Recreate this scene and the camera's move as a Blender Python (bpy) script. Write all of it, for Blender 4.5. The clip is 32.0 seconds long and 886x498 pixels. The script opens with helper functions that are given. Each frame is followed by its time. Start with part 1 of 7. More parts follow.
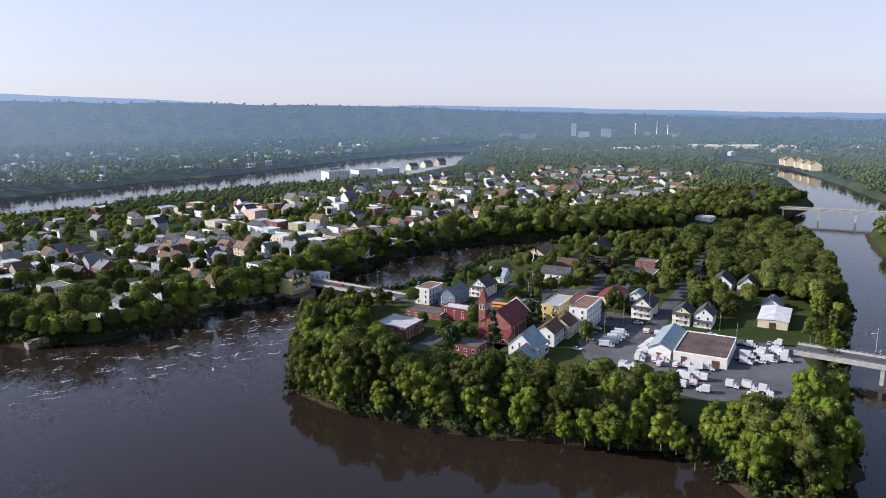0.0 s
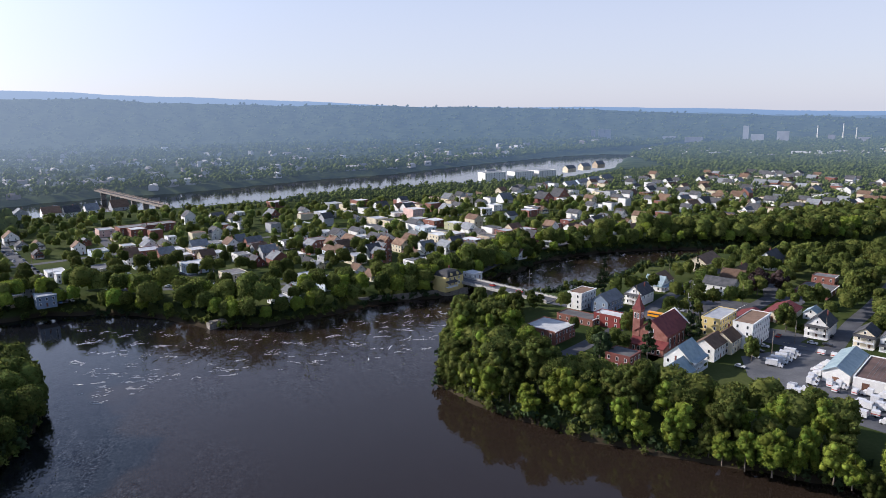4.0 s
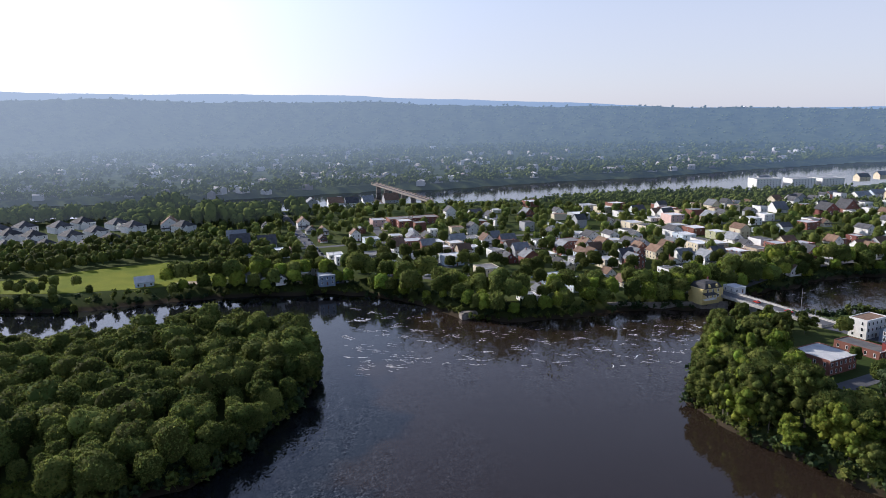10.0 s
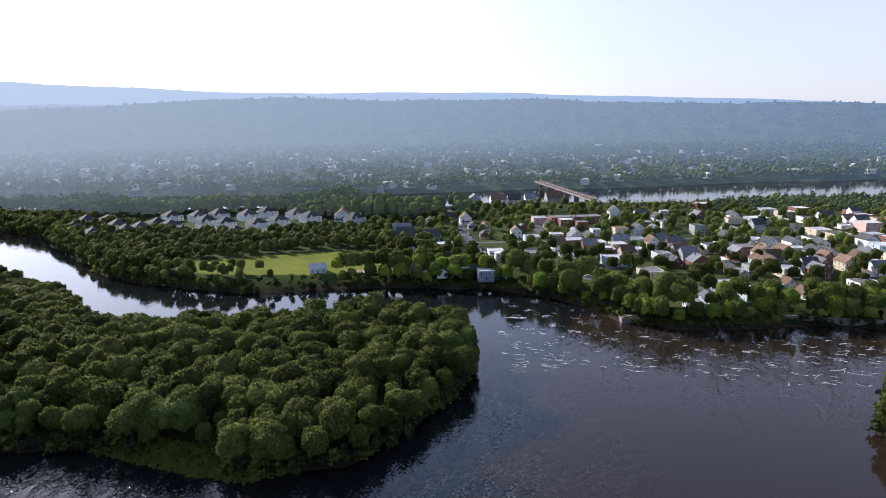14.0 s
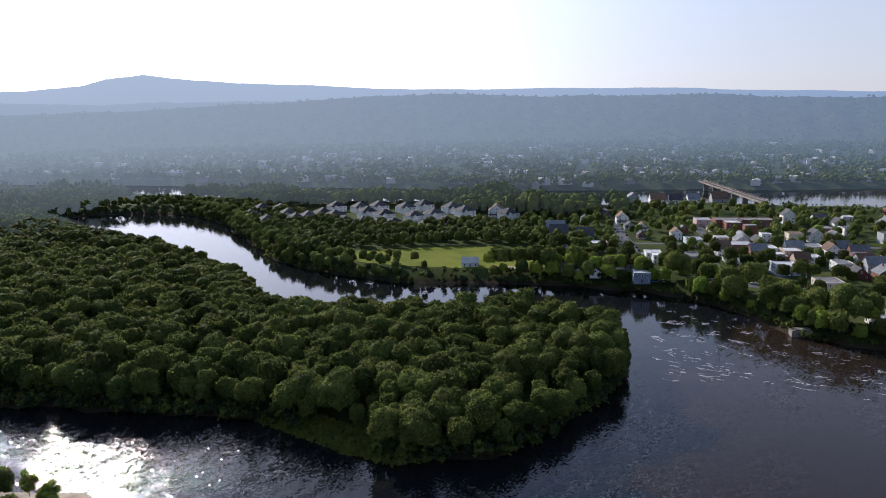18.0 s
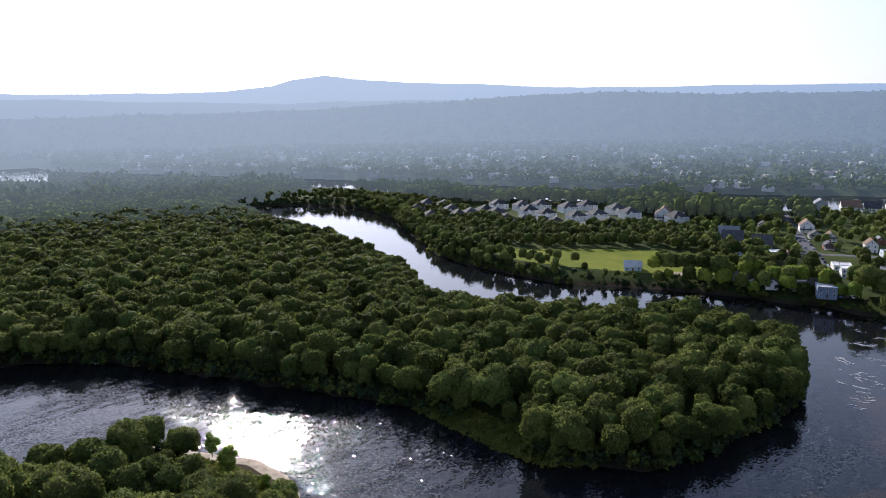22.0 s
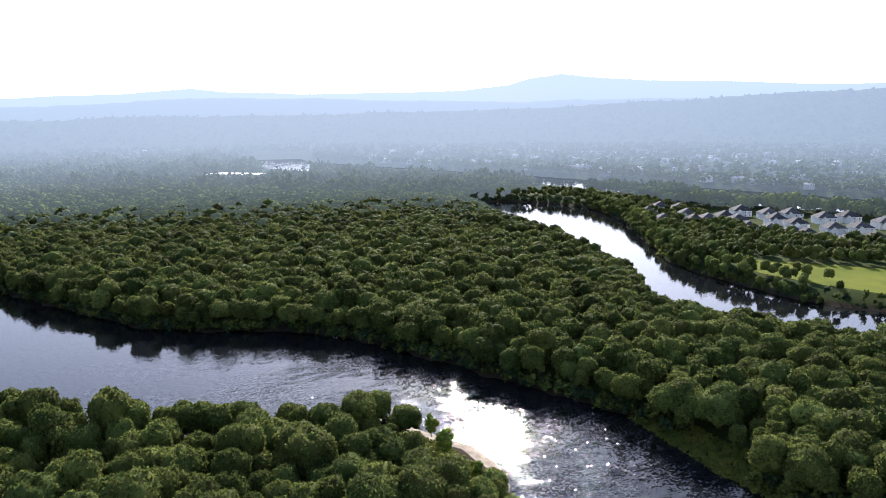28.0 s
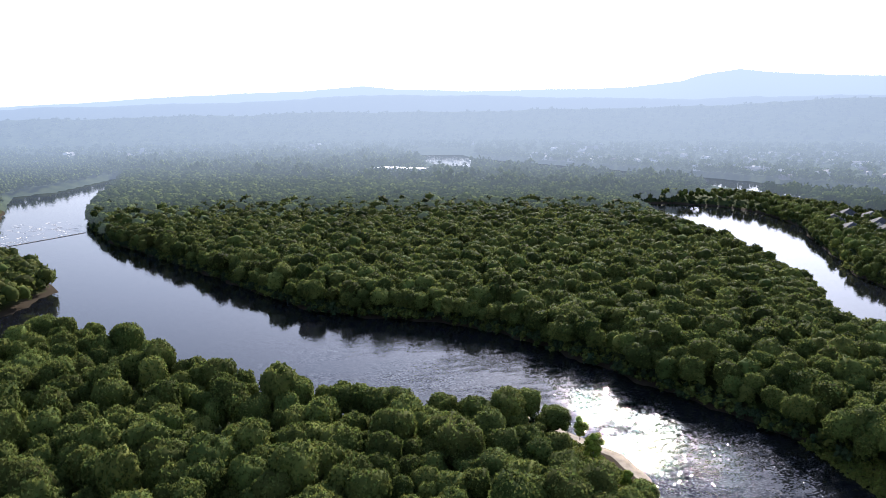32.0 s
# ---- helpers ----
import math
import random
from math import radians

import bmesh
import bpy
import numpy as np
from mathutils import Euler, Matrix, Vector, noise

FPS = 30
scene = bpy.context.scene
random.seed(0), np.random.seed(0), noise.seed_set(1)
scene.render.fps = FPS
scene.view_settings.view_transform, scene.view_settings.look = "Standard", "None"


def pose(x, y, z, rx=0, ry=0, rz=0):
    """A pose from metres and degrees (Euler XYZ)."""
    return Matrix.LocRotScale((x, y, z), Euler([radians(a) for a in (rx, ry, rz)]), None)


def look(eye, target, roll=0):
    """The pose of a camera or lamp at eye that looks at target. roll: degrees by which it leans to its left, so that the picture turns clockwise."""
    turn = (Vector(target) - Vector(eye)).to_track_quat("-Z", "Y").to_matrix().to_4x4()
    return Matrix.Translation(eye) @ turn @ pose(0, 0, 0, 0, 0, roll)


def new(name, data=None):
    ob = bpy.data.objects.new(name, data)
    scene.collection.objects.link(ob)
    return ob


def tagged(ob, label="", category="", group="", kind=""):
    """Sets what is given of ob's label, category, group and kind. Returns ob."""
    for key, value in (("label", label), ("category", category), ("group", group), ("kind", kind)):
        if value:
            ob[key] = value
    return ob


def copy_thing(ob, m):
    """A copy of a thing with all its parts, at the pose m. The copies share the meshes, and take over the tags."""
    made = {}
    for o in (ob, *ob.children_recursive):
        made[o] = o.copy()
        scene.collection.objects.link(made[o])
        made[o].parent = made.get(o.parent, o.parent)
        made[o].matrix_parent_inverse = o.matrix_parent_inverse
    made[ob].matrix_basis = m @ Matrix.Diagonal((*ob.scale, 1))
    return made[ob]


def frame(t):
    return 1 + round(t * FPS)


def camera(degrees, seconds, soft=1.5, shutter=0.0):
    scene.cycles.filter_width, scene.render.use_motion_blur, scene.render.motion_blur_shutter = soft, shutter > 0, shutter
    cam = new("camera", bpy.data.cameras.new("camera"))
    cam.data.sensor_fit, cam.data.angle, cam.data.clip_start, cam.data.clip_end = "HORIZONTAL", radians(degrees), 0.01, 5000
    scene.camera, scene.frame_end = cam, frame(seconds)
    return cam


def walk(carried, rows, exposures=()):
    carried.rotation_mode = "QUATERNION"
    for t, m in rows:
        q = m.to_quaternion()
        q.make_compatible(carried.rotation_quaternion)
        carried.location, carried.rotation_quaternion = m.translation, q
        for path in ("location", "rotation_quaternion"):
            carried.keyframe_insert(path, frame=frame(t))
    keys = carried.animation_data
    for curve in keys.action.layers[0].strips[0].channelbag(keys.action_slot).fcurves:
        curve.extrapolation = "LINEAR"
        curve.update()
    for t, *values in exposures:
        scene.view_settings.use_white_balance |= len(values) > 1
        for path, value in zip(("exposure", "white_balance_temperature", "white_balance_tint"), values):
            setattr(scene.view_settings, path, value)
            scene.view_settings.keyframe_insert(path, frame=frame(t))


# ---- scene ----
cam = camera(64.3, 32.0, soft=0.6)
# seconds, yaw, pitch and lean of a camera that hovers 117 m up and pans to its left
PAN = [
    (0, -27.96, -11.44, 0.43), (1, -24.69, -11.37, 0.44), (2, -21.43, -11.32, 0.44), (3, -18.41, -11.27, 0.50),
    (4, -15.32, -11.20, 0.59), (5, -12.24, -11.14, 0.67), (6, -8.91, -11.08, 0.71), (7, -5.28, -11.03, 0.74),
    (8, -1.79, -10.98, 0.73), (9, 1.73, -10.93, 0.71), (10, 5.26, -10.89, 0.74), (11, 8.60, -10.88, 0.76),
    (12, 11.86, -10.89, 0.81), (13, 15.10, -10.89, 0.84), (14, 18.46, -10.93, 0.82), (15, 21.72, -10.96, 0.82),
    (16, 24.84, -11.01, 0.80), (17, 28.00, -11.05, 0.81), (18, 31.02, -11.07, 0.84), (19, 34.31, -11.03, 0.86),
    (20, 37.65, -11.04, 0.90), (21, 40.93, -11.04, 0.89), (22, 44.20, -11.01, 0.81), (23, 47.43, -10.98, 0.78),
    (24, 50.52, -10.94, 0.75), (25, 53.55, -10.92, 0.73), (26, 56.53, -10.91, 0.68), (27, 59.51, -10.92, 0.61),
    (28, 62.70, -10.93, 0.55), (29, 66.05, -10.96, 0.48), (30, 69.43, -10.98, 0.43), (31, 72.66, -11.02, 0.34),
    (32, 75.60, -11.08, 0.30),
]
EXPOSURES = [(0, 0.45, 5850, 17), (6, 0.38, 5850, 17), (9, 0.33, 5850, 17), (13, 0.65, 5850, 17), (17, 0.3, 5850, 17), (20, 0.12, 5850, 17),
             (23, 0.75, 5850, 17), (25, 1.08, 5850, 17), (32, 0.95, 5850, 17)]
walk(cam, [(t, pose(0, 0, 117, 90 + pitch, 0, yaw) @ pose(0, 0, 0, 0, 0, -lean)) for t, yaw, pitch, lean in PAN], EXPOSURES)

# ---- light: a low sun to the north-west, a hazy sky ----
SUN_AZ, SUN_EL = 60.5, 27.0
world = bpy.data.worlds.new("sky")
scene.world = world
world.use_nodes = True
nt = world.node_tree
sky = nt.nodes.new("ShaderNodeTexSky")
sky.sky_type = "NISHITA"
sky.sun_disc = False
sky.sun_elevation, sky.sun_rotation = radians(SUN_EL), radians(-SUN_AZ)
sky.air_density, sky.dust_density, sky.ozone_density, sky.altitude = 1.0, 0.7, 2.5, 60
nt.nodes["Background"].inputs["Strength"].default_value = 0.12
# summer haze: a pale veil over the clear sky, thinner overhead and brighter round the sun
veil = nt.nodes.new("ShaderNodeMix")
veil.data_type = "RGBA"
where = nt.nodes.new("ShaderNodeTexCoord")
split = nt.nodes.new("ShaderNodeSeparateXYZ")
nt.links.new(where.outputs["Generated"], split.inputs[0])
thin = nt.nodes.new("ShaderNodeMapRange")
thin.inputs["From Min"].default_value, thin.inputs["From Max"].default_value = 0.10, 0.52
thin.inputs["To Min"].default_value, thin.inputs["To Max"].default_value = 0.74, 0.12
nt.links.new(split.outputs["Z"], thin.inputs["Value"]); nt.links.new(thin.outputs[0], veil.inputs["Factor"])
near_sun = nt.nodes.new("ShaderNodeVectorMath"); near_sun.operation = "DOT_PRODUCT"
near_sun.inputs[1].default_value = (-np.sin(radians(SUN_AZ)) * np.cos(radians(SUN_EL)), np.cos(radians(SUN_AZ)) * np.cos(radians(SUN_EL)), np.sin(radians(SUN_EL)))
nt.links.new(where.outputs["Generated"], near_sun.inputs[0])
only = nt.nodes.new("ShaderNodeMath"); only.operation = "MAXIMUM"; only.inputs[1].default_value = 0
glow = nt.nodes.new("ShaderNodeMath"); glow.operation = "POWER"; glow.inputs[1].default_value = 6
gain = nt.nodes.new("ShaderNodeMath"); gain.operation = "MULTIPLY_ADD"; gain.inputs[1].default_value, gain.inputs[2].default_value = 2.3, 0.65
haze = nt.nodes.new("ShaderNodeVectorMath"); haze.operation = "SCALE"; haze.inputs[0].default_value = (7.0, 7.0, 7.4)
nt.links.new(near_sun.outputs["Value"], only.inputs[0]); nt.links.new(only.outputs[0], glow.inputs[0]); nt.links.new(glow.outputs[0], gain.inputs[0])
nt.links.new(gain.outputs[0], haze.inputs["Scale"]); nt.links.new(haze.outputs["Vector"], veil.inputs["B"])
nt.links.new(sky.outputs[0], veil.inputs["A"])
nt.links.new(veil.outputs["Result"], nt.nodes["Background"].inputs["Color"])
sun = new("sun", bpy.data.lights.new("sun", "SUN"))
sun.data.energy, sun.data.angle, sun.data.color = 5.0, radians(0.6), (1.0, 0.9, 0.74)
ca, sa, ce, se = np.cos(radians(SUN_AZ)), np.sin(radians(SUN_AZ)), np.cos(radians(SUN_EL)), np.sin(radians(SUN_EL))
sun.matrix_world = look((-sa * ce * 900, ca * ce * 900, se * 900), (0, 0, 0))

# ---- materials ----
def surf(name, c1, c2, rough=0.8, scale=0.3, fine=3.0, bump=0.0, spec=0.3, metal=0.0, vary=0.0, island=0.0, soft=0.0, sheen=0.0):
    """A two-scale material: patches of c1 and c2, fine grain, and a tint that varies from piece to piece."""
    m = bpy.data.materials.new(name)
    m.use_nodes = True
    n, l = m.node_tree.nodes, m.node_tree.links
    bsdf = n["Principled BSDF"]
    geo = n.new("ShaderNodeNewGeometry")
    big, small = n.new("ShaderNodeTexNoise"), n.new("ShaderNodeTexNoise")
    big.inputs["Scale"].default_value, small.inputs["Scale"].default_value = scale, fine
    big.inputs["Detail"].default_value, small.inputs["Detail"].default_value = 4, 3
    l.new(geo.outputs["Position"], big.inputs["Vector"])
    l.new(geo.outputs["Position"], small.inputs["Vector"])
    ramp = n.new("ShaderNodeValToRGB")
    ramp.color_ramp.elements[0].position, ramp.color_ramp.elements[1].position = 0.36, 0.64
    ramp.color_ramp.elements[0].color, ramp.color_ramp.elements[1].color = (*c1, 1), (*c2, 1)
    l.new(big.outputs["Fac"], ramp.inputs["Fac"])
    hsv = n.new("ShaderNodeHueSaturation")
    l.new(ramp.outputs["Color"], hsv.inputs["Color"])
    val = n.new("ShaderNodeMath"); val.operation = "MULTIPLY_ADD"
    val.inputs[1].default_value, val.inputs[2].default_value = 0.5, 0.75
    l.new(small.outputs["Fac"], val.inputs[0])
    last = val.outputs[0]
    info = n.new("ShaderNodeObjectInfo")
    for amount, source in ((vary, info.outputs["Random"]), (island, geo.outputs["Random Per Island"])):
        if amount:
            add = n.new("ShaderNodeMath"); add.operation = "MULTIPLY_ADD"
            add.inputs[1].default_value, add.inputs[2].default_value = 2 * amount, 1 - amount
            l.new(source, add.inputs[0])
            mul = n.new("ShaderNodeMath"); mul.operation = "MULTIPLY"
            l.new(last, mul.inputs[0]); l.new(add.outputs[0], mul.inputs[1])
            last = mul.outputs[0]
    l.new(last, hsv.inputs["Value"])
    if island:
        other, shift = n.new("ShaderNodeMath"), n.new("ShaderNodeMath")
        other.operation, shift.operation = "FRACT", "MULTIPLY_ADD"
        seven = n.new("ShaderNodeMath"); seven.operation = "MULTIPLY"; seven.inputs[1].default_value = 7.31
        l.new(geo.outputs["Random Per Island"], seven.inputs[0]); l.new(seven.outputs[0], other.inputs[0])
        shift.inputs[1].default_value, shift.inputs[2].default_value = 0.05, 0.472
        l.new(other.outputs[0], shift.inputs[0]); l.new(shift.outputs[0], hsv.inputs["Hue"])
    l.new(hsv.outputs["Color"], bsdf.inputs["Base Color"])
    bsdf.inputs["Roughness"].default_value, bsdf.inputs["Metallic"].default_value = rough, metal
    bsdf.inputs["Specular IOR Level"].default_value = spec
    if sheen:
        bsdf.inputs["Sheen Weight"].default_value = sheen
        bsdf.inputs["Sheen Roughness"].default_value = 0.6
        bsdf.inputs["Sheen Tint"].default_value = (0.75, 0.88, 1.0, 1)
    if bump:
        b = n.new("ShaderNodeBump")
        b.inputs["Strength"].default_value, b.inputs["Distance"].default_value = 1.0, bump
        l.new(small.outputs["Fac"], b.inputs["Height"])
        l.new(b.outputs["Normal"], bsdf.inputs["Normal"])
    if soft:
        t = n.new("ShaderNodeBsdfTranslucent")
        l.new(hsv.outputs["Color"], t.inputs["Color"])
        mix = n.new("ShaderNodeMixShader"); mix.inputs[0].default_value = soft
        l.new(bsdf.outputs[0], mix.inputs[1]); l.new(t.outputs[0], mix.inputs[2])
        l.new(mix.outputs[0], n["Material Output"].inputs["Surface"])
    return m


LEAF = surf("leaves", (0.054, 0.072, 0.018), (0.122, 0.146, 0.036), 0.8, 0.05, 0.5, spec=0.05, soft=0.42, island=0.5, vary=0.3)
LEAF_LIGHT = surf("light_leaves", (0.12, 0.17, 0.024), (0.18, 0.22, 0.034), 0.8, 0.06, 0.5, spec=0.06, soft=0.32, island=0.4, vary=0.2)
LEAF_DARK = surf("dark_leaves", (0.022, 0.038, 0.016), (0.038, 0.058, 0.022), 0.8, 0.06, 0.5, spec=0.1, soft=0.12, island=0.35, vary=0.2)
LEAF_PURPLE = surf("purple_leaves", (0.035, 0.018, 0.018), (0.05, 0.03, 0.025), 0.6, 0.06, 0.5, soft=0.2, island=0.3)
BARK = surf("bark", (0.13, 0.10, 0.075), (0.22, 0.19, 0.15), 0.9, 1.5, 9, bump=0.03)
GROUND = surf("ground", (0.032, 0.048, 0.014), (0.062, 0.074, 0.024), 0.95, 0.03, 0.7, bump=0.05, spec=0.03)
LAWN = surf("lawn", (0.11, 0.145, 0.014), (0.175, 0.19, 0.022), 0.9, 0.05, 1.5, bump=0.04, soft=0.15, spec=0.05)
ASPHALT = surf("asphalt", (0.058, 0.060, 0.068), (0.088, 0.090, 0.098), 0.9, 0.12, 2.5, bump=0.01)
CONCRETE = surf("concrete", (0.30, 0.29, 0.27), (0.42, 0.41, 0.38), 0.85, 0.4, 4, bump=0.01)
GRAVEL = surf("gravel", (0.20, 0.18, 0.15), (0.30, 0.27, 0.22), 0.95, 0.2, 4, bump=0.03)
YARD = surf("worn_yard_asphalt", (0.07, 0.073, 0.08), (0.115, 0.116, 0.122), 0.92, 0.08, 1.2, bump=0.01)
SAND = surf("wet_sand", (0.20, 0.16, 0.11), (0.33, 0.27, 0.19), 0.8, 0.3, 3, bump=0.03)
REED = surf("marsh_grass", (0.10, 0.13, 0.02), (0.17, 0.18, 0.03), 0.8, 0.2, 2, soft=0.3, island=0.3)
FOAM = surf("foam", (0.75, 0.75, 0.73), (0.62, 0.60, 0.56), 0.6, 1.0, 6)
STONE = surf("old_stone", (0.17, 0.15, 0.13), (0.28, 0.25, 0.22), 0.95, 0.6, 3, bump=0.05)


def water_material():
    """Brown river water with a clearer stream from the west, long calm reaches and rippled riffles."""
    m = bpy.data.materials.new("river_water")
    m.use_nodes = True
    n, l = m.node_tree.nodes, m.node_tree.links
    bsdf = n["Principled BSDF"]
    place = n.new("ShaderNodeNewGeometry").outputs["Position"]

    def math(op, a, b=None, c=None):
        q = n.new("ShaderNodeMath"); q.operation = op
        for k, v in enumerate((a, b, c)):
            if v is not None:
                if isinstance(v, (int, float)):
                    q.inputs[k].default_value = v
                else:
                    l.new(v, q.inputs[k])
        return q.outputs[0]

    def noise(scale, detail, stretch=(1, 1, 1), turn=0.0, rough=0.5):
        q = n.new("ShaderNodeTexNoise"); mp = n.new("ShaderNodeMapping")
        q.inputs["Scale"].default_value, q.inputs["Detail"].default_value, q.inputs["Roughness"].default_value = scale, detail, rough
        mp.inputs["Scale"].default_value = stretch
        mp.inputs["Rotation"].default_value = (0, 0, radians(turn))
        l.new(place, mp.inputs["Vector"]); l.new(mp.outputs[0], q.inputs["Vector"])
        return q

    def span(v, a, b, c=0.0, d=1.0):
        q = n.new("ShaderNodeMapRange"); q.interpolation_type = "SMOOTHSTEP"
        for k, x in zip(("From Min", "From Max", "To Min", "To Max"), (a, b, c, d)):
            q.inputs[k].default_value = x
        l.new(v, q.inputs["Value"])
        return q.outputs[0]

    def around(x, y, r0, r1):
        q = n.new("ShaderNodeVectorMath"); q.operation = "DISTANCE"
        l.new(place, q.inputs[0]); q.inputs[1].default_value = (x, y, 0)
        return span(q.outputs["Value"], r1, r0)

    # silt: brown on the east side of a wavering line, clearer to the west
    xyz = n.new("ShaderNodeSeparateXYZ"); l.new(place, xyz.inputs[0])
    line = math("MULTIPLY_ADD", noise(0.018, 4).outputs["Fac"], 150, xyz.outputs["X"])
    silt = span(line, 14, 32)
    mix = n.new("ShaderNodeMix"); mix.data_type = "RGBA"
    mix.inputs["A"].default_value, mix.inputs["B"].default_value = (0.007, 0.008, 0.010, 1), (0.021, 0.0145, 0.0105, 1)
    l.new(silt, mix.inputs["Factor"]); l.new(mix.outputs["Result"], bsdf.inputs["Base Color"])
    # how lively the water is: calm reaches, long streaks, riffles at the spit and below the town
    streak = noise(0.05, 4, (1, 0.3, 1), -35, 0.6).outputs["Fac"]
    lively = math("MAXIMUM", around(-185, 130, 60, 230), math("MULTIPLY", around(30, 370, 40, 120), 0.45))
    lively = math("MAXIMUM", lively, math("MULTIPLY", around(330, 160, 40, 160), 0.2))
    lively = math("MAXIMUM", lively, math("MULTIPLY", around(250, 465, 50, 110), 0.5))
    chop = span(noise(0.3, 3, (1, 0.3, 1), -35, 0.65).outputs["Fac"], 0.4, 0.62, 0.3, 1.45)
    lively = math("MULTIPLY", lively, chop)
    force = math("MULTIPLY_ADD", math("MULTIPLY", lively, span(streak, 0.34, 0.66, 0.15, 1.3)), 1.5, span(streak, 0.35, 0.7, 0.07, 0.13))
    total = None
    for scale, detail, share in ((1.5, 2, 0.85), (0.5, 1.5, 0.3), (0.12, 2, 0.06)):
        c = n.new("ShaderNodeVectorMath"); c.operation = "SUBTRACT"
        l.new(noise(scale, detail, (1, 0.7, 1), -35).outputs["Color"], c.inputs[0]); c.inputs[1].default_value = (0.5, 0.5, 0.5)
        k = n.new("ShaderNodeVectorMath"); k.operation = "SCALE"; k.inputs["Scale"].default_value = share
        l.new(c.outputs[0], k.inputs[0])
        if total is None:
            total = k.outputs[0]
        else:
            t = n.new("ShaderNodeVectorMath"); t.operation = "ADD"
            l.new(total, t.inputs[0]); l.new(k.outputs[0], t.inputs[1])
            total = t.outputs[0]
    tilt = n.new("ShaderNodeVectorMath"); tilt.operation = "SCALE"
    l.new(total, tilt.inputs[0]); l.new(force, tilt.inputs["Scale"])
    flat = n.new("ShaderNodeVectorMath"); flat.operation = "MULTIPLY"; flat.inputs[1].default_value = (1, 1, 0)
    l.new(tilt.outputs[0], flat.inputs[0])
    up = n.new("ShaderNodeVectorMath"); up.operation = "ADD"; up.inputs[1].default_value = (0, 0, 1)
    l.new(flat.outputs[0], up.inputs[0])
    norm = n.new("ShaderNodeVectorMath"); norm.operation = "NORMALIZE"
    l.new(up.outputs[0], norm.inputs[0]); l.new(norm.outputs[0], bsdf.inputs["Normal"])
    bsdf.inputs["Roughness"].default_value = 0.03
    bsdf.inputs["IOR"].default_value = 1.33
    return m


# trodden mud and roots where the banks meet the water
n, l = GROUND.node_tree.nodes, GROUND.node_tree.links
spot, height = n.new("ShaderNodeNewGeometry"), n.new("ShaderNodeSeparateXYZ")
l.new(spot.outputs["Position"], height.inputs[0])
mud = n.new("ShaderNodeMapRange")
mud.inputs["From Min"].default_value, mud.inputs["From Max"].default_value = 2.4, 1.2
l.new(height.outputs["Z"], mud.inputs["Value"])
blend = n.new("ShaderNodeMix"); blend.data_type = "RGBA"
blend.inputs["B"].default_value = (0.042, 0.033, 0.022, 1)
l.new(n["Principled BSDF"].inputs["Base Color"].links[0].from_socket, blend.inputs["A"])
l.new(mud.outputs[0], blend.inputs["Factor"]); l.new(blend.outputs["Result"], n["Principled BSDF"].inputs["Base Color"])
WATER = water_material()

# ---- plan of the rivers: shores as x, y in metres ----
TOWN_SHORE = [(-812, 455), (-790, 508), (-745, 545), (-690, 556), (-593.1, 527.6), (-530.1, 485), (-470, 450), (-402.2, 408), (-360.1, 396), (-313.3, 393), (-279.5, 392.6),
              (-258.7, 399.1), (-219.7, 419.9), (-176.8, 435.5), (-133.9, 443.3), (-115.7, 447.2), (-91, 442), (-52, 421.2), (-22.1, 391.3), (3.9, 387.4), (35.1, 396.5),
              (71.5, 414.7), (115.7, 418.6), (140.4, 445.9), (182, 469.3), (223.6, 501.8), (271.7, 513.5), (325, 510.9), (353.6, 500.5), (429, 483.6), (507, 469.3)]
EAST_SHORE = [(525.2, 458.9), (591.5, 448.5), (676, 481), (764.4, 514.8), (984.1, 715), (1072.5, 897), (1162.2, 988), (1248, 1040), (1222, 910), (1164.8, 835.9),
              (1011.4, 650), (858, 487.5), (728, 413.4), (624, 370.5), (572, 331.5), (520, 279.5), (455, 214.5), (390, 143), (325, 39), (286, -156)]
WEST_SHORE = [(-260, -390), (-728, -364), (-833.3, -273), (-984.1, -312), (-1116.7, -344.5), (-1177.8, -301.6), (-1405.3, -253.5), (-1342.9, -232.7), (-925.2, -198.2),
              (-806.1, -180.5), (-680.9, -133.4), (-586.9, -74.4), (-487.2, -19.7), (-412.3, 24.1), (-388.3, 55.3), (-371.4, 91.8), (-334.4, 124.2), (-295.9, 140.6),
              (-218.4, 172.9)]
POINT_SHORE = [(-192.4, 182), (-159.9, 179.4), (-137.8, 176.8), (-128.7, 179.4), (-110.5, 192.4), (-97.5, 202.8), (-91, 228.8), (-81.9, 278.2), (-91, 319.8), (-110.5, 343.2),
               (-149.5, 353.6), (-195, 335.4), (-240.5, 309.4), (-273, 288.6), (-308.1, 296.4), (-351, 330.2), (-429, 358.8), (-542.1, 392.6), (-630.5, 400.4), (-728, 429), (-807.3, 449.8)]
BASIN = TOWN_SHORE + EAST_SHORE + WEST_SHORE + POINT_SHORE
CHURCH_ISLE = [(72.8, 279.5), (79.3, 258.7), (91, 239.2), (105.3, 219.7), (128.7, 196.3), (145.6, 183.3), (163.8, 167.7), (178.1, 154.7), (175.5, 148.2), (172.9, 135.2), (172.9, 124.8),
               (184.6, 114.4), (214.5, 120.9), (241.8, 143), (276.9, 165.1), (330.2, 200.2), (378.3, 228.8), (429, 266.5), (481, 312), (520, 357.5), (546, 390), (491.4, 429),
               (455, 432), (372, 464), (336, 464), (266, 440), (218, 407), (178, 398), (153.4, 390), (127.4, 377), (97.5, 341.9)]
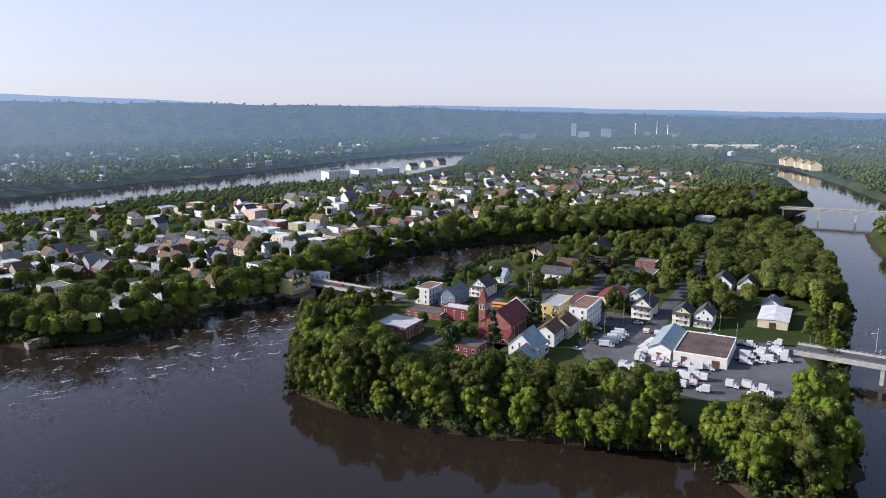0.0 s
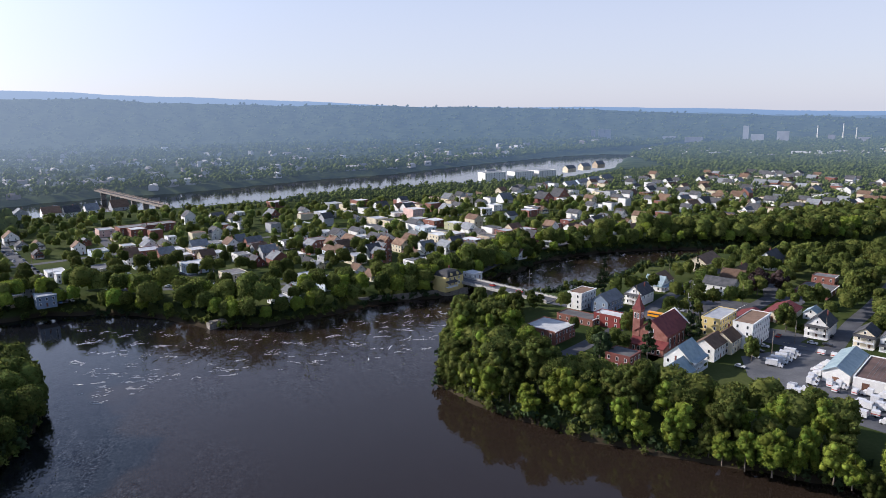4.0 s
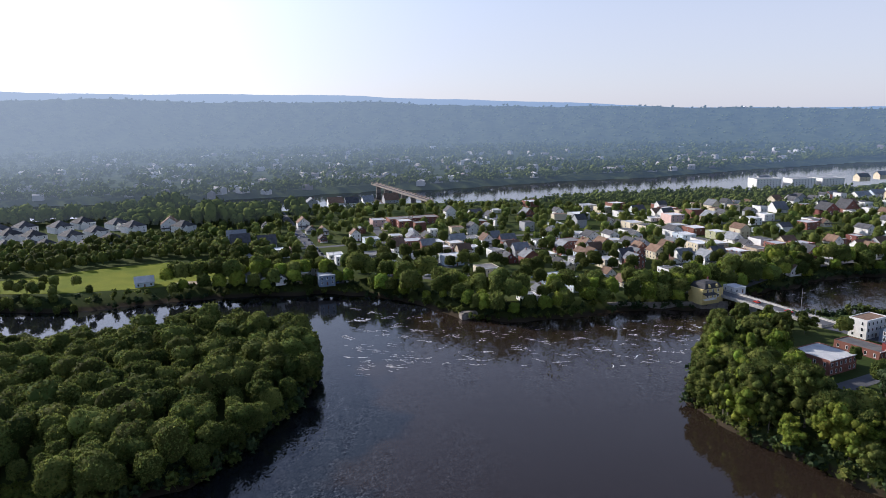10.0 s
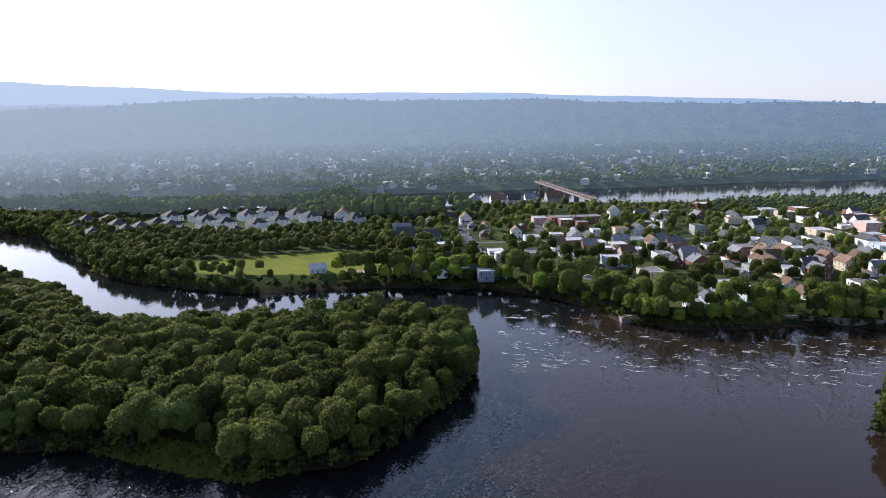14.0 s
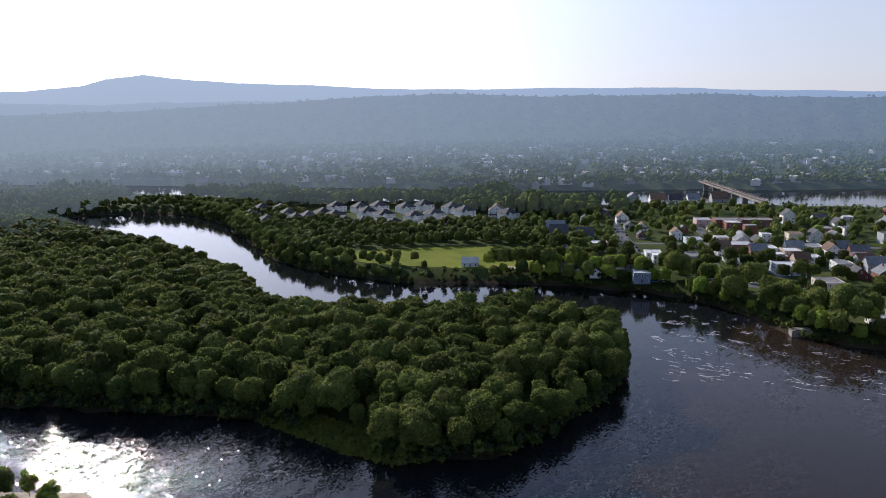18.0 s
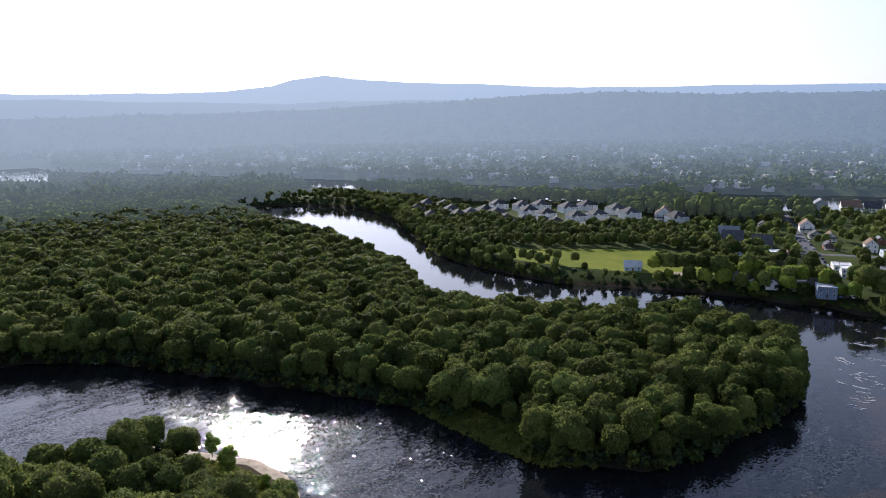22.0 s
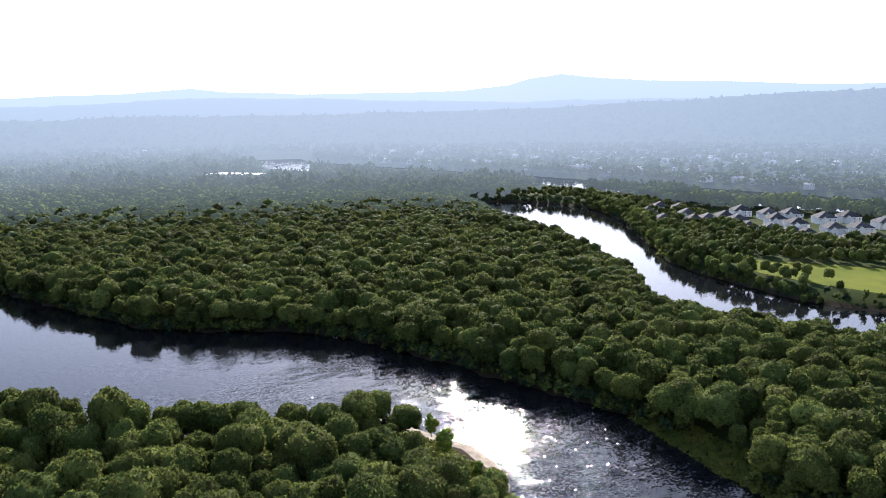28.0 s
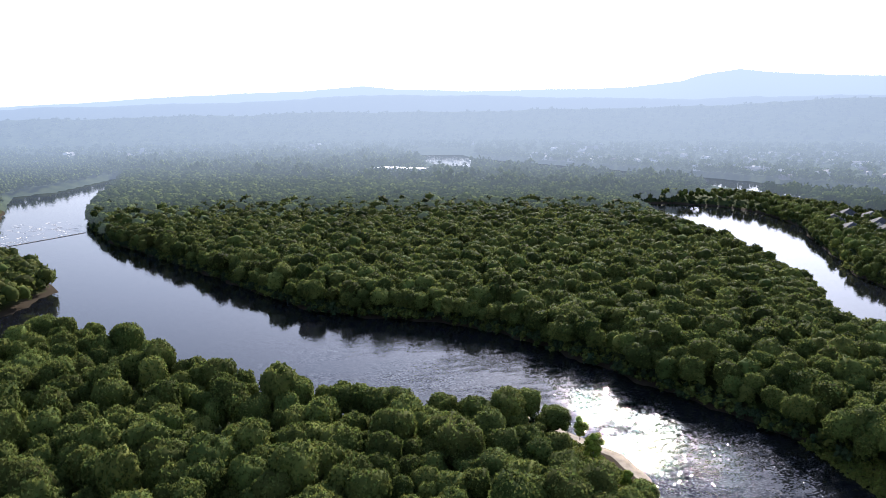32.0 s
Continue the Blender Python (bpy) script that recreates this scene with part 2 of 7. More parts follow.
NEAR_ISLE = [(-170.3, 109.2), (-182, 114.4), (-201.5, 114.4), (-223.6, 101.4), (-238.2, 93), (-232.2, 70.9), (-236.8, 52.6), (-247.6, 31.1), (-267.9, -9.6),
              (-307.1, -43.5), (-348.3, -73.3), (-369.4, -109.8), (-340.6, -124.8), (-279.5, -130), (-195, -123.5), (-78, -91), (-39, 0), (-78, 65),
              (-143, 101.4)]
SPUR_ISLE = [(-448.5, -148.2), (-508.3, -133.9), (-546, -153.4), (-617.5, -205.4), (-676, -305.5), (-546, -357.5), (-429, -247), (-416, -169)]
BIG_RIVER = [(-1930, 395), (-1729, 345), (-1440, 372), (-1040, 624), (-910, 656.5), (-728, 689), (-546, 728), (-429, 793), (-279.5, 812.5), (-153.4, 884), (-13, 910),
             (143, 1007.5), (299, 1027), (481, 1059.5), (676, 1222), (832, 1456), (988, 1612), (1430, 1846), (1443, 1950), (1066, 1742), (770.9, 1639.3), (469.3, 1450.8), (254.8, 1292.2), (106.6, 1233.7),
             (-98.8, 1105), (-204.1, 1077.7), (-338, 994.5), (-474.5, 929.5), (-585, 910), (-780, 851.5), (-1014, 780), (-1170, 728), (-1690, 520), (-1880, 545)]
SHORES = [np.array(s, float) for s in (BASIN, CHURCH_ISLE, NEAR_ISLE, SPUR_ISLE, BIG_RIVER)]


def inside(p, poly):
    a, b = poly, np.roll(poly, -1, 0)
    hit = np.zeros(len(p), bool)
    for (x0, y0), (x1, y1) in zip(a, b):
        if y0 != y1:
            hit ^= ((y0 > p[:, 1]) != (y1 > p[:, 1])) & (p[:, 0] < (x1 - x0) * (p[:, 1] - y0) / (y1 - y0) + x0)
    return hit


def shore_distance(p):
    """Metres to the nearest shore: plus on land, minus on water."""
    best = np.full(len(p), 1e9)
    for poly in SHORES:
        for a, b in zip(poly, np.roll(poly, -1, 0)):
            ab = b - a
            f = np.clip(((p - a) @ ab) / (ab @ ab), 0, 1)
            best = np.minimum(best, ((p - a - f[:, None] * ab) ** 2).sum(1))
    wet = (inside(p, SHORES[0]) & ~inside(p, SHORES[1]) & ~inside(p, SHORES[2]) & ~inside(p, SHORES[3])) | inside(p, SHORES[4])
    return np.where(wet, -1, 1) * np.sqrt(best)


def wobble(x, y, size, seed=0):
    """Smooth noise of about -1 to 1."""
    r = np.random.default_rng(seed)
    total = 0
    for k in range(6):
        a, f, ph = r.uniform(0, 6.28), r.uniform(0.6, 1.7) / size, r.uniform(0, 6.28)
        total = total + np.sin((x * np.cos(a) + y * np.sin(a)) * f * 6.28 + ph)
    return total / 3.5


LOW_WOODS = np.array(WEST_SHORE[6:] + POINT_SHORE, float)
def ground_height(x, y):
    x, y = np.atleast_1d(np.asarray(x, float)), np.atleast_1d(np.asarray(y, float))
    p = np.stack([x, y], 1)
    d = shore_distance(p) + 2.0 * wobble(x, y, 28, 3)
    r, az = np.hypot(x, y), np.degrees(np.arctan2(-x, y))
    low = inside(p, LOW_WOODS) | (d > 0) & (inside(p, SHORES[2]) | inside(p, SHORES[3]))
    top = np.where(low, 2.8, 6.8)
    f = np.clip(d / np.where(low, 16, 11), -0.6, 1)
    z = np.where(f > 0, top * f * f * (3 - 2 * f) + 0.1, 4.5 * f)
    rise = np.clip((r - 1700) / 1100, 0, 1)
    return z + rise * (14 + 5 * wobble(x, y, 420, 5))


def mesh_object(name, verts, faces, material, parent=None, label="", smooth=False):
    """Faces: one integer array, all of one length."""
    me = bpy.data.meshes.new(name)
    verts, faces = np.asarray(verts, np.float32), np.asarray(faces, np.int32)
    k = faces.shape[1]
    me.vertices.add(len(verts)); me.vertices.foreach_set("co", verts.ravel())
    me.loops.add(faces.size); me.loops.foreach_set("vertex_index", faces.ravel())
    me.polygons.add(len(faces)); me.polygons.foreach_set("loop_start", np.arange(0, faces.size, k, dtype=np.int32))
    if smooth:
        me.polygons.foreach_set("use_smooth", np.ones(len(faces), bool))
    me.update(calc_edges=True); me.validate()
    me.materials.append(material)
    ob = new(name, me)
    ob.parent = parent
    if label:
        tagged(ob, label)
    return ob


def polar_sheet(az, rings):
    a, r = np.meshgrid(np.radians(az), rings)
    n = len(az)
    i, j = np.meshgrid(np.arange(len(rings) - 1), np.arange(n - 1), indexing="ij")
    q = np.stack([i * n + j, (i + 1) * n + j, (i + 1) * n + j + 1, i * n + j + 1], -1).reshape(-1, 4)
    return (-np.sin(a) * r).ravel(), (np.cos(a) * r).ravel(), q


AZ = np.concatenate([np.arange(-180, -68, 4), np.arange(-68, 116, 0.55), np.arange(116, 181, 4)])
gx, gy, gq = polar_sheet(AZ, np.concatenate([[0.01], 40 * 1.022 ** np.arange(0, 219)]))
ground = tagged(mesh_object("ground", np.stack([gx, gy, ground_height(gx, gy)], 1), gq, GROUND, smooth=True), "grassy wooded river land with banks and far hills", "ground", kind="structure")
wx, wy, wq = polar_sheet(np.arange(-180, 181, 6), np.array([0.01, 80, 260, 650, 1200, 2100]))
water = tagged(mesh_object("water", np.stack([wx, wy, wx * 0], 1), wq, WATER), "dark brown rippled river water", "water", kind="structure")

# ---- the far country: wooded hills and plain, summer haze glowing in their materials ----
def hazy(name, dark, light, grain=0.02):
    """Far woods or walls; haze painted as emission, growing with distance and sunward."""
    m = bpy.data.materials.new(name)
    m.use_nodes = True
    n, l = m.node_tree.nodes, m.node_tree.links
    n.remove(n["Principled BSDF"])
    geo = n.new("ShaderNodeNewGeometry")
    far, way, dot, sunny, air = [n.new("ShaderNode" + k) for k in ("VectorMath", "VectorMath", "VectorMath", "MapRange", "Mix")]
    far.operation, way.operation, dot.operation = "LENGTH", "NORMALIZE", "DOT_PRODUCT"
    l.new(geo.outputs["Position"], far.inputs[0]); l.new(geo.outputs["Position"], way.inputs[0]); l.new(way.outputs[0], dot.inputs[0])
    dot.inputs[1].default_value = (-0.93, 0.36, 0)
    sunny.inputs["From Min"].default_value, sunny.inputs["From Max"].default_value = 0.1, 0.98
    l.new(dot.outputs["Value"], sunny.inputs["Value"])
    # haze colour: blue away from the sun, paler towards it
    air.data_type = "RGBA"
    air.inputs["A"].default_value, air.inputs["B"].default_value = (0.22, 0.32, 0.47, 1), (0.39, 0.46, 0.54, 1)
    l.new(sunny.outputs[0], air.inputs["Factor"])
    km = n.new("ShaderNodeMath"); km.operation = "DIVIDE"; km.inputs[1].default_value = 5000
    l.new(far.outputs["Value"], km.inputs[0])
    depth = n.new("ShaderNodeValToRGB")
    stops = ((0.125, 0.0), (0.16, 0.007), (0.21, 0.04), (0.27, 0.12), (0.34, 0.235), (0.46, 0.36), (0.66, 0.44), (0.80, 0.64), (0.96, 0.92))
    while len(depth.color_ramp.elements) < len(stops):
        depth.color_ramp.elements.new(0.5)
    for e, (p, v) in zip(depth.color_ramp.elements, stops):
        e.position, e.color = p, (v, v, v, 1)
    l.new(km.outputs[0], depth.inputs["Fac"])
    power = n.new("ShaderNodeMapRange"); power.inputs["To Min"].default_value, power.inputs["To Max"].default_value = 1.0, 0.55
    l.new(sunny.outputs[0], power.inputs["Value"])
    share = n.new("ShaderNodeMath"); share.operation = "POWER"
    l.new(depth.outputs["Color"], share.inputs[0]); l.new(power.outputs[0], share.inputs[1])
    noise, add, ramp, d, e, mix = [n.new("ShaderNode" + k) for k in ("TexNoise", "Math", "ValToRGB", "BsdfDiffuse", "Emission", "MixShader")]
    noise.inputs["Scale"].default_value, noise.inputs["Detail"].default_value, noise.inputs["Roughness"].default_value = grain, 8, 0.72
    l.new(geo.outputs["Position"], noise.inputs["Vector"])
    add.operation = "MULTIPLY_ADD"; add.inputs[1].default_value = 0.35
    l.new(geo.outputs["Random Per Island"], add.inputs[0]); l.new(noise.outputs["Fac"], add.inputs[2])
    ramp.color_ramp.elements[0].position, ramp.color_ramp.elements[1].position = 0.42, 0.92
    ramp.color_ramp.elements[0].color, ramp.color_ramp.elements[1].color = (*dark, 1), (*light, 1)
    l.new(add.outputs[0], ramp.inputs["Fac"]); l.new(ramp.outputs["Color"], d.inputs["Color"])
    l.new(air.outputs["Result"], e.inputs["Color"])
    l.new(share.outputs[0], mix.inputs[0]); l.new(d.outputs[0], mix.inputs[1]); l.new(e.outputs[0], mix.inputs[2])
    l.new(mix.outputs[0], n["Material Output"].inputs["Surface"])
    return m


HAZE_LEAF = hazy("far_wood_haze_glow", (0.047, 0.066, 0.018), (0.13, 0.155, 0.04))
HAZE_WALL = hazy("far_walls_haze_glow", (0.12, 0.09, 0.08), (0.6, 0.58, 0.55), 0.004)
HAZE_SLOPE = hazy("far_slopes_haze_glow", (0.02, 0.034, 0.018), (0.085, 0.10, 0.045), 0.03)


def far_range(r0, r1, az, el, rough, seed, bend=1.3):
    """A hillside that climbs from r0 to a crest at r1, whose height is given in degrees over the eye, and falls away behind. Also gives its height at any azimuth and share of the way up."""
    def height(a, f):
        e = np.interp(a, az, el) + rough * (wobble(a, a * 0, 7, seed) * 0.5 + wobble(a, a * 0, 1.6, seed + 1) * 0.22 + wobble(a, a * 0, 0.4, seed + 2) * 0.12)
        crest = 117 + r1 * np.tan(np.radians(e))
        fold = wobble(a + f * 4, a * 0 + f * 9, 3, seed + 5) + 0.6 * wobble(a - f * 7, f * 16, 1.2, seed + 6)
        return crest * np.minimum(f, 1) ** bend + 13 * fold * f * (1 - f) * 2

    a = np.arange(-75, 122, 0.15)
    v, n = [], len(a)
    steps = (0, 0.08, 0.16, 0.24, 0.32, 0.4, 0.48, 0.56, 0.64, 0.72, 0.8, 0.87, 0.94, 1.0, 1.1)
    for f in steps:
        r = r0 + (r1 - r0) * f
        z = height(a, a * 0 + f) if f <= 1 else height(a, a * 0 + 1) - 25
        v.append(np.stack([-np.sin(np.radians(a)) * r, np.cos(np.radians(a)) * r, z], 1))
    q = np.concatenate([np.stack([k * n + np.arange(n - 1), k * n + np.arange(1, n), (k + 1) * n + np.arange(1, n), (k + 1) * n + np.arange(n - 1)], 1) for k in range(len(steps) - 1)])
    ob = mesh_object("backdrop", np.concatenate(v), q, HAZE_SLOPE, smooth=True)
    tagged(ob, "range of wooded hills, pale blue with painted haze", "hills", kind="structure")
    return height


far_range(4150, 4750, [-75, -60, -54, -45, -36, -25, -14.6, -3.5, 3.5, 9.8, 18, 26, 33, 39, 45.6, 50, 53.3, 55.8, 57.4, 61, 69, 74, 79.3, 81.8, 86.7, 91.3, 97.5, 102, 107, 122],
          [-0.7, -0.65, -0.6, -0.4, -0.12, 0.09, 0.17, 0.76, 1.05, 1.33, 1.6, 1.66, 1.7, 1.98, 2.28, 2.53, 2.92, 2.6, 2.06, 1.72, 1.6, 1.57, 1.7, 2.0, 1.5, 1.43, 1.05, 0.7, 0.4, 0.3], 0.08, 11)
far_range(3500, 4000, [-75, -58, -45, -28, -12, 0, 10, 20, 30, 42, 50, 56, 65, 74, 82, 87, 97.6, 107, 122],
          [-1.1, -1.0, -0.7, -0.25, 0.1, 0.4, 0.6, 0.7, 0.8, 0.9, 0.9, 0.85, 0.98, 1.2, 1.25, 0.95, 0.55, 0.2, 0.1], 0.14, 21)
SLOPE = (2150, 3250)
slope_height = far_range(*SLOPE, [-75, -59.8, -46, -33, -25, -17.6, -11, -2.3, 3.5, 7, 11.5, 22, 27, 33, 37.6, 45.7, 52, 58, 70, 87, 98, 122],
                         [-1.5, -1.25, -0.85, -0.4, -0.05, 0.12, 0.38, 0.42, 0.62, 0.73, 0.98, 1.05, 1.22, 1.3, 1.18, 0.72, 0.5, 0.2, 0.0, -0.1, -0.4, -0.6], 0.16, 31, 1.5)
# the far plain under its trees, haze glow in its material too
ground.data.materials.append(HAZE_SLOPE)
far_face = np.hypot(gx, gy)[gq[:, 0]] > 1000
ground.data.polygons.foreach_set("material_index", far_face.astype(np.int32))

# ---- trees ----
OCTA_V = np.array([(1, 0, 0), (0, 1, 0), (-1, 0, 0), (0, -1, 0), (0, 0, 1), (0, 0, -1)], float)
OCTA_F = np.array([(0, 1, 4), (1, 2, 4), (2, 3, 4), (3, 0, 4), (1, 0, 5), (2, 1, 5), (3, 2, 5), (0, 3, 5)])


def ball(level):
    bm = bmesh.new(); bmesh.ops.create_icosphere(bm, subdivisions=level, radius=1)
    v, f = np.array([p.co[:] for p in bm.verts]), np.array([[p.index for p in q.verts] for q in bm.faces])
    bm.free()
    return v, f


BALLS = {k: ball(k) for k in (2, 3, 4, 5)}


def sprays(r, p, d, size, spread):
    """Leaf sprays (triangles) at points p that face outwards along d."""
    n = d + r.normal(size=p.shape) * spread
    n /= np.linalg.norm(n, axis=1)[:, None]
    t = np.cross(n, r.normal(size=p.shape)); t /= np.linalg.norm(t, axis=1)[:, None]
    b = np.cross(n, t)
    z = size * r.uniform(0.6, 1.4, (len(p), 1))
    return np.stack([p + t * z, p - t * z * 0.6 + b * z * 0.8, p - t * z * 0.5 - b * z * 0.9], 1).reshape(-1, 3)


def dome(seed, radius, height, base, level, leaves, size, puffs=16):
    """A broad crown seen from above: bulging boughs with smaller puffs on them, deep folds between, and leaf sprays all over."""
    r = np.random.default_rng(seed)
    v, f = BALLS[level]
    rho = np.full(len(v), 0.68)
    for count, wide, amount in ((puffs, 0.5, 0.22), (puffs * 6, 0.24, 0.13)):
        c = r.normal(size=(count, 3)); c[:, 2] += 0.3
        c /= np.linalg.norm(c, axis=1)[:, None]
        a, u = wide * r.uniform(0.75, 1.25, count), amount * r.uniform(0.6, 1.2, count)
        ang = np.arccos(np.clip(v @ c.T, -1, 1))
        rho = rho + (np.sqrt(np.maximum(1 - (ang / a) ** 2, 0)) * u).max(1)
    lean = r.uniform(0.88, 1.12, 2)
    rho = rho * (1 + r.normal(size=len(v)) * 0.05)
    broad = v / ((np.hypot(v[:, 0], v[:, 1]) ** 2.7 + np.abs(v[:, 2]) ** 2.7) ** (1 / 2.7))[:, None]
    p = broad * rho[:, None] * (radius * lean[0], radius * lean[1], (height - base) * 0.5)
    p[:, 2] = np.maximum(p[:, 2] + base + (height - base) * 0.5, base * 0.6)
    low = (v[f][:, :, 2].max(1) < -0.45)
    f = f[~low]
    k = r.integers(0, len(f), leaves)
    w = r.dirichlet((1, 1, 1), leaves)
    at, out = (p[f[k]] * w[:, :, None]).sum(1), v[f[k]].mean(1)
    tri = sprays(r, at + out * r.uniform(0, 1.3, (leaves, 1)) * size, out, size, 0.95)
    o = len(p) + 3 * np.arange(leaves)
    return np.concatenate([p, tri]), np.concatenate([f, np.stack([o, o + 1, o + 2], 1)])


def crown(seed, radius, height, base, lumps, leaves, size, pointed=False, fine=False):
    """Leaf sprays (triangles) over a dark heart of lumps. Origin at the foot of the trunk."""
    r = np.random.default_rng(seed)
    mid, half = (base + height) / 2, (height - base) / 2
    u = r.uniform(-0.8, 0.95, lumps)
    ang = r.uniform(0, 6.28, lumps) + np.arange(lumps) * 2.4
    wide = (1 - (u + 1) / 2) * 0.95 + 0.05 if pointed else np.sqrt(np.maximum(1 - np.abs(u) ** 2.4, 0.05))
    rad = radius * wide * (r.uniform(0.4, 0.92, lumps) if fine else r.uniform(0.35, 0.72, lumps))
    c = np.stack([np.cos(ang) * rad, np.sin(ang) * rad, mid + u * half * 0.8], 1)
    s = radius * (r.uniform(0.2, 0.36, lumps) if fine else r.uniform(0.34, 0.52, lumps)) * (np.clip(wide, 0.3, 1) if pointed else 1)
    c[0], s[0] = (0, 0, mid), radius * (0.35 if pointed else 0.6)
    v, f = [], []
    bv, bf = (BALLS[2] if fine else (OCTA_V, OCTA_F))
    for k in range(lumps):
        v.append(c[k] + bv * s[k] * (0.9 if fine else 0.74) * r.uniform(0.8, 1.2, (len(bv), 1)))
        f.append(bf + len(bv) * k)
    k = r.integers(0, lumps, leaves)
    d = r.normal(size=(leaves, 3)); d[:, 2] += 0.35
    d /= np.linalg.norm(d, axis=1)[:, None]
    tri = sprays(r, c[k] + d * (s[k] * r.uniform(0.8, 1.25, leaves))[:, None], d, size, 0.8)
    base_i = len(bv) * lumps + 3 * np.arange(leaves)
    f.append(np.stack([base_i, base_i + 1, base_i + 2], 1))
    return np.concatenate(v + [tri]), np.concatenate(f)


def trunk(seed, radius, height, reach):
    """A tapered stem with five limbs."""
    r = np.random.default_rng(seed)
    v, f = [], []

    def limb(a, b, ra, rb):
        a, b = np.array(a), np.array(b)
        w = (b - a) / np.linalg.norm(b - a)
        s = np.cross(w, (0.3, 0.9, 0.2)); s /= np.linalg.norm(s)
        q = np.cross(w, s)
        o = len(v)
        for c, rr in ((a, ra), (b, rb)):
            for k in range(6):
                v.append(c + (s * np.cos(k * 1.047) + q * np.sin(k * 1.047)) * rr)
        for k in range(6):
            f.append((o + k, o + (k + 1) % 6, o + 6 + (k + 1) % 6, o + 6 + k))

    bend = (r.uniform(-0.4, 0.4), r.uniform(-0.4, 0.4), height * 0.5)
    limb((0, 0, -0.6), bend, radius, radius * 0.7)
    limb(bend, (bend[0] * 1.5, bend[1] * 1.5, height), radius * 0.7, radius * 0.2)
    for k in range(5):
        a = k * 1.3 + r.uniform(0, 0.6)
        z = height * r.uniform(0.4, 0.62)
        limb((bend[0] * 0.9, bend[1] * 0.9, z), (np.cos(a) * reach, np.sin(a) * reach, z + height * r.uniform(0.15, 0.3)), radius * 0.42, radius * 0.12)
    return np.array(v), np.array(f)


def tree_kind(name, label, leaf, seed, radius, height, base, lumps, leaves, size, pointed=False):
    top = new(name)
    tagged(top, label, "tree")
    mesh_object("trunk", *trunk(seed, 0.16 + radius * 0.035, height * 0.82, radius * 0.55), BARK, top)
    mesh_object("crown", *crown(seed, radius, height, base, lumps, leaves, size, pointed, True), leaf, top)
    return top


rng = random.Random(4)
TALL = [tree_kind("tree", "tall leafy riverside tree with uneven green crown", LEAF, 10 + k, 5.6 + 0.5 * k, 22 + 1.4 * k, 2.5, 46, 3400, 0.4) for k in range(4)]
FRESH = [tree_kind("tree", "light green willow-like tree by the water", LEAF_LIGHT, 20 + k, 4.8 + 0.6 * k, 17.5 + 1.8 * k, 1.0, 42, 3000, 0.38) for k in range(3)]
ROUND = [tree_kind("tree", "round-crowned shade tree among the houses", LEAF, 30 + k, 5.4 + 0.6 * k, 13.5 + 1.2 * k, 2.2, 34, 2000, 0.42) for k in range(3)]
DARK = [tree_kind("tree", "dark green maple beside the street", LEAF_DARK, 40 + k, 5.6, 14.5, 2.0, 34, 2000, 0.42) for k in range(2)]
SPRUCE = [tree_kind("conifer", "dark narrow spruce with drooping branches", LEAF_DARK, 50 + k, 3.8, 19 + k, 1.2, 24, 1100, 0.52, True) for k in range(2)]
PURPLE = [tree_kind("tree", "broad dark purple-leaved maple", LEAF_PURPLE, 60, 6, 14, 2.0, 15, 900, 0.6)]
BUSH = [tree_kind("shrub", "dense low green shrub", LEAF, 70 + k, 2.0, 3.6, 0.3, 9, 420, 0.3) for k in range(2)]
USED = set()
TREES = []
SEGMENTS = [np.concatenate([p, np.roll(p, -1, 0)], 1) for p in SHORES]
SEGMENTS = np.concatenate(SEGMENTS)


def quick_height(x, y):
    """The ground under a single tree on a bank."""
    a, b = SEGMENTS[:, :2], SEGMENTS[:, 2:]
    p = np.array((x, y))
    f = np.clip(((p - a) * (b - a)).sum(1) / ((b - a) ** 2).sum(1), 0, 1)
    d = np.sqrt((((p - a - f[:, None] * (b - a)) ** 2).sum(1)).min()) + 2.0 * float(wobble(x, y, 28, 3))
    f = min(max(d / 11, 0), 1)
    return 6.8 * f * f * (3 - 2 * f)



def plant(kinds, x, y, scale=1.0, group="", z=None):
    """A copy of one of the kinds on the ground at x, y."""
    k = rng.choice(kinds)
    z = quick_height(x, y) if z is None else z
    m = pose(x, y, z, 0, 0, rng.uniform(0, 360)) @ Matrix.Diagonal((scale * rng.uniform(0.9, 1.1), scale * rng.uniform(0.9, 1.1), scale * rng.uniform(0.88, 1.12), 1))
    TREES.append((x, y))
    if k.name in USED:
        ob = copy_thing(k, m)
    else:
        USED.add(k.name)
        ob = k
        ob.matrix_basis = m
    if group:
        tagged(ob, group=group)
    return ob


def scatter(poly, gap, seed, keep=lambda x, y: True):
    """Points about gap metres apart in a polygon."""
    r = np.random.default_rng(seed)
    poly = np.array(poly, float)
    lo, hi = poly.min(0), poly.max(0)
    xs, ys = np.meshgrid(np.arange(lo[0], hi[0], gap), np.arange(lo[1], hi[1], gap * 0.87))
    xs[1::2] += gap / 2
    p = np.stack([xs.ravel(), ys.ravel()], 1) + r.uniform(-0.36, 0.36, (xs.size, 2)) * gap
    return p[inside(p, poly) & keep(p[:, 0], p[:, 1])]


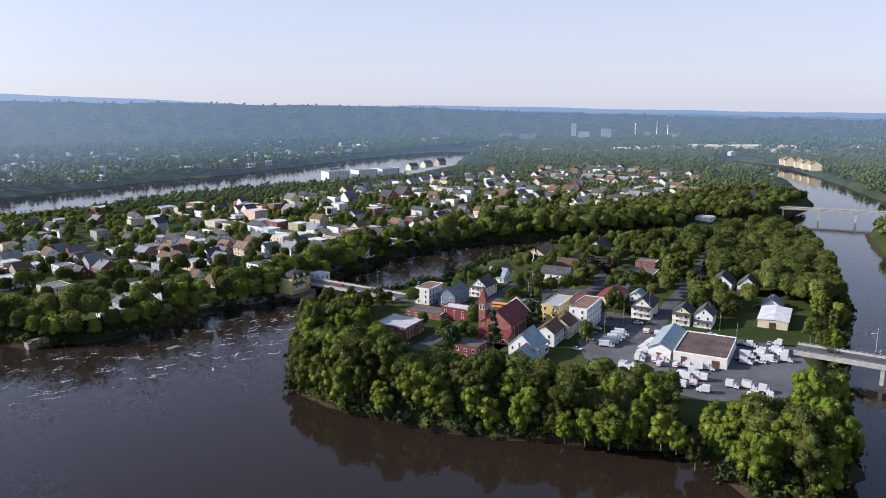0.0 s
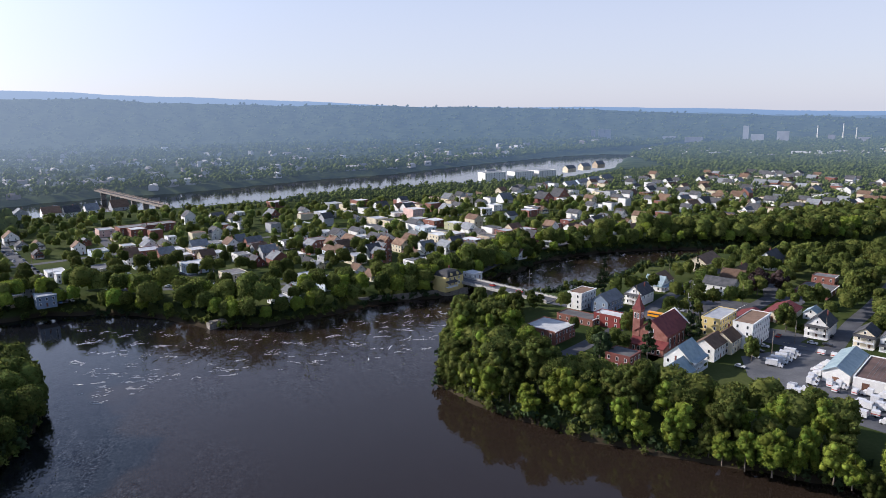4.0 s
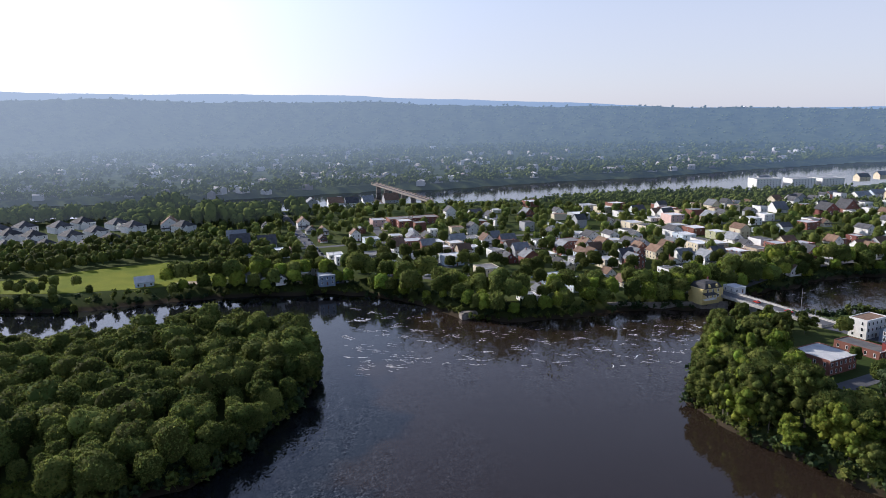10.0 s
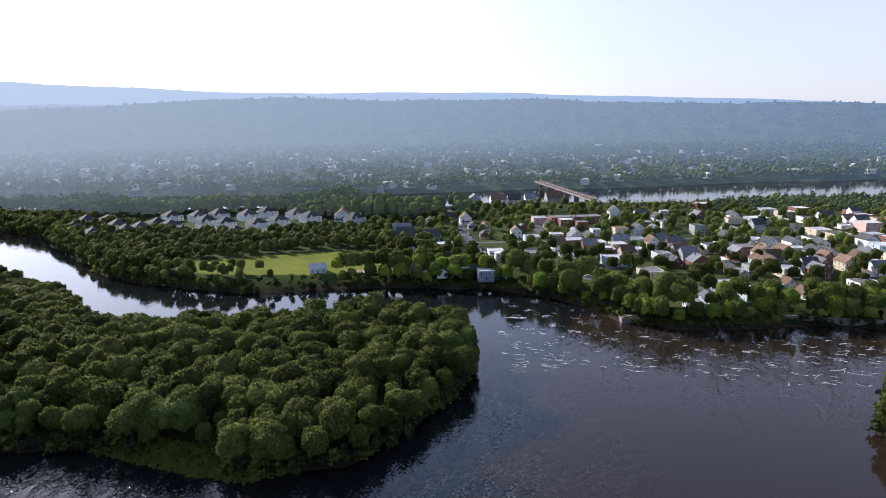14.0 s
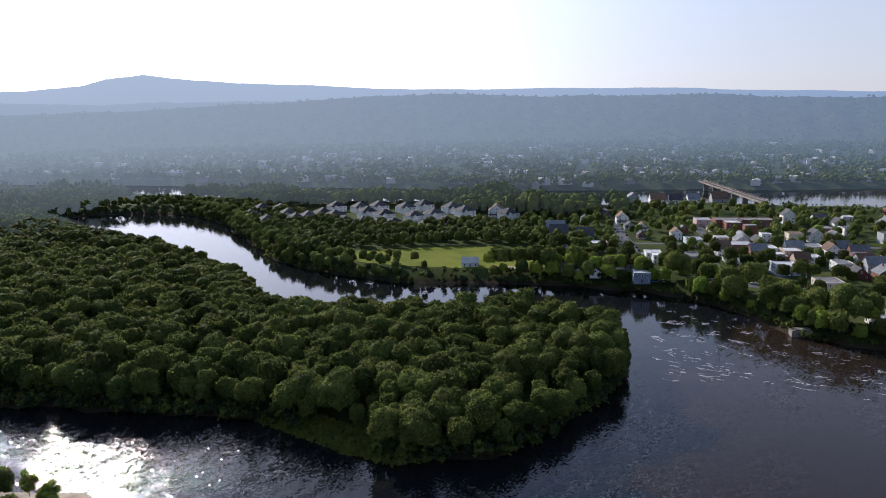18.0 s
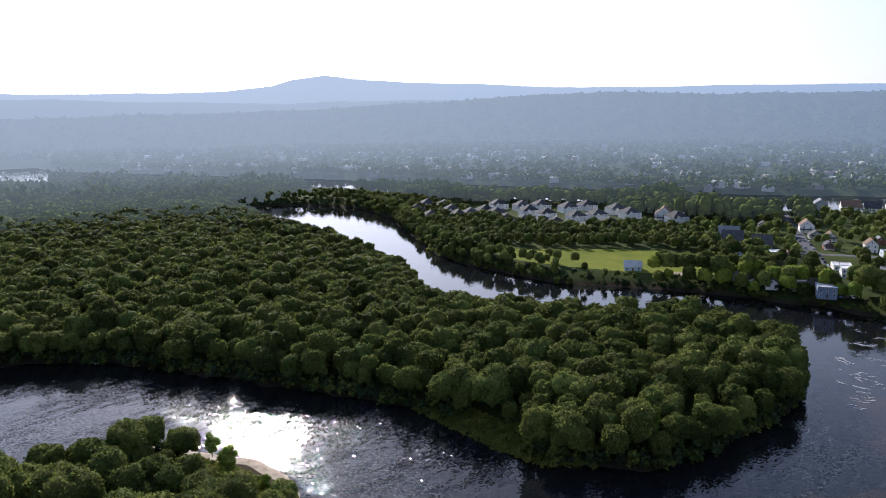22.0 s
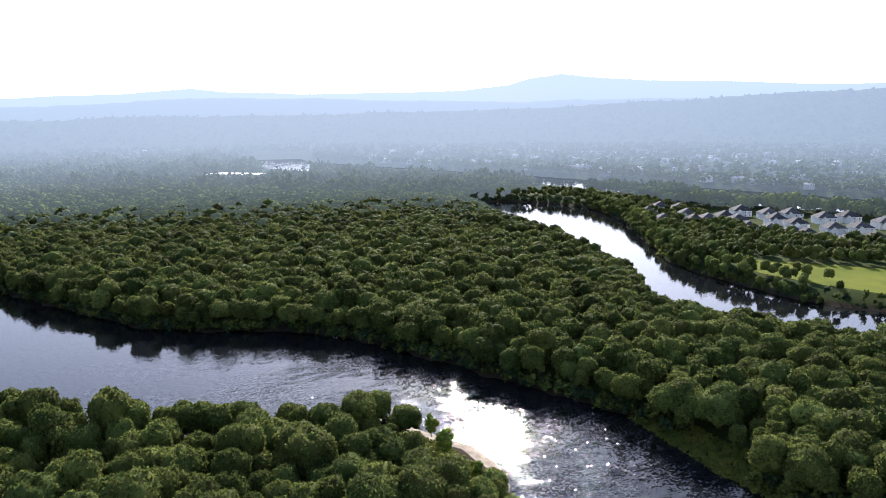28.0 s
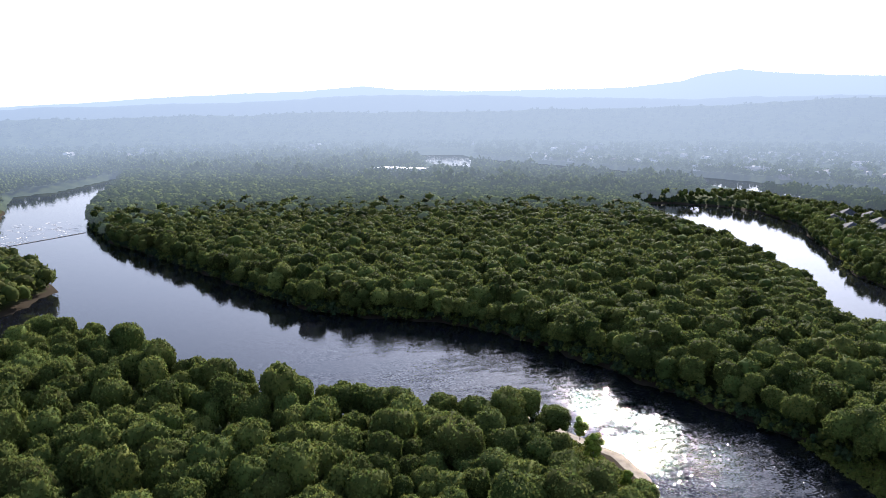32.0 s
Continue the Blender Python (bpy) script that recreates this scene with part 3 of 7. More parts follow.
def forest(name, label, points, kinds, leaf, low, high, seed, tall=None):
    """Many crowns as one object; kinds are crown meshes, low and high the range of scale."""
    r = np.random.default_rng(seed)
    z = ground_height(points[:, 0], points[:, 1])
    v, f, count = [], [], 0
    tall = np.ones(len(points)) if tall is None else tall
    for (x, y), h, up in zip(points, z, tall):
        cv, cf = kinds[r.integers(len(kinds))]
        a, s = r.uniform(0, 6.28), r.uniform(low, high)
        c, sn = np.cos(a) * s, np.sin(a) * s
        v.append(np.stack([cv[:, 0] * c - cv[:, 1] * sn + x, cv[:, 0] * sn + cv[:, 1] * c + y, cv[:, 2] * s ** 0.8 * up * r.uniform(0.9, 1.1) + h], 1))
        f.append(cf + count)
        count += len(cv)
    return tagged(mesh_object(name, np.concatenate(v), np.concatenate(f), leaf), label, "trees", kind="stuff")


def taper(points, line, slope, bank):
    """How tall trees may stand that grow lower and lower towards a water's edge: metres."""
    line = np.array(line, float)
    best = np.full(len(points), 1e9)
    for a, b in zip(line[:-1], line[1:]):
        f = np.clip(((points - a) @ (b - a)) / ((b - a) @ (b - a)), 0, 1)
        best = np.minimum(best, np.linalg.norm(points - a - f[:, None] * (b - a), axis=1))
    return np.maximum(best * slope - bank, 0)


UPPER_WATER = [(160, 415), (186, 428), (213, 431), (229, 453), (259, 474), (286, 468), (320, 485), (344, 488), (400, 480)]
RIVER_EDGE = [(-449, 884), (-367, 905), (-256, 927), (-150, 985), (-16, 1000), (151, 1100), (309, 1130), (460, 1215), (538, 1260), (745, 1370), (944, 1628)]


def strip(line, inner, outer, gap, seed):
    """Points along a shoreline, between two distances inland."""
    line = np.array(line, float)
    r = np.random.default_rng(seed)
    pts = []
    for a, b in zip(line[:-1], line[1:]):
        n = max(1, int(np.linalg.norm(b - a) / gap))
        d = (b - a) / np.linalg.norm(b - a)
        for k in range(n):
            for off in np.arange(inner, outer, gap):
                pts.append(a + d * (k + r.uniform(0, 1)) * gap + np.array((-d[1], d[0])) * (off + r.uniform(0, gap * 0.7)))
    return np.array(pts)


def on_land(p, low, high=1e9):
    d = shore_distance(p)
    return p[(d > low) & (d < high)]


# ---- houses ----
def paint(name, c, rough=0.7, vary=0.1):
    return surf(name, tuple(k * 0.88 for k in c), c, rough, 0.5, 5, vary=vary)


WALLS = {
    "white": paint("white_siding", (0.72, 0.71, 0.68)), "cream": paint("cream_siding", (0.62, 0.55, 0.40)), "tan": paint("tan_siding", (0.42, 0.34, 0.25)),
    "grey": paint("grey_siding", (0.34, 0.35, 0.36)), "pale_blue": paint("pale_blue_siding", (0.50, 0.57, 0.63)), "blue_grey": paint("blue_grey_siding", (0.17, 0.22, 0.29)),
    "brick": paint("red_brick", (0.22, 0.095, 0.07)), "dark_brick": paint("dark_brick", (0.17, 0.06, 0.05)), "pink": paint("pink_stucco", (0.60, 0.42, 0.37)),
    "olive": paint("olive_siding", (0.42, 0.42, 0.26)), "red": paint("red_boards", (0.20, 0.04, 0.035)), "yellow": paint("yellow_siding", (0.62, 0.49, 0.20)),
    "teal": paint("grey_green_siding", (0.34, 0.42, 0.42)), "orange": paint("orange_boards", (0.65, 0.26, 0.03)),
}
WORDS = {"white": "white clapboard", "cream": "cream-painted", "tan": "tan-sided", "grey": "grey-sided", "pale_blue": "pale blue", "blue_grey": "dark blue-grey",
         "brick": "red brick", "dark_brick": "dark brick", "pink": "pink stucco", "olive": "olive-coloured", "red": "red-fronted", "yellow": "yellow clapboard", "teal": "grey-green", "orange": "orange"}
SHINGLE = [surf("dark_shingles", (0.045, 0.047, 0.05), (0.075, 0.075, 0.08), 0.9, 0.4, 5, vary=0.3), surf("brown_shingles", (0.12, 0.075, 0.05), (0.17, 0.11, 0.075), 0.9, 0.4, 5, vary=0.3),
           surf("grey_shingles", (0.14, 0.15, 0.16), (0.20, 0.21, 0.22), 0.9, 0.4, 5, vary=0.3)]
FLAT_ROOF = [surf("pale_roof_membrane", (0.42, 0.43, 0.44), (0.55, 0.55, 0.54), 0.8, 0.25, 3, vary=0.2), surf("tar_roof", (0.10, 0.10, 0.105), (0.16, 0.155, 0.15), 0.9, 0.25, 3, vary=0.3),
             surf("silver_roof", (0.28, 0.29, 0.31), (0.38, 0.39, 0.40), 0.6, 0.25, 3, vary=0.2)]
RED_ROOF = surf("dark_red_roof", (0.12, 0.025, 0.026), (0.17, 0.04, 0.036), 0.7, 0.4, 4)
TEAL_ROOF = surf("grey_green_roof", (0.20, 0.27, 0.29), (0.27, 0.34, 0.36), 0.6, 0.4, 4)
TRIM = surf("white_trim", (0.68, 0.68, 0.66), (0.78, 0.78, 0.76), 0.6, 0.6, 6)
GLASS = surf("window_glass", (0.02, 0.025, 0.03), (0.04, 0.045, 0.05), 0.08, 0.8, 3, spec=0.8, vary=0.4)
DOOR = surf("door_paint", (0.10, 0.05, 0.03), (0.16, 0.08, 0.05), 0.6, 0.8, 6, vary=0.5)


def box(bm, x0, y0, z0, x1, y1, z1, mat=0):
    v = [bm.verts.new(p) for p in ((x0, y0, z0), (x1, y0, z0), (x1, y1, z0), (x0, y1, z0), (x0, y0, z1), (x1, y0, z1), (x1, y1, z1), (x0, y1, z1))]
    for q in ((0, 3, 2, 1), (4, 5, 6, 7), (0, 1, 5, 4), (1, 2, 6, 5), (2, 3, 7, 6), (3, 0, 4, 7)):
        bm.faces.new([v[k] for k in q]).material_index = mat


def part(name, bm, material, parent=None, label=""):
    """One mesh object under a thing or a part; material may be a list."""
    me = bpy.data.meshes.new(name)
    bm.to_mesh(me)
    bm.free()
    for m in material if isinstance(material, (list, tuple)) else [material]:
        me.materials.append(m)
    ob = new(name, me)
    ob.parent = parent
    if label:
        tagged(ob, label)
    return ob


WINDOW_MESH = {}


def window(parent, x, y, z, face, w=0.95, h=1.5, name="window"):
    """A framed sash window set on a wall; face 0: front, 1: right side, 2: back, 3: left side."""
    key = (w, h)
    if key not in WINDOW_MESH:
        bm = bmesh.new()
        rings = []
        for e, dep in ((0.13, 0.03), (0.13, -0.07), (0, -0.07), (0, 0.0)):
            rings.append([bm.verts.new((sx * (w / 2 + e), dep, sz * (h / 2 + e))) for sx, sz in ((-1, -1), (1, -1), (1, 1), (-1, 1))])
        for a, b in zip(rings[:-1], rings[1:]):
            for i in range(4):
                bm.faces.new((a[i], a[(i + 1) % 4], b[(i + 1) % 4], b[i]))
        bm.faces.new(rings[-1]).material_index = 1
        WINDOW_MESH[key] = bpy.data.meshes.new("window")
        bm.to_mesh(WINDOW_MESH[key]); bm.free()
        WINDOW_MESH[key].materials.append(TRIM); WINDOW_MESH[key].materials.append(GLASS)
    ob = new(name, WINDOW_MESH[key])
    ob.parent = parent
    ob.matrix_basis = pose(x, y, z, 0, 0, 90 * face)
    return ob


def gable_roof(bm, x0, y0, x1, y1, z, rise, over=0.45, thick=0.22):
    """A pitched roof with eaves; the ridge runs along y."""
    xm = (x0 + x1) / 2
    k = rise / (xm - x0)
    for s in (-1, 1):
        xe = x0 - over if s < 0 else x1 + over
        ze = z - over * k
        pts = [(xe, ze), (xm, z + rise), (xm, z + rise + thick), (xe, ze + thick)]
        a = [bm.verts.new((px, y0 - over, pz)) for px, pz in pts]
        b = [bm.verts.new((px, y1 + over, pz)) for px, pz in pts]
        for q in ([a[0], a[1], a[2], a[3]], [b[3], b[2], b[1], b[0]]):
            bm.faces.new(q)
        for i in range(4):
            bm.faces.new((a[i], b[i], b[(i + 1) % 4], a[(i + 1) % 4]))


def gable_walls(bm, x0, y0, x1, y1, z0, z, rise):
    xm = (x0 + x1) / 2
    a = [bm.verts.new(p) for p in ((x0, y0, z0), (x1, y0, z0), (x1, y0, z), (xm, y0, z + rise), (x0, y0, z))]
    b = [bm.verts.new((v.co.x, y1, v.co.z)) for v in a]
    bm.faces.new(a); bm.faces.new(b[::-1])
    for i in range(5):
        bm.faces.new((a[(i + 1) % 5], a[i], b[i], b[(i + 1) % 5]))


def porch(parent, x0, x1, y, depth, storeys, roof):
    """A front porch with deck, posts, rail and roof, one level or two."""
    top = 2.75 * storeys
    bm = bmesh.new()
    for k in range(storeys):
        box(bm, x0, y - depth, 2.75 * k + 0.25, x1, y, 2.75 * k + 0.45)
        box(bm, x0, y - depth, 2.75 * k + 1.25, x1, y - depth + 0.08, 2.75 * k + 1.35)
        for i in range(int((x1 - x0) / 0.35)):
            box(bm, x0 + 0.35 * i, y - depth, 2.75 * k + 0.45, x0 + 0.35 * i + 0.06, y - depth + 0.06, 2.75 * k + 1.25)
    pr = part("porch", bm, TRIM, parent, "white wooden porch")
    for i in range(4):
        bm = bmesh.new()
        x = x0 + 0.1 + (x1 - x0 - 0.3) * i / 3
        box(bm, x, y - depth + 0.02, 0, x + 0.16, y - depth + 0.18, top + 0.1)
        part("porch_post", bm, TRIM, pr)
    bm = bmesh.new()
    a = [bm.verts.new(p) for p in ((x0 - 0.3, y - depth - 0.3, top + 0.1), (x1 + 0.3, y - depth - 0.3, top + 0.1), (x1 + 0.3, y, top + 0.75), (x0 - 0.3, y, top + 0.75))]
    b = [bm.verts.new((v.co.x, v.co.y, v.co.z + 0.18)) for v in a]
    bm.faces.new(a[::-1]); bm.faces.new(b)
    for i in range(4):
        bm.faces.new((a[i], a[(i + 1) % 4], b[(i + 1) % 4], b[i]))
    part("porch_roof", bm, roof, pr)


HOUSE_N = [0]
HOUSES = []


def house(kind, colour, x, y, turn, w, d, floors, roof=None, name="house", label="", balcony=None, z=None, rise=None, win=True, chimney=None, group=""):
    """F: flat roof with cornice; G: gable to the front; S: gable to the sides; T: hipped townhouse; origin at the middle of its footprint."""
    r = random.Random(HOUSE_N[0] * 7 + 1)
    HOUSE_N[0] += 1
    HOUSES.append((x, y, max(w, d) * 0.62))
    top = new(name)
    z = 6.8 if z is None else z
    top.matrix_basis = pose(x, y, z, 0, 0, turn)
    h = 2.95 * floors + 0.5
    wall = WALLS[colour]
    x0, x1, y0, y1 = -w / 2, w / 2, -d / 2, d / 2
    text = {"F": "flat-roofed %s %s with cornice" % (WORDS[colour], "row house" if floors < 3 else "apartment block"), "G": "%s house with front gable and pitched roof" % WORDS[colour],
            "S": "%s house with side-gabled roof" % WORDS[colour], "T": "white townhouse with dark hipped roof"}[kind]
    tagged(top, label or text, "house", group)
    if kind == "F":
        bm = bmesh.new(); box(bm, x0, y0, -0.8, x1, y1, h)
        part("wall", bm, wall, top)
        bm = bmesh.new()
        for q in ((x0 - 0.03, y0 - 0.03, x1 + 0.03, y0 + 0.25), (x0 - 0.03, y1 - 0.25, x1 + 0.03, y1 + 0.03), (x0 - 0.03, y0 + 0.25, x0 + 0.25, y1 - 0.25), (x1 - 0.25, y0 + 0.25, x1 + 0.03, y1 - 0.25)):
            box(bm, q[0], q[1], h, q[2], q[3], h + 0.45)
        part("parapet", bm, wall, top)
        bm = bmesh.new(); box(bm, x0 + 0.25, y0 + 0.25, h, x1 - 0.25, y1 - 0.25, h + 0.12)
        part("roof", bm, roof or r.choice(FLAT_ROOF), top, "flat roof membrane")
        bm = bmesh.new(); box(bm, x0 - 0.1, y0 - 0.4, h + 0.1, x1 + 0.1, y0 - 0.03, h + 0.5)
        part("cornice", bm, TRIM if colour not in ("brick", "dark_brick") or r.random() < 0.5 else wall, top)
    elif kind in ("G", "S"):
        if kind == "S":
            w, d = d, w
            x0, x1, y0, y1 = -w / 2, w / 2, -d / 2, d / 2
            body = new("body"); body.parent = top; body.matrix_basis = pose(0, 0, 0, 0, 0, 90)
        rr = rise or w * r.uniform(0.33, 0.48)
        bm = bmesh.new(); gable_walls(bm, x0, y0, x1, y1, -0.8, h, rr)
        a = part("wall", bm, wall, top)
        bm = bmesh.new(); gable_roof(bm, x0, y0, x1, y1, h, rr)
        b = part("roof", bm, roof or r.choice(SHINGLE), top)
        if kind == "S":
            a.matrix_basis = b.matrix_basis = pose(0, 0, 0, 0, 0, 90)
            bpy.data.objects.remove(body)
            w, d = d, w
            x0, x1, y0, y1 = -w / 2, w / 2, -d / 2, d / 2
        else:
            window(top, 0, y0 - 0.02, h + rr * 0.35, 0, 0.8, 1.2)
        if chimney is None and r.random() < 0.5 or chimney:
            bm = bmesh.new(); box(bm, w * 0.16, d * 0.1, h, w * 0.16 + 0.6, d * 0.1 + 0.6, h + rr + 0.8)
            box(bm, w * 0.16 - 0.06, d * 0.1 - 0.06, h + rr + 0.8, w * 0.16 + 0.66, d * 0.1 + 0.66, h + rr + 0.95)
            part("chimney", bm, WALLS["dark_brick"], top)
        if balcony is None and kind == "G" and r.random() < 0.6:
            balcony = 1
        if balcony:
            porch(top, x0 + 0.2, x1 - 0.2, y0, 2.0, balcony, roof or SHINGLE[0])
    else:
        bm = bmesh.new(); box(bm, x0, y0, -0.8, x1, y1, h)
        part("wall", bm, wall, top)
        bm = bmesh.new()
        o = 0.5
        base = [bm.verts.new(p) for p in ((x0 - o, y0 - o, h), (x1 + o, y0 - o, h), (x1 + o, y1 + o, h), (x0 - o, y1 + o, h))]
        ridge = [bm.verts.new((0, y0 + w * 0.35, h + w * 0.3)), bm.verts.new((0, y1 - w * 0.35, h + w * 0.3))]
        bm.faces.new((base[0], base[1], ridge[0])); bm.faces.new((base[1], base[2], ridge[1], ridge[0]))
        bm.faces.new((base[2], base[3], ridge[1])); bm.faces.new((base[3], base[0], ridge[0], ridge[1])); bm.faces.new(base[::-1])
        part("roof", bm, SHINGLE[0], top)
        bm = bmesh.new(); gable_walls(bm, x0 + w * 0.1, y0 - 1.6, x0 + w * 0.5, y0 + 1.0, -0.8, h * 0.82, w * 0.15)
        part("front_wing", bm, wall, top)
        bm = bmesh.new(); gable_roof(bm, x0 + w * 0.1, y0 - 1.6, x0 + w * 0.5, y0 + 1.0, h * 0.82, w * 0.15, 0.3)
        part("wing_roof", bm, SHINGLE[0], top)
    if win:
        nx, ny = max(2, int(w / 3.0)), max(2, int(d / 3.8))
        away = np.hypot(x, y) > 620
        if away:
            nx, ny = max(2, int(w / 4.5)), 1
        for k in range(floors):
            zc = 1.75 + 2.95 * k
            for i in range(nx):
                xx = x0 + w * (i + 0.5) / nx
                if kind == "T" and xx < x0 + w * 0.55:
                    continue
                if k == 0 and i == nx // 2:
                    bm = bmesh.new(); box(bm, xx - 0.5, y0 - 0.06, 0.1, xx + 0.5, y0 + 0.02, 2.25)
                    part("door", bm, DOOR, top)
                    continue
                window(top, xx, y0 - 0.02, zc, 0)
            for i in range(0 if np.hypot(x, y) > 700 else ny):
                yy = y0 + d * (i + 0.5) / ny
                window(top, x0 - 0.02, yy, zc, 3)
                if not away and (k == floors - 1 or x < 52):
                    window(top, x1 + 0.02, yy, zc, 1)
    return top


# the old town across the river
house("F", "white", -59.7, 535.0, 24, 7.6, 9.1, 2)
house("F", "pale_blue", -41.0, 512.4, 24, 14.5, 15.9, 2)
house("F", "tan", -50.3, 548.5, 24, 9.1, 10.0, 2)
house("F", "tan", -43.0, 568.3, 24, 11.4, 12.5, 2)
house("F", "white", -67.6, 632.9, 24, 7.5, 9.1, 2)
house("G", "white", -31.7, 647.4, 24, 11.4, 12.5, 2)
house("G", "cream", -18.3, 666.7, 24, 10.9, 12.0, 1)
house("F", "white", -30.3, 592.5, 24, 12.5, 13.7, 2)
house("S", "white", -12.9, 612.5, 24, 12.9, 14.2, 1)
house("F", "white", -8.8, 536.4, 24, 10.7, 11.8, 2)
house("F", "brick", 0.8, 571.9, 24, 12.1, 13.3, 2)
house("G", "dark_brick", 1.0, 518.8, 24, 9.8, 10.7, 1)
house("F", "white", 16.8, 577.2, 24, 12.2, 13.4, 1)
house("F", "white", 26.2, 578.5, 24, 9.5, 10.5, 2)
house("F", "cream", -13.8, 474.3, 24, 14.0, 15.4, 2)
house("G", "tan", -5.5, 450.5, 24, 9.6, 10.6, 1)
house("F", "cream", 30.3, 523.6, 24, 9.9, 10.9, 2)
house("G", "white", 38.2, 506.5, 24, 7.8, 9.1, 1)
house("G", "cream", 43.1, 494.9, 24, 7.2, 9.1, 1)
house("F", "grey", 50.5, 507.9, 24, 9.0, 9.9, 2)
house("F", "blue_grey", 31.6, 450.3, 24, 13.8, 15.2, 2)
house("F", "pale_blue", 43.5, 435.0, 24, 9.8, 10.8, 2)
house("F", "white", 13.2, 409.2, 24, 10.7, 11.8, 1)
house("G", "grey", 20.2, 426.1, 24, 7.2, 9.1, 1)
house("F", "dark_brick", 51.8, 579.8, 24, 15.0, 16.5, 2)
house("G", "white", 71.1, 603.2, 24, 12.1, 13.3, 2)
house("F", "white", 62.5, 632.2, 24, 13.4, 14.7, 1)
house("G", "white", 81.8, 589.1, 24, 8.4, 9.2, 1)
house("F", "cream", 88.0, 583.4, 24, 9.7, 10.7, 2)
house("F", "cream", 129.6, 658.4, 24, 15.6, 16.9, 2)
house("F", "cream", 119.2, 679.3, 24, 14.5, 15.9, 2)
house("G", "white", 101.0, 701.7, 24, 9.9, 10.9, 1)
house("F", "cream", 96.6, 731.7, 24, 10.3, 11.4, 2)
house("G", "white", 108.9, 692.1, 24, 8.2, 9.1, 1)
house("F", "white", 147.5, 726.9, 24, 10.4, 11.4, 1)
house("F", "pink", 163.7, 710.3, 24, 15.3, 16.8, 3)
house("F", "olive", 156.8, 663.1, 24, 12.7, 14.0, 2)
house("F", "brick", 169.6, 648.8, 24, 15.6, 16.9, 2)
house("F", "pale_blue", 151.4, 611.6, 24, 13.2, 14.6, 2)
house("F", "cream", 153.0, 571.2, 24, 15.2, 16.7, 2)
house("G", "white", 115.3, 506.8, 24, 13.4, 14.8, 1)
house("G", "white", 68.3, 473.0, 24, 7.2, 9.1, 1)
house("G", "cream", 74.5, 450.2, 24, 7.6, 9.1, 1)
house("S", "tan", 61.2, 444.4, 24, 7.4, 9.1, 1)
house("G", "white", -17.8, 745.4, 24, 12.2, 13.4, 1)
house("F", "grey", 74.6, 739.4, 24, 17.3, 16.9, 2)
house("F", "white", 46.9, 688.5, 24, 11.3, 12.4, 1)
house("G", "brick", 21.0, 751.8, 24, 14.0, 15.4, 1)
house("F", "white", 139.9, 436.6, 24, 8.7, 9.6, 1)
house("F", "white", 135.4, 477.2, 24, 12.8, 14.1, 1)
house("G", "grey", 152.2, 482.7, 24, 10.1, 11.1, 1)
house("F", "brick", 170.9, 539.5, 24, 14.6, 16.0, 2)
house("F", "white", 156.0, 544.3, 24, 8.0, 9.1, 1)
house("F", "tan", 166.5, 572.2, 24, 13.2, 14.6, 2)
house("F", "olive", 182.3, 626.4, 24, 12.2, 13.4, 2)
house("G", "white", 191.1, 607.3, 24, 11.9, 13.1, 1)
house("G", "white", 193.1, 583.9, 24, 8.7, 9.5, 1)
house("F", "tan", 196.0, 565.0, 24, 12.6, 13.9, 1)
house("F", "brick", 212.7, 570.9, 24, 12.1, 13.3, 2)
house("F", "white", 205.2, 550.8, 24, 11.0, 12.1, 1)
house("F", "brick", 232.4, 571.7, 24, 13.0, 14.3, 2)
house("F", "brick", 239.7, 564.7, 24, 12.2, 13.4, 1)
house("F", "grey", 232.6, 522.7, 24, 8.1, 9.1, 1)
house("G", "white", 192.5, 488.0, 24, 9.3, 10.2, 1)
house("S", "tan", 183.8, 510.2, 24, 11.5, 12.6, 1)
house("F", "white", 237.6, 706.4, 24, 13.9, 15.3, 2)
house("F", "brick", 279.9, 682.0, 24, 15.4, 16.9, 2)
house("G", "cream", 300.6, 696.9, 24, 10.6, 11.7, 1)
house("F", "dark_brick", 288.8, 606.0, 24, 9.4, 10.4, 2)
house("S", "red", 252.2, 546.8, 24, 11.3, 12.4, 1)
house("G", "white", 318.4, 592.8, 24, 8.7, 9.5, 1)
house("G", "white", 310.0, 562.3, 24, 9.0, 9.9, 1)
house("G", "white", 342.8, 593.3, 24, 9.6, 10.6, 1)
house("S", "white", 327.0, 555.2, 24, 13.5, 14.9, 1)
house("F", "cream", 349.1, 579.7, 24, 7.2, 9.1, 2)
house("G", "cream", 369.4, 650.0, 24, 8.7, 9.6, 1)
house("G", "tan", 340.2, 630.1, 24, 8.4, 9.2, 1)
house("F", "white", 229.6, 657.4, 24, 9.8, 10.7, 1)
house("S", "grey", -236.5, 591.3, 24, 16.3, 16.9, 2)
house("S", "white", -223.1, 565.3, 24, 15.6, 16.9, 2)
house("S", "white", -204.1, 576.3, 24, 15.0, 16.5, 1)
house("G", "grey", -192.5, 504.3, 24, 11.4, 12.5, 1)
house("S", "white", -172.0, 453.6, 24, 10.3, 11.3, 1)
house("G", "white", -161.6, 450.7, 24, 7.2, 9.1, 1)
house("G", "white", -150.8, 448.5, 24, 7.2, 9.1, 1)
house("F", "tan", -137.9, 453.4, 24, 8.4, 9.2, 2)
house("F", "grey", -134.7, 468.3, 24, 7.2, 9.1, 2)
house("F", "grey", -132.6, 487.6, 24, 8.3, 9.2, 2)
house("F", "blue_grey", -119.7, 447.9, 24, 10.4, 11.5, 2)
house("F", "white", -179.9, 533.1, 24, 10.6, 11.6, 2)
house("G", "tan", -171.3, 537.3, 24, 8.0, 9.1, 1)
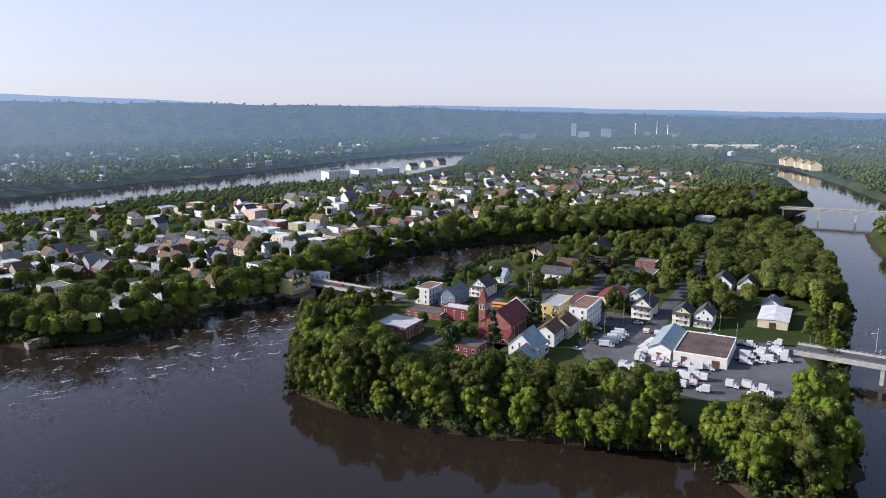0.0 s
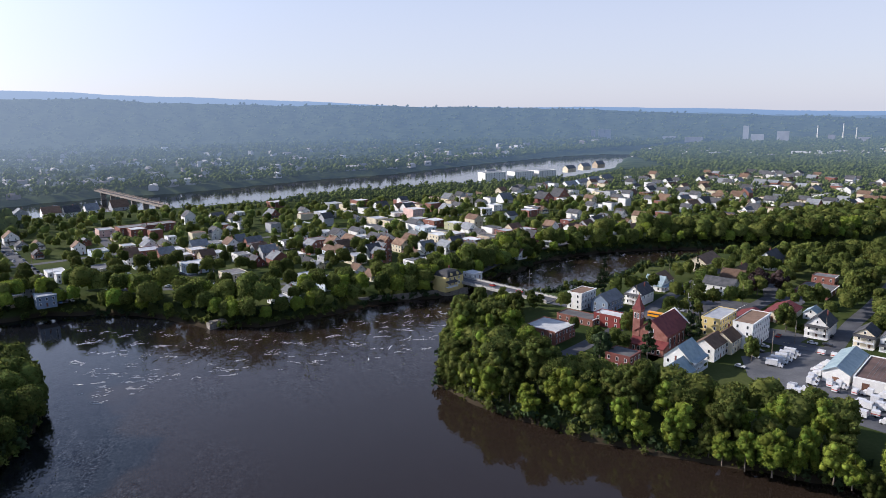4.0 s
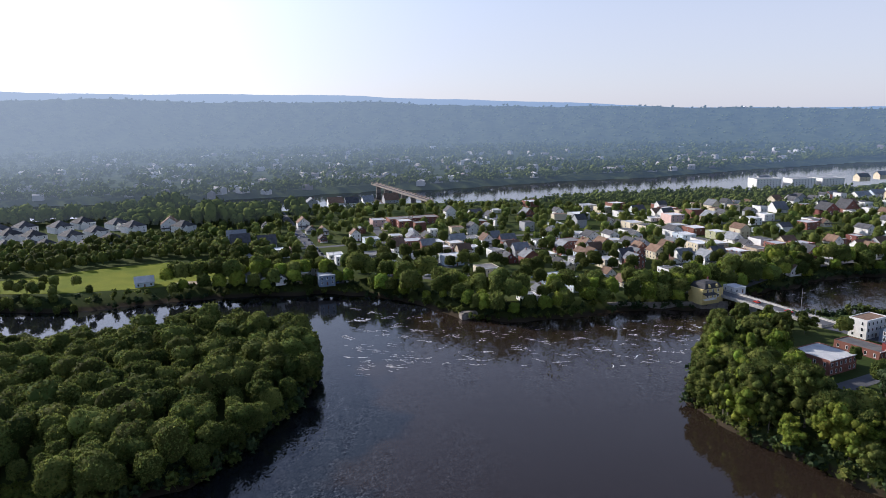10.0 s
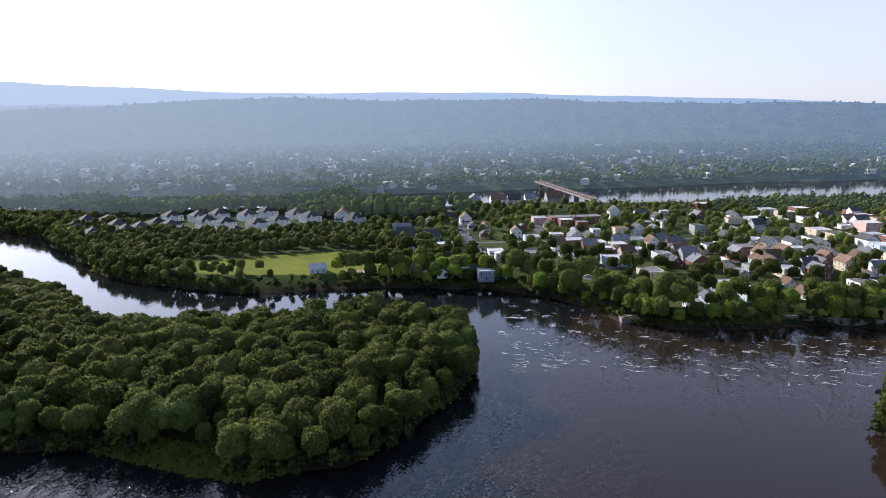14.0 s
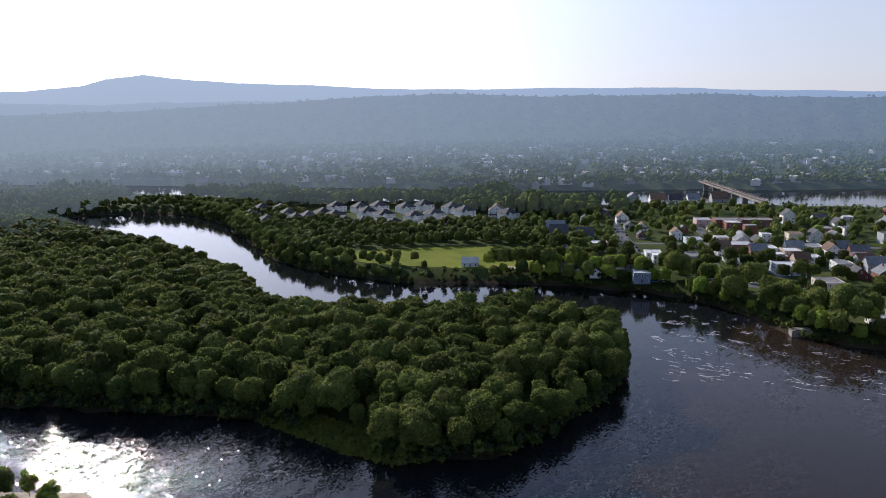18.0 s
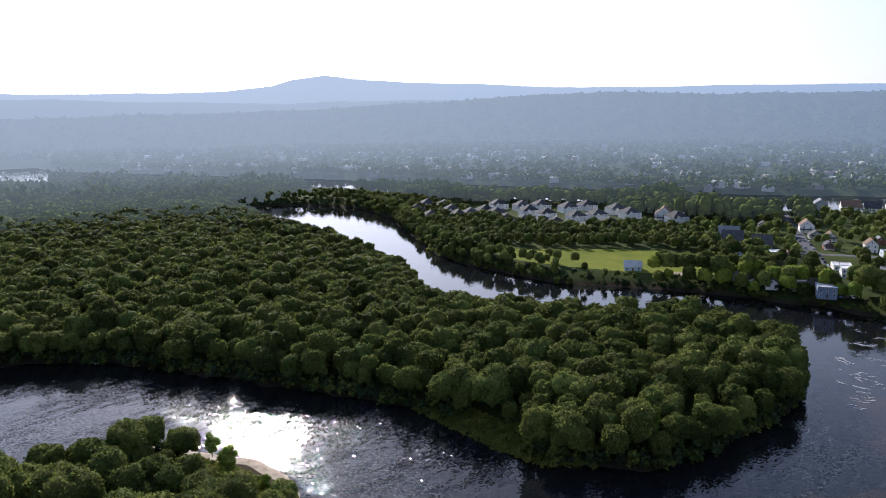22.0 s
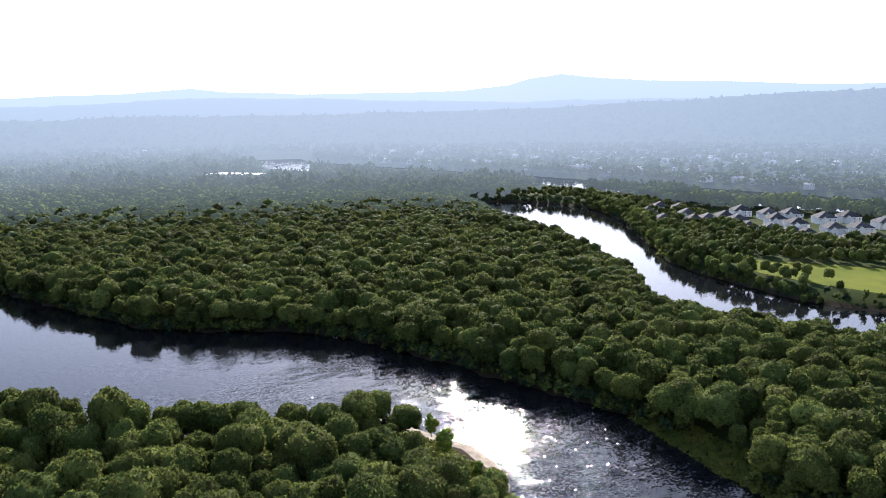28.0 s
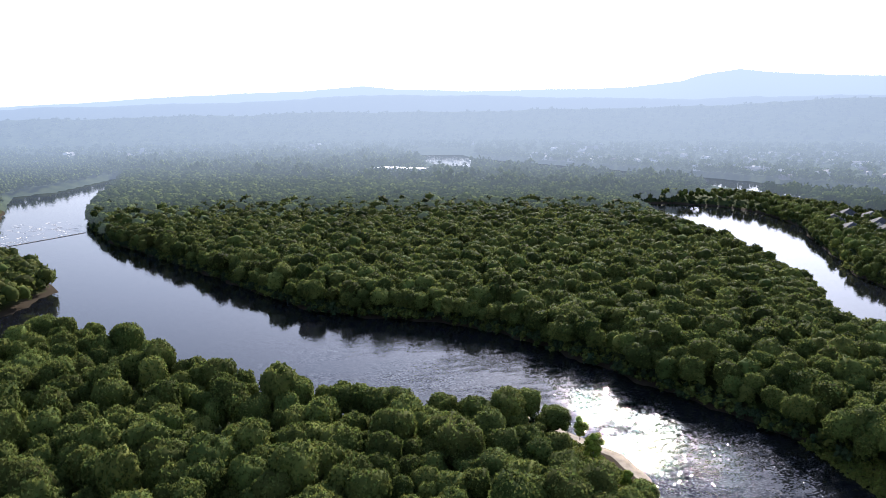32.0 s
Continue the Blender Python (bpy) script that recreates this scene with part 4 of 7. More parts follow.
house("G", "grey", -157.3, 508.1, 24, 8.8, 9.6, 1)
house("F", "white", -123.3, 507.5, 24, 9.2, 10.1, 2)
house("F", "white", -133.5, 530.6, 24, 11.6, 12.7, 1)
house("F", "blue_grey", -116.0, 512.0, 24, 7.2, 9.1, 2)
house("F", "grey", -101.9, 518.5, 24, 14.9, 16.3, 2)
house("F", "white", -97.7, 495.4, 24, 8.3, 9.2, 1)
house("F", "white", -84.8, 499.8, 24, 10.2, 11.2, 1)
house("G", "white", -79.9, 535.6, 24, 7.2, 9.1, 1)
house("F", "pale_blue", -115.4, 584.6, 24, 12.5, 13.8, 2)
house("G", "white", -134.6, 609.2, 24, 8.8, 9.7, 2)
house("G", "brick", -137.6, 648.7, 24, 7.8, 9.1, 1)
house("F", "cream", -97.1, 601.5, 24, 10.0, 11.0, 2)
house("F", "brick", -79.2, 578.0, 24, 16.4, 16.9, 2)
house("G", "white", -201.1, 675.1, 24, 11.5, 12.7, 2)
house("G", "grey", -184.9, 644.6, 24, 9.4, 10.4, 1)
house("G", "white", -172.2, 641.7, 24, 9.3, 10.3, 1)
house("G", "white", -237.5, 671.3, 24, 8.3, 9.2, 1)
house("G", "brick", -162.1, 601.7, 24, 7.2, 9.1, 1)
house("F", "pink", -129.6, 693.4, 24, 13.2, 14.5, 2)
house("G", "tan", -114.8, 665.5, 24, 9.5, 10.4, 1)
house("F", "brick", -102.2, 687.0, 24, 13.0, 14.3, 2)
house("G", "brick", -95.9, 696.9, 24, 11.5, 12.6, 1)
house("G", "white", -85.4, 627.7, 24, 10.4, 11.4, 1)
house("F", "brick", -50.1, 557.7, 24, 11.8, 13.0, 1)
house("F", "white", -58.9, 500.0, 24, 7.2, 9.1, 1)
house("F", "white", -68.7, 529.5, 24, 7.5, 9.1, 1)
house("G", "grey", -237.7, 838.7, 24, 13.6, 14.9, 2)
house("S", "white", -212.3, 854.6, 24, 18.3, 16.9, 1)
house("S", "white", -192.4, 857.6, 24, 16.0, 16.9, 1)
house("S", "white", -174.7, 871.2, 24, 13.8, 15.2, 1)
house("S", "grey", -148.2, 887.6, 24, 18.7, 16.9, 1)
house("S", "grey", -302.3, 817.7, 24, 13.6, 14.9, 1)
house("S", "grey", -352.6, 828.5, 24, 14.0, 15.4, 1)
house("G", "white", -332.5, 664.4, 24, 17.4, 16.9, 2)
house("G", "white", -324.4, 680.1, 24, 11.8, 13.0, 2)
house("S", "white", 140.6, 774.9, 24, 14.6, 16.0, 1)
house("S", "white", 159.5, 767.5, 24, 12.1, 13.3, 1)
house("F", "brick", 174.7, 780.6, 24, 14.8, 16.3, 2)
house("G", "cream", 228.9, 807.7, 24, 13.0, 14.3, 2)
house("G", "tan", 201.8, 716.2, 24, 13.8, 15.2, 2)
house("F", "grey", 89.3, 807.1, 24, 17.5, 16.9, 2)
house("F", "brick", 28.3, 842.5, 24, 15.6, 16.9, 2)
house("F", "white", -13.2, 788.3, 24, 9.8, 10.7, 1)
house("F", "cream", 106.2, 788.8, 24, 14.7, 16.2, 2)
house("F", "brick", 124.3, 823.3, 24, 15.4, 16.9, 2)
house("G", "white", 255.9, 831.3, 24, 10.7, 11.8, 1)
# the end of the old town, towards the east river
house("G", "dark_brick", 334.6, 768.4, 20, 18.2, 16.9, 2)
house("G", "brick", 360.5, 782.0, 20, 18.2, 16.9, 2)
house("F", "white", 292.4, 701.4, 20, 11.8, 12.9, 2)
house("F", "white", 260.3, 732.6, 20, 12.0, 13.2, 2)
house("S", "white", 294.1, 793.0, 20, 15.6, 16.9, 1)
house("G", "cream", 279.3, 844.5, 20, 11.0, 12.1, 1)
house("F", "cream", 425.2, 804.5, 20, 11.2, 12.4, 2)
house("S", "white", 459.2, 785.9, 20, 16.8, 16.9, 1)
house("F", "brick", 474.6, 774.1, 20, 11.2, 12.3, 2)
house("F", "brick", 434.0, 677.8, 20, 10.0, 11.0, 3)
house("G", "grey", 472.0, 728.4, 20, 13.4, 14.7, 1)
house("S", "white", 489.7, 718.7, 20, 16.1, 16.9, 1)
house("S", "white", 463.1, 663.1, 20, 17.5, 16.9, 1)
house("S", "grey", 487.5, 675.8, 20, 18.0, 16.9, 2)
house("G", "white", 497.7, 668.2, 20, 12.9, 14.1, 2)
house("G", "white", 525.6, 778.1, 20, 11.6, 12.8, 1)
house("S", "white", 549.6, 834.3, 20, 15.4, 16.9, 1)
house("G", "white", 557.0, 708.3, 20, 13.9, 15.3, 2)
house("G", "tan", 653.7, 865.3, 20, 13.4, 14.7, 1)
house("S", "white", 683.7, 870.8, 20, 13.6, 15.0, 1)
house("G", "white", 683.0, 824.5, 20, 16.5, 16.9, 1)
house("G", "cream", 633.9, 788.5, 20, 12.5, 13.7, 1)
house("G", "white", 521.0, 611.3, 20, 8.7, 9.6, 1)
house("G", "tan", 516.4, 629.3, 20, 12.6, 13.8, 1)
house("F", "cream", 482.6, 599.0, 20, 11.9, 13.1, 2)
house("G", "white", 480.1, 564.8, 20, 9.2, 10.1, 1)
house("G", "white", 558.9, 629.7, 20, 10.4, 11.5, 1)
house("G", "white", 361.5, 635.7, 20, 9.1, 10.0, 1)
house("S", "tan", 331.5, 621.6, 20, 8.7, 9.6, 1)
house("G", "cream", 568.2, 751.7, 20, 11.6, 12.8, 1)
house("G", "white", 524.3, 679.8, 20, 10.6, 11.7, 1)
house("G", "white", 603.1, 695.3, 20, 11.4, 12.5, 1)
house("G", "tan", 609.9, 846.4, 20, 12.9, 14.1, 1)
house("G", "tan", 696.6, 792.2, 20, 13.0, 14.3, 1)
house("S", "tan", 754.7, 851.3, 20, 14.0, 15.4, 1)
house("S", "tan", 690.7, 734.3, 20, 15.5, 16.9, 1)
house("F", "white", 648.3, 683.8, 20, 10.2, 11.2, 2)
house("S", "white", 489.6, 607.0, 20, 12.1, 13.3, 1)
house("G", "white", 576.9, 590.3, 20, 7.7, 9.1, 1)
house("G", "white", 610.1, 598.6, 20, 10.6, 11.6, 1)
house("G", "cream", 612.0, 583.7, 20, 10.5, 11.5, 2)
house("G", "white", 604.9, 560.8, 20, 8.9, 9.8, 2)
house("G", "grey", 699.4, 636.2, 20, 11.7, 12.8, 1)
house("F", "white", 663.4, 568.6, 20, 21.5, 16.9, 2)
house("G", "white", 732.0, 601.1, 20, 14.6, 16.1, 1)
house("S", "tan", 705.0, 557.3, 20, 19.4, 16.9, 1)
house("G", "white", 781.9, 587.0, 20, 15.1, 16.6, 1)
house("F", "white", 542.7, 478.1, 20, 13.4, 14.8, 1)
house("G", "cream", 691.1, 521.1, 20, 7.2, 9.1, 1)
house("G", "tan", 713.7, 781.5, 20, 13.0, 14.4, 1)
house("G", "grey", 651.5, 648.9, 20, 11.4, 12.5, 1)
house("G", "tan", 780.0, 603.5, 20, 12.2, 13.4, 1)
# the dark-roofed townhouses behind the field
house("T", "white", -579.9, 571.3, 58, 18.2, 16.9, 2)
house("T", "white", -559.1, 579.4, 58, 18.2, 16.9, 2)
house("T", "white", -524.0, 553.5, 58, 18.1, 16.9, 2)
house("T", "white", -508.3, 506.4, 58, 18.0, 16.9, 2)
house("T", "white", -553.6, 528.4, 58, 18.2, 16.9, 2)
house("T", "white", -491.9, 529.9, 58, 17.2, 16.9, 2)
house("T", "white", -489.9, 546.6, 58, 17.5, 16.9, 2)
house("T", "white", -514.0, 621.1, 58, 18.2, 16.9, 2)
house("T", "white", -470.7, 565.9, 58, 17.5, 16.9, 2)
house("T", "white", -448.4, 554.2, 58, 17.0, 16.9, 1)
house("T", "white", -483.9, 626.4, 58, 18.2, 16.9, 2)
house("T", "white", -471.8, 644.8, 58, 18.2, 16.9, 2)
house("T", "white", -455.3, 600.9, 58, 17.9, 16.9, 2)
house("T", "white", -430.2, 560.2, 58, 16.8, 16.9, 1)
house("T", "white", -427.8, 594.3, 58, 17.4, 16.9, 2)
house("T", "white", -396.9, 566.2, 58, 16.5, 16.9, 1)
house("T", "white", -436.9, 647.4, 58, 18.2, 16.9, 2)
house("T", "white", -429.8, 674.1, 58, 18.2, 16.9, 2)
house("T", "white", -393.6, 597.7, 58, 17.0, 16.9, 2)
house("T", "white", -383.6, 620.9, 58, 17.4, 16.9, 2)
house("T", "white", -355.7, 597.6, 58, 16.5, 16.9, 1)
house("T", "white", -389.2, 667.2, 58, 18.2, 16.9, 2)
house("T", "white", -363.4, 650.5, 58, 17.7, 16.9, 2)
house("T", "white", -359.3, 566.9, 58, 16.0, 16.9, 1)
house("T", "white", -376.3, 561.3, 58, 16.1, 16.9, 1)
house("T", "white", -313.5, 652.9, 58, 17.2, 16.9, 2)
house("T", "white", -410.9, 565.0, 58, 16.6, 16.9, 1)
house("T", "white", -492.4, 572.8, 58, 18.0, 16.9, 2)
house("F", "brick", -96.0, 708.0, 24, 52.0, 17.0, 2, label="long red brick school with flat roof")
house("F", "white", 109.0, 457.0, 24, 14.0, 20.0, 3, FLAT_ROOF[1], label="three-storey white block with dark cornice by the bridge")

# ---- the river island with the brick church ----
ISLE = 33
FLATW, FLATT, FLATS = FLAT_ROOF
house("F", "brick", 137.2, 305.4, ISLE, 18.3, 18.2, 2, FLATW, label="two-storey brick office with pale flat roof")
house("F", "brick", 163.3, 325.5, ISLE, 10.4, 21.4, 1, FLATT, label="low brick building with dark flat roof")
house("F", "red", 175, 313.6, ISLE, 8.5, 15, 2, FLATW, label="dark red shop with pale roof and white cornice")
house("F", "white", 177.1, 351, ISLE, 15.9, 9.1, 3, SHINGLE[1], label="three-storey white block with brown roof")
house("S", "blue_grey", 188, 341.4, ISLE, 17.6, 10.4, 2, SHINGLE[2], chimney=False, label="blue-grey house with side-gabled grey roof")
house("G", "white", 212.7, 349.1, ISLE - 90, 10.4, 14.7, 2, SHINGLE[0], balcony=2, label="white house with two-storey front porch")
house("G", "white", 238.6, 372.8, ISLE, 11.7, 11.7, 1, TEAL_ROOF, label="white cottage with blue-green roof")
house("S", "white", 247.7, 382.9, ISLE, 13, 11.7, 1, SHINGLE[1])
house("S", "cream", 300.3, 412.1, ISLE, 26, 13, 2, SHINGLE[1])
house("S", "white", 345.8, 401.7, ISLE, 20.8, 13, 2, SHINGLE[0])
house("G", "white", 268.7, 351.3, ISLE, 11.1, 18.2, 2, SHINGLE[0], balcony=0, label="long white house with dark gabled roof")
house("G", "cream", 292.2, 370.2, ISLE, 12.5, 13.8, 1, SHINGLE[1])
house("S", "tan", 309.9, 385.3, ISLE, 14.3, 10.4, 1, SHINGLE[1])
house("F", "yellow", 221.3, 289.1, ISLE, 22.8, 9.1, 3, FLATS, label="three-storey yellow clapboard block")
house("F", "white", 225.2, 270.4, ISLE, 24.7, 9.1, 4, SHINGLE[1], label="tall white clapboard block with brown flat roof")
house("S", "white", 195.4, 260, ISLE, 15.6, 9.8, 2, SHINGLE[1], label="white house with brown side-gabled roof")
house("S", "cream", 209.3, 265.7, ISLE, 16.9, 9.1, 2, SHINGLE[1])
house("S", "white", 175.2, 250.1, ISLE, 14.3, 11.7, 2, TEAL_ROOF, balcony=2, label="white house with blue-grey roof and porch")
house("S", "teal", 164.6, 240, ISLE, 13.7, 10.4, 1, TEAL_ROOF)
house("F", "dark_brick", 151.6, 260, ISLE, 10.4, 11.7, 2, FLATT)
house("G", "white", 265.7, 270.4, ISLE - 90, 10.4, 15.6, 2, SHINGLE[0], balcony=2, group="white porch houses", label="white gabled house with two-storey porch")
house("G", "cream", 273.5, 250.9, ISLE - 90, 8.8, 11.7, 2, SHINGLE[0], balcony=2, group="white porch houses", label="cream gabled house with two-storey porch")
house("G", "white", 280, 242.6, ISLE - 90, 8.8, 12.3, 2, SHINGLE[0], balcony=1, group="white porch houses", label="white gabled house with small porch and shutters")
house("G", "white", 283, 294.3, ISLE - 90, 7.2, 9.1, 1, TEAL_ROOF, balcony=0)
house("S", "white", 342.6, 285.4, ISLE, 16.9, 11.7, 2, SHINGLE[0], chimney=True)
house("S", "white", 348.4, 272.2, ISLE, 13, 10.4, 2, SHINGLE[0])
house("S", "white", 332.8, 243.4, ISLE, 13, 10.4, 1, SHINGLE[2])
house("F", "brick", 322.4, 334.1, ISLE, 26, 18.2, 1, FLATT, name="workshop", label="low brick workshop with dark flat roof")
house("F", "brick", 341.9, 348.4, ISLE, 10.4, 13, 2, FLATT, name="workshop", label="two-storey brick end of a workshop")


def hall(name, label, category, x, y, turn, w, d, h, wall, roof, rise=0.0, parapet=0.0, doors=(), z=6.8):
    """A plain large building: w along its own x, ridge along x when rise is given."""
    top = tagged(new(name), label, category)
    top.matrix_basis = pose(x, y, z, 0, 0, turn)
    HOUSES.append((x, y, max(w, d) * 0.6))
    bm = bmesh.new()
    if rise:
        gable_walls(bm, -d / 2, -w / 2, d / 2, w / 2, -0.8, h, rise)
    else:
        box(bm, -d / 2, -w / 2, -0.8, d / 2, w / 2, h)
    part("wall", bm, wall, top).matrix_basis = pose(0, 0, 0, 0, 0, -90)
    bm = bmesh.new()
    if rise:
        gable_roof(bm, -d / 2, -w / 2, d / 2, w / 2, h, rise, 0.5)
    else:
        box(bm, -d / 2 + 0.3, -w / 2 + 0.3, h, d / 2 - 0.3, w / 2 - 0.3, h + 0.15)
    part("roof", bm, roof, top).matrix_basis = pose(0, 0, 0, 0, 0, -90)
    if parapet:
        for q in ((-w / 2 - 0.05, -d / 2 - 0.05, w / 2 + 0.05, -d / 2 + 0.3), (-w / 2 - 0.05, d / 2 - 0.3, w / 2 + 0.05, d / 2 + 0.05), (-w / 2 - 0.05, -d / 2 + 0.3, -w / 2 + 0.3, d / 2 - 0.3), (w / 2 - 0.3, -d / 2 + 0.3, w / 2 + 0.05, d / 2 - 0.3)):
            bm = bmesh.new(); box(bm, q[0], q[1], h, q[2], q[3], h + parapet)
            part("parapet", bm, TRIM, top)
    for side, at, dw, dh in doors:
        bm = bmesh.new(); box(bm, -dw / 2, -0.08, 0, dw / 2, 0.03, dh)
        o = part("door", bm, DOOR, top)
        o.matrix_basis = pose(at, -d / 2, 0.05) if side == 0 else pose(-w / 2, at, 0.05, 0, 0, -90)
    return top


# the depot shop with its gabled hall
BROWN_ROOF = surf("worn_brown_roof", (0.075, 0.05, 0.042), (0.14, 0.09, 0.075), 0.85, 0.15, 2.0)
shop = hall("depot", "long white depot with worn brown flat roof", "shop", 245.2, 210.9, 33, 31.9, 22.1, 4.4, WALLS["white"], BROWN_ROOF, parapet=0.6, doors=((3, -6.5, 3.2, 3.2), (3, 6.5, 2.6, 3.0)))
for k in range(11):
    bm = bmesh.new(); box(bm, -11.8, -7.6 + 1.45 * k, 4.56, 11.8, -7.52 + 1.45 * k, 4.64)
    part("roof_seam", bm, SHINGLE[2], shop)
hall("depot_hall", "white gabled hall with blue-green metal roof", "shop", 236.6, 225.9, 33, 32.5, 9.9, 4.6, WALLS["white"], TEAL_ROOF, rise=2.6, doors=((3, 0, 2.4, 2.8),))
hall("shed", "large cream shed with pale low roof", "shed", 314.3, 228, 33, 27.3, 13.7, 4.2, WALLS["cream"], FLATW, rise=0.7, doors=((3, 0, 3.2, 3.2),))
hall("garage", "orange-fronted garage with dark red roof", "garage", 243.1, 295.9, 33, 24.1, 13, 3.6, WALLS["orange"], RED_ROOF, rise=2.4, doors=((3, -2, 3, 3),))
hall("fire_station", "fire station with white gable and dark red roof", "fire station", 268.3, 299.8, 33, 24.7, 13, 4.0, WALLS["cream"], RED_ROOF, rise=2.6, doors=((3, -2.3, 3.2, 3.2), (3, 2.3, 3.2, 3.2)))


def church(x, y, turn):
    top = tagged(new("church"), "red brick church with dark red roof and slender steeple", "church")
    top.matrix_basis = pose(x, y, 6.8, 0, 0, turn) @ Matrix.Scale(1.2, 4)
    HOUSES.append((x, y, 17))
    brick = surf("church_brick", (0.20, 0.08, 0.06), (0.27, 0.125, 0.10), 0.85, 0.5, 6)
    bm = bmesh.new(); gable_walls(bm, -6.5, -10, 6.5, 10, -0.8, 7.0, 5.2)
    part("wall", bm, brick, top).matrix_basis = pose(0, 0, 0, 0, 0, -90)
    bm = bmesh.new(); gable_roof(bm, -6.5, -10, 6.5, 10, 7.0, 5.2, 0.35)
    part("roof", bm, RED_ROOF, top).matrix_basis = pose(0, 0, 0, 0, 0, -90)
    bm = bmesh.new()
    for s in (-1, 1):
        a = [bm.verts.new(p) for p in ((10.2, s * 7.0, 6.9), (10.2, 0, 12.5), (10.2, 0, 13.0), (10.2, s * 7.0, 7.4))]
        b = [bm.verts.new((10.7, v.co.y, v.co.z)) for v in a]
        bm.faces.new(a); bm.faces.new(b[::-1])
        for i in range(4):
            bm.faces.new((a[i], a[(i + 1) % 4], b[(i + 1) % 4], b[i]))
    part("gable_coping", bm, TRIM, top, "white coping of the gable")
    bm = bmesh.new(); gable_walls(bm, -7, -2.2, 7, 2.2, -0.8, 3.0, 0.4)
    part("entrance", bm, brick, top).matrix_basis = pose(-12, 0, 0, 0, 0, -90)
    bm = bmesh.new()
    a = [bm.verts.new(p) for p in ((-14.6, -7.3, 2.9), (-14.6, 7.3, 2.9), (-10, 7.3, 4.6), (-10, -7.3, 4.6))]
    b = [bm.verts.new((v.co.x, v.co.y, v.co.z + 0.25)) for v in a]
    bm.faces.new(a); bm.faces.new(b[::-1])
    for i in range(4):
        bm.faces.new((a[i], a[(i + 1) % 4], b[(i + 1) % 4], b[i]))
    part("entrance_roof", bm, RED_ROOF, top)
    for k in range(6):
        y0 = -5 + 2 * k
        window(top, -14.22, y0, 1.6, 3, 0.8, 1.5)
    for k in range(5):
        x0 = -7.4 + 3.9 * k
        window(top, x0, -6.52, 3.8, 0, 1.1, 3.6)
        bm = bmesh.new(); box(bm, x0 + 1.6, -7.1, -0.8, x0 + 2.2, -6.48, 5.6)
        part("buttress", bm, brick, top)
    window(top, -10.02, 0, 7.2, 3, 1.6, 3.0)
    # steeple: square shaft, belfry with openings, tall cap and finial
    bm = bmesh.new(); box(bm, -1.5, -1.5, -0.8, 1.5, 1.5, 15.0)
    tower = part("tower", bm, brick, top); tower.matrix_basis = pose(-8.6, 6.2, 0)
    for f in range(4):
        for k in (-0.6, 0.6):
            o = window(tower, 0, 0, 0, f, 0.6, 2.0, "belfry_window")
            o.matrix_basis = pose(0, 0, 13.0, 0, 0, 90 * f) @ pose(k, -1.52, 0)
    bm = bmesh.new(); box(bm, -1.75, -1.75, 15.0, 1.75, 1.75, 15.4)
    part("belfry_cornice", bm, brick, tower)
    bm = bmesh.new()
    base = [bm.verts.new((sx * 1.8, sy * 1.8, 15.4)) for sx, sy in ((-1, -1), (1, -1), (1, 1), (-1, 1))]
    mid = [bm.verts.new((sx * 0.9, sy * 0.9, 18.0)) for sx, sy in ((-1, -1), (1, -1), (1, 1), (-1, 1))]
    tip = bm.verts.new((0, 0, 21.5))
    bm.faces.new(base[::-1])
    for i in range(4):
        bm.faces.new((base[i], base[(i + 1) % 4], mid[(i + 1) % 4], mid[i])); bm.faces.new((mid[i], mid[(i + 1) % 4], tip))
    part("spire", bm, RED_ROOF, tower, "dark red pyramid spire")
    bm = bmesh.new(); bmesh.ops.create_icosphere(bm, subdivisions=2, radius=0.3)
    part("finial", bm, WALLS["yellow"], tower, "gilded ball finial").matrix_basis = pose(0, 0, 21.7)


church(183.6, 280, 33)


def corner_house(x, y, turn):
    """The yellow house with a mansard roof by the bridge."""
    top = tagged(new("house"), "yellow house with dark mansard roof by the bridge", "house")
    top.matrix_basis = pose(x, y, 6.8, 0, 0, turn) @ Matrix.Scale(1.15, 4)
    HOUSES.append((x, y, 9))
    bm = bmesh.new(); box(bm, -7.10, -5, -2.5, 7.10, 5, 5.6)
    part("wall", bm, WALLS["yellow"], top)
    bm = bmesh.new()
    rings = [[bm.verts.new((sx * (5.5 + e), sy * (5 + e), z)) for sx, sy in ((-1, -1), (1, -1), (1, 1), (-1, 1))] for e, z in ((0.4, 5.6), (0.4, 5.8), (-0.9, 8.0), (-3.2, 8.9))]
    bm.faces.new(rings[0][::-1]); bm.faces.new(rings[-1])
    for a, b in zip(rings[:-1], rings[1:]):
        for i in range(4):
            bm.faces.new((a[i], a[(i + 1) % 4], b[(i + 1) % 4], b[i]))
    part("roof", bm, SHINGLE[0], top, "dark mansard roof")
    for k in range(2):
        for i in range(3):
            window(top, -3.6 + 3.6 * i, -5.02, 1.6 + 2.8 * k, 0)
            window(top, -5.52, -3.2 + 3.2 * i, 1.6 + 2.8 * k, 3)
    for xx in (-2.5, 2.5):
        bm = bmesh.new(); gable_walls(bm, xx - 0.8, -5.2, xx + 0.8, -3.4, 5.9, 7.2, 0.6)
        part("dormer", bm, WALLS["yellow"], top)
    bm = bmesh.new(); box(bm, 2.0, 1.0, 8, 2.7, 1.7, 10.3)
    part("chimney", bm, WALLS["dark_brick"], top)
    porch(top, -6.90, 0.5, -5, 2.2, 1, SHINGLE[0])


corner_house(119, 423, 30)

